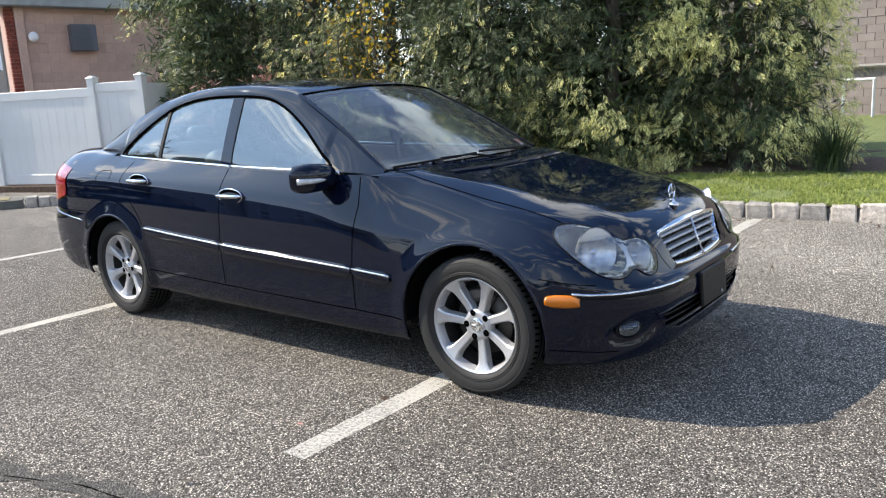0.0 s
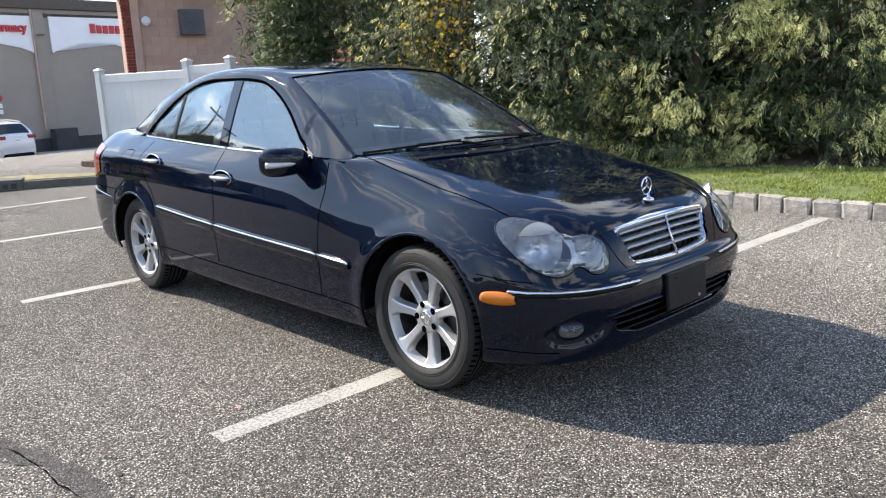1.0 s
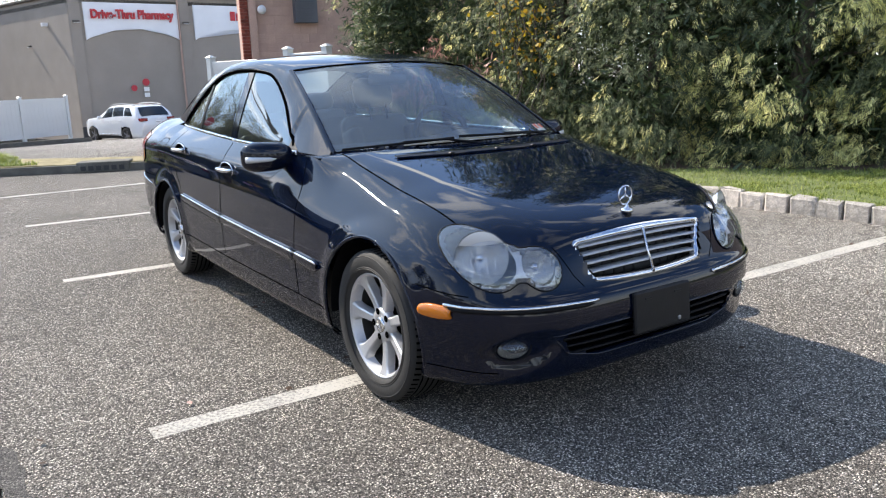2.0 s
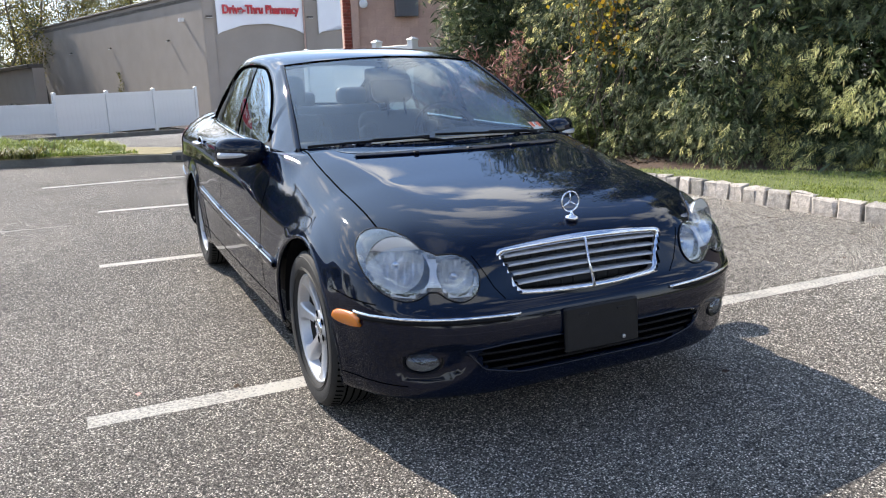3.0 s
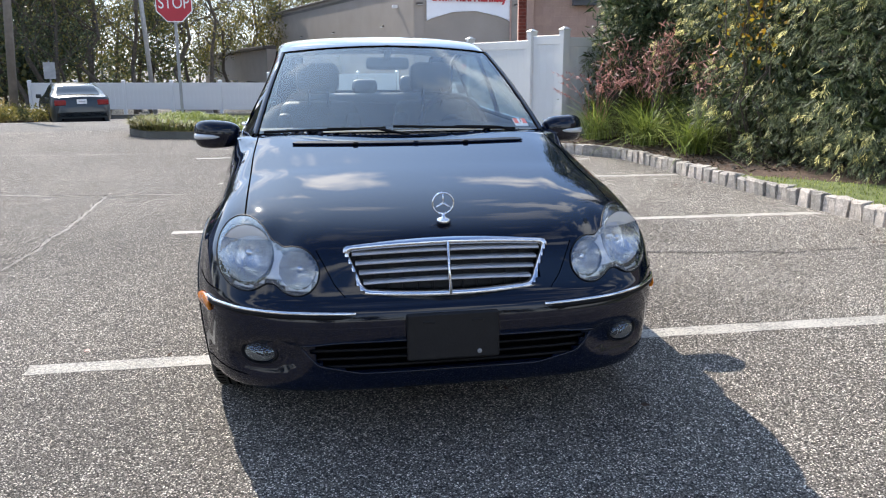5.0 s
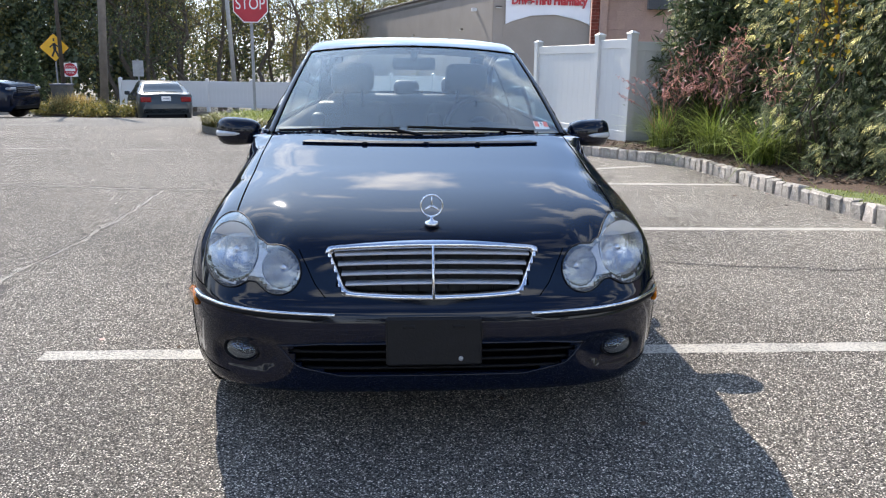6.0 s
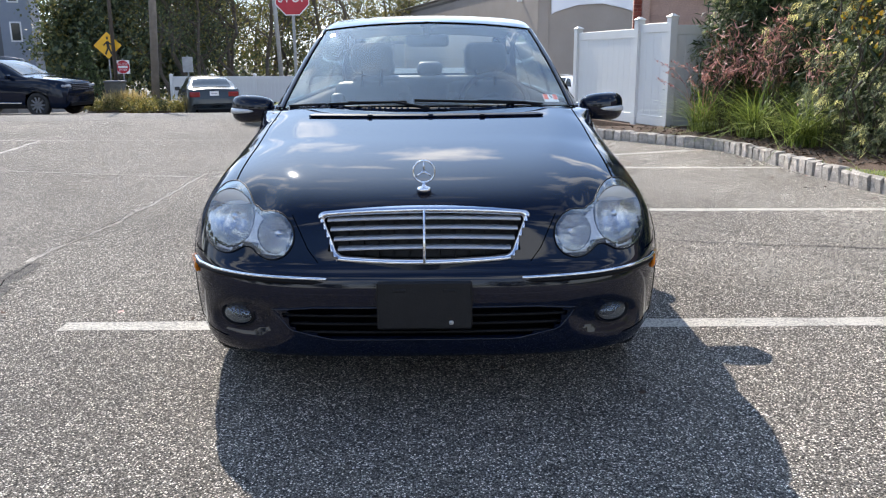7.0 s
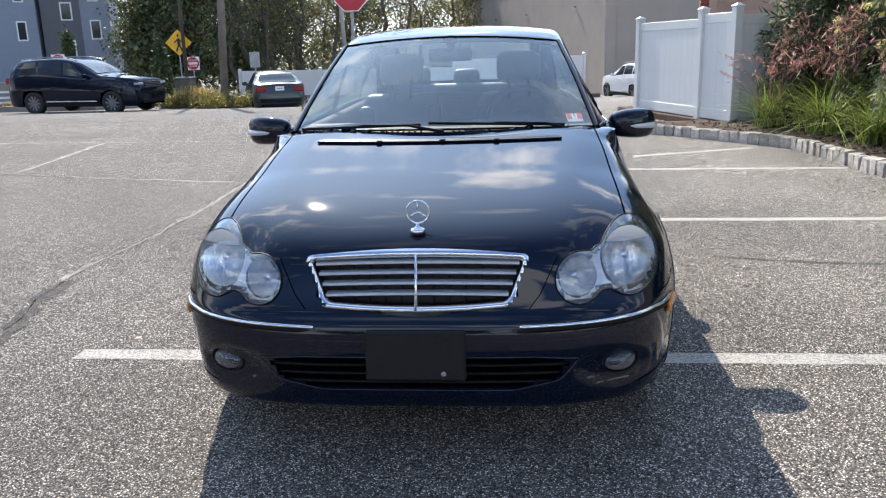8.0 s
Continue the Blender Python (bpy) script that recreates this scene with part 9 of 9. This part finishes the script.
        w.matrix_local = Matrix.Translation((x, y, r)) @ Matrix.Rotation(math.pi if k < 2 else 0, 4, "Z") @ Matrix(((0, 0, 1, 0), (0, 1, 0, 0), (-1, 0, 0, 0), (0, 0, 0, 1)))
        bm = bmesh.new()
        lathe(bm, [(r * 0.66, -0.10), (r * 0.92, -0.11), (r, -0.08), (r, 0.08), (r * 0.92, 0.108), (r * 0.70, 0.10), (r * 0.66, 0.09)], 40)
        part("tyre", bm, M["rubber"], w, smooth=True)
        bm = bmesh.new()
        lathe(bm, [(r * 0.68, 0.09), (r * 0.64, 0.085), (r * 0.62, 0.03), (0.001, 0.02)], 32)
        part("rim_dish", bm, M["disc"], w, smooth=True)
        for j in range(P["spokes"]):
            a = 2 * math.pi * j / P["spokes"] + 0.3
            bm = bmesh.new()
            tube(bm, [(0.02 * math.cos(a), 0.02 * math.sin(a), 0.075), (r * 0.65 * math.cos(a), r * 0.65 * math.sin(a), 0.085)], [0.034, 0.030], 6, squash=(1, 0.5))
            part("spoke", bm, M["dull_alloy"], w)
    return thing


M["far_lamp"] = mat("smoked_lamp_plastic", (0.30, 0.31, 0.33), 0.2, coat=0.6)
M["dull_alloy"] = mat("dull_dark_alloy", (0.20, 0.20, 0.21), 0.4, 0.6, vary=0.1, scale=12)
M["white_paint"] = mat("pearl_white_paint", (0.72, 0.73, 0.74), 0.25, coat=1.0)
M["grey_paint"] = mat("grey_green_metallic_paint", (0.035, 0.043, 0.046), 0.3, 0.3, coat=1.0, coat_ior=1.38, spec=0.2)
M["navy_paint"] = mat("dark_navy_paint", (0.004, 0.008, 0.020), 0.2, coat=1.0, coat_ior=1.36, spec=0.0)

SUV = dict(length=4.72, width=1.86, sill=0.24, radius=0.36, axle=0.92, base=2.70, tumble=0.15, spokes=5,
           top=[(0, 0.80), (0.12, 0.98), (0.5, 1.06), (1.25, 1.14), (1.35, 1.17), (2.05, 1.57), (2.4, 1.65), (3.1, 1.68), (3.8, 1.64), (4.15, 1.57), (4.58, 1.14), (4.66, 1.06), (4.72, 0.82)],
           belt=[(0, 0.75), (0.5, 0.98), (1.4, 1.06), (4.4, 1.16), (4.72, 0.82)],
           panes=[(1.62, 2.55, 0.45, 0.0), (2.62, 3.45, 0.0, 0.05), (3.52, 4.22, 0.0, 0.42)], screen=(1.42, 2.05, 0.86, 0.90), rear=(4.18, 4.55, 0.86, 0.90),
           lamp_z=0.80, lamp_h=0.14, tail_z=0.98, tail_h=0.14, mirror_y=1.62, handles=(2.20, 3.10), plate_z=0.86, rails=(2.1, 4.1), chrome=True)
SEDAN = dict(length=4.80, width=1.82, sill=0.22, radius=0.33, axle=0.95, base=2.78, tumble=0.19, spokes=7,
             top=[(0, 0.66), (0.15, 0.78), (0.5, 0.86), (1.3, 0.96), (1.45, 0.99), (2.15, 1.39), (2.6, 1.46), (3.1, 1.45), (3.6, 1.36), (4.15, 1.09), (4.6, 1.06), (4.74, 0.98), (4.80, 0.72)],
             belt=[(0, 0.62), (0.6, 0.84), (1.5, 0.93), (4.2, 1.03), (4.6, 1.02), (4.80, 0.70)],
             panes=[(1.62, 2.62, 0.50, 0.0), (2.70, 3.45, 0.0, 0.06), (3.50, 3.95, 0.0, 0.38)], screen=(1.50, 2.12, 0.86, 0.90), rear=(3.60, 4.14, 0.88, 0.84),
             lamp_z=0.62, lamp_h=0.15, tail_z=0.80, tail_h=0.17, mirror_y=1.70, handles=(2.30, 3.20), plate_z=0.84)
BIG = dict(length=5.05, width=2.00, sill=0.26, radius=0.385, axle=0.92, base=3.025, tumble=0.17, spokes=10,
           top=[(0, 0.90), (0.10, 1.10), (0.5, 1.19), (1.2, 1.25), (1.42, 1.29), (1.9, 1.54), (2.3, 1.72), (2.8, 1.83), (3.4, 1.85), (4.3, 1.80), (4.62, 1.71), (4.98, 1.24), (5.05, 0.95)],
           belt=[(0, 0.82), (0.5, 1.10), (1.5, 1.19), (4.8, 1.27), (5.05, 0.88)],
           panes=[(1.80, 2.72, 0.62, 0.0), (2.78, 3.68, 0.0, 0.0), (3.74, 4.62, 0.05, 0.42)], screen=(1.50, 2.30, 0.90, 0.92), rear=(4.64, 4.94, 0.86, 0.92),
           lamp_z=0.93, lamp_h=0.085, tail_z=1.04, tail_h=0.20, mirror_y=1.75, handles=(2.35, 3.30), plate_z=0.90, rails=(2.3, 4.4), chrome=True)


def park(front, heading):
    """A pose for a vehicle whose front bumper's middle is at front and that faces along heading (plan)."""
    h = Vector((heading[0], heading[1], 0)).normalized()
    back = -h
    x = Vector((back.y, -back.x, 0))
    m = Matrix(((x.x, back.x, 0, front[0]), (x.y, back.y, 0, front[1]), (0, 0, 1, gz(front[1] + 1)), (0, 0, 0, 1)))
    return m


vehicle("white_suv", park((5.79, 37.6), (-0.30, 0.95)), SUV, M["white_paint"], "white compact SUV parked before the beige pharmacy")
vehicle("grey_sedan", park((-9.75, 30.6), (-0.37, 0.93)) @ Matrix.Scale(1.05, 4), SEDAN, M["grey_paint"], "dark grey-green sedan parked by the white fence")
vehicle("black_suv", park((-12.2, 24.9), (1.0, -0.16)) @ Matrix.Scale(1.05, 4), BIG, M["navy_paint"], "dark navy large SUV on the drive")
vehicle("dark_sedan", park((-22.3, 38.5), (-1.0, 0.05)), SEDAN, M["navy_paint"], "dark sedan parked beyond the planted island")
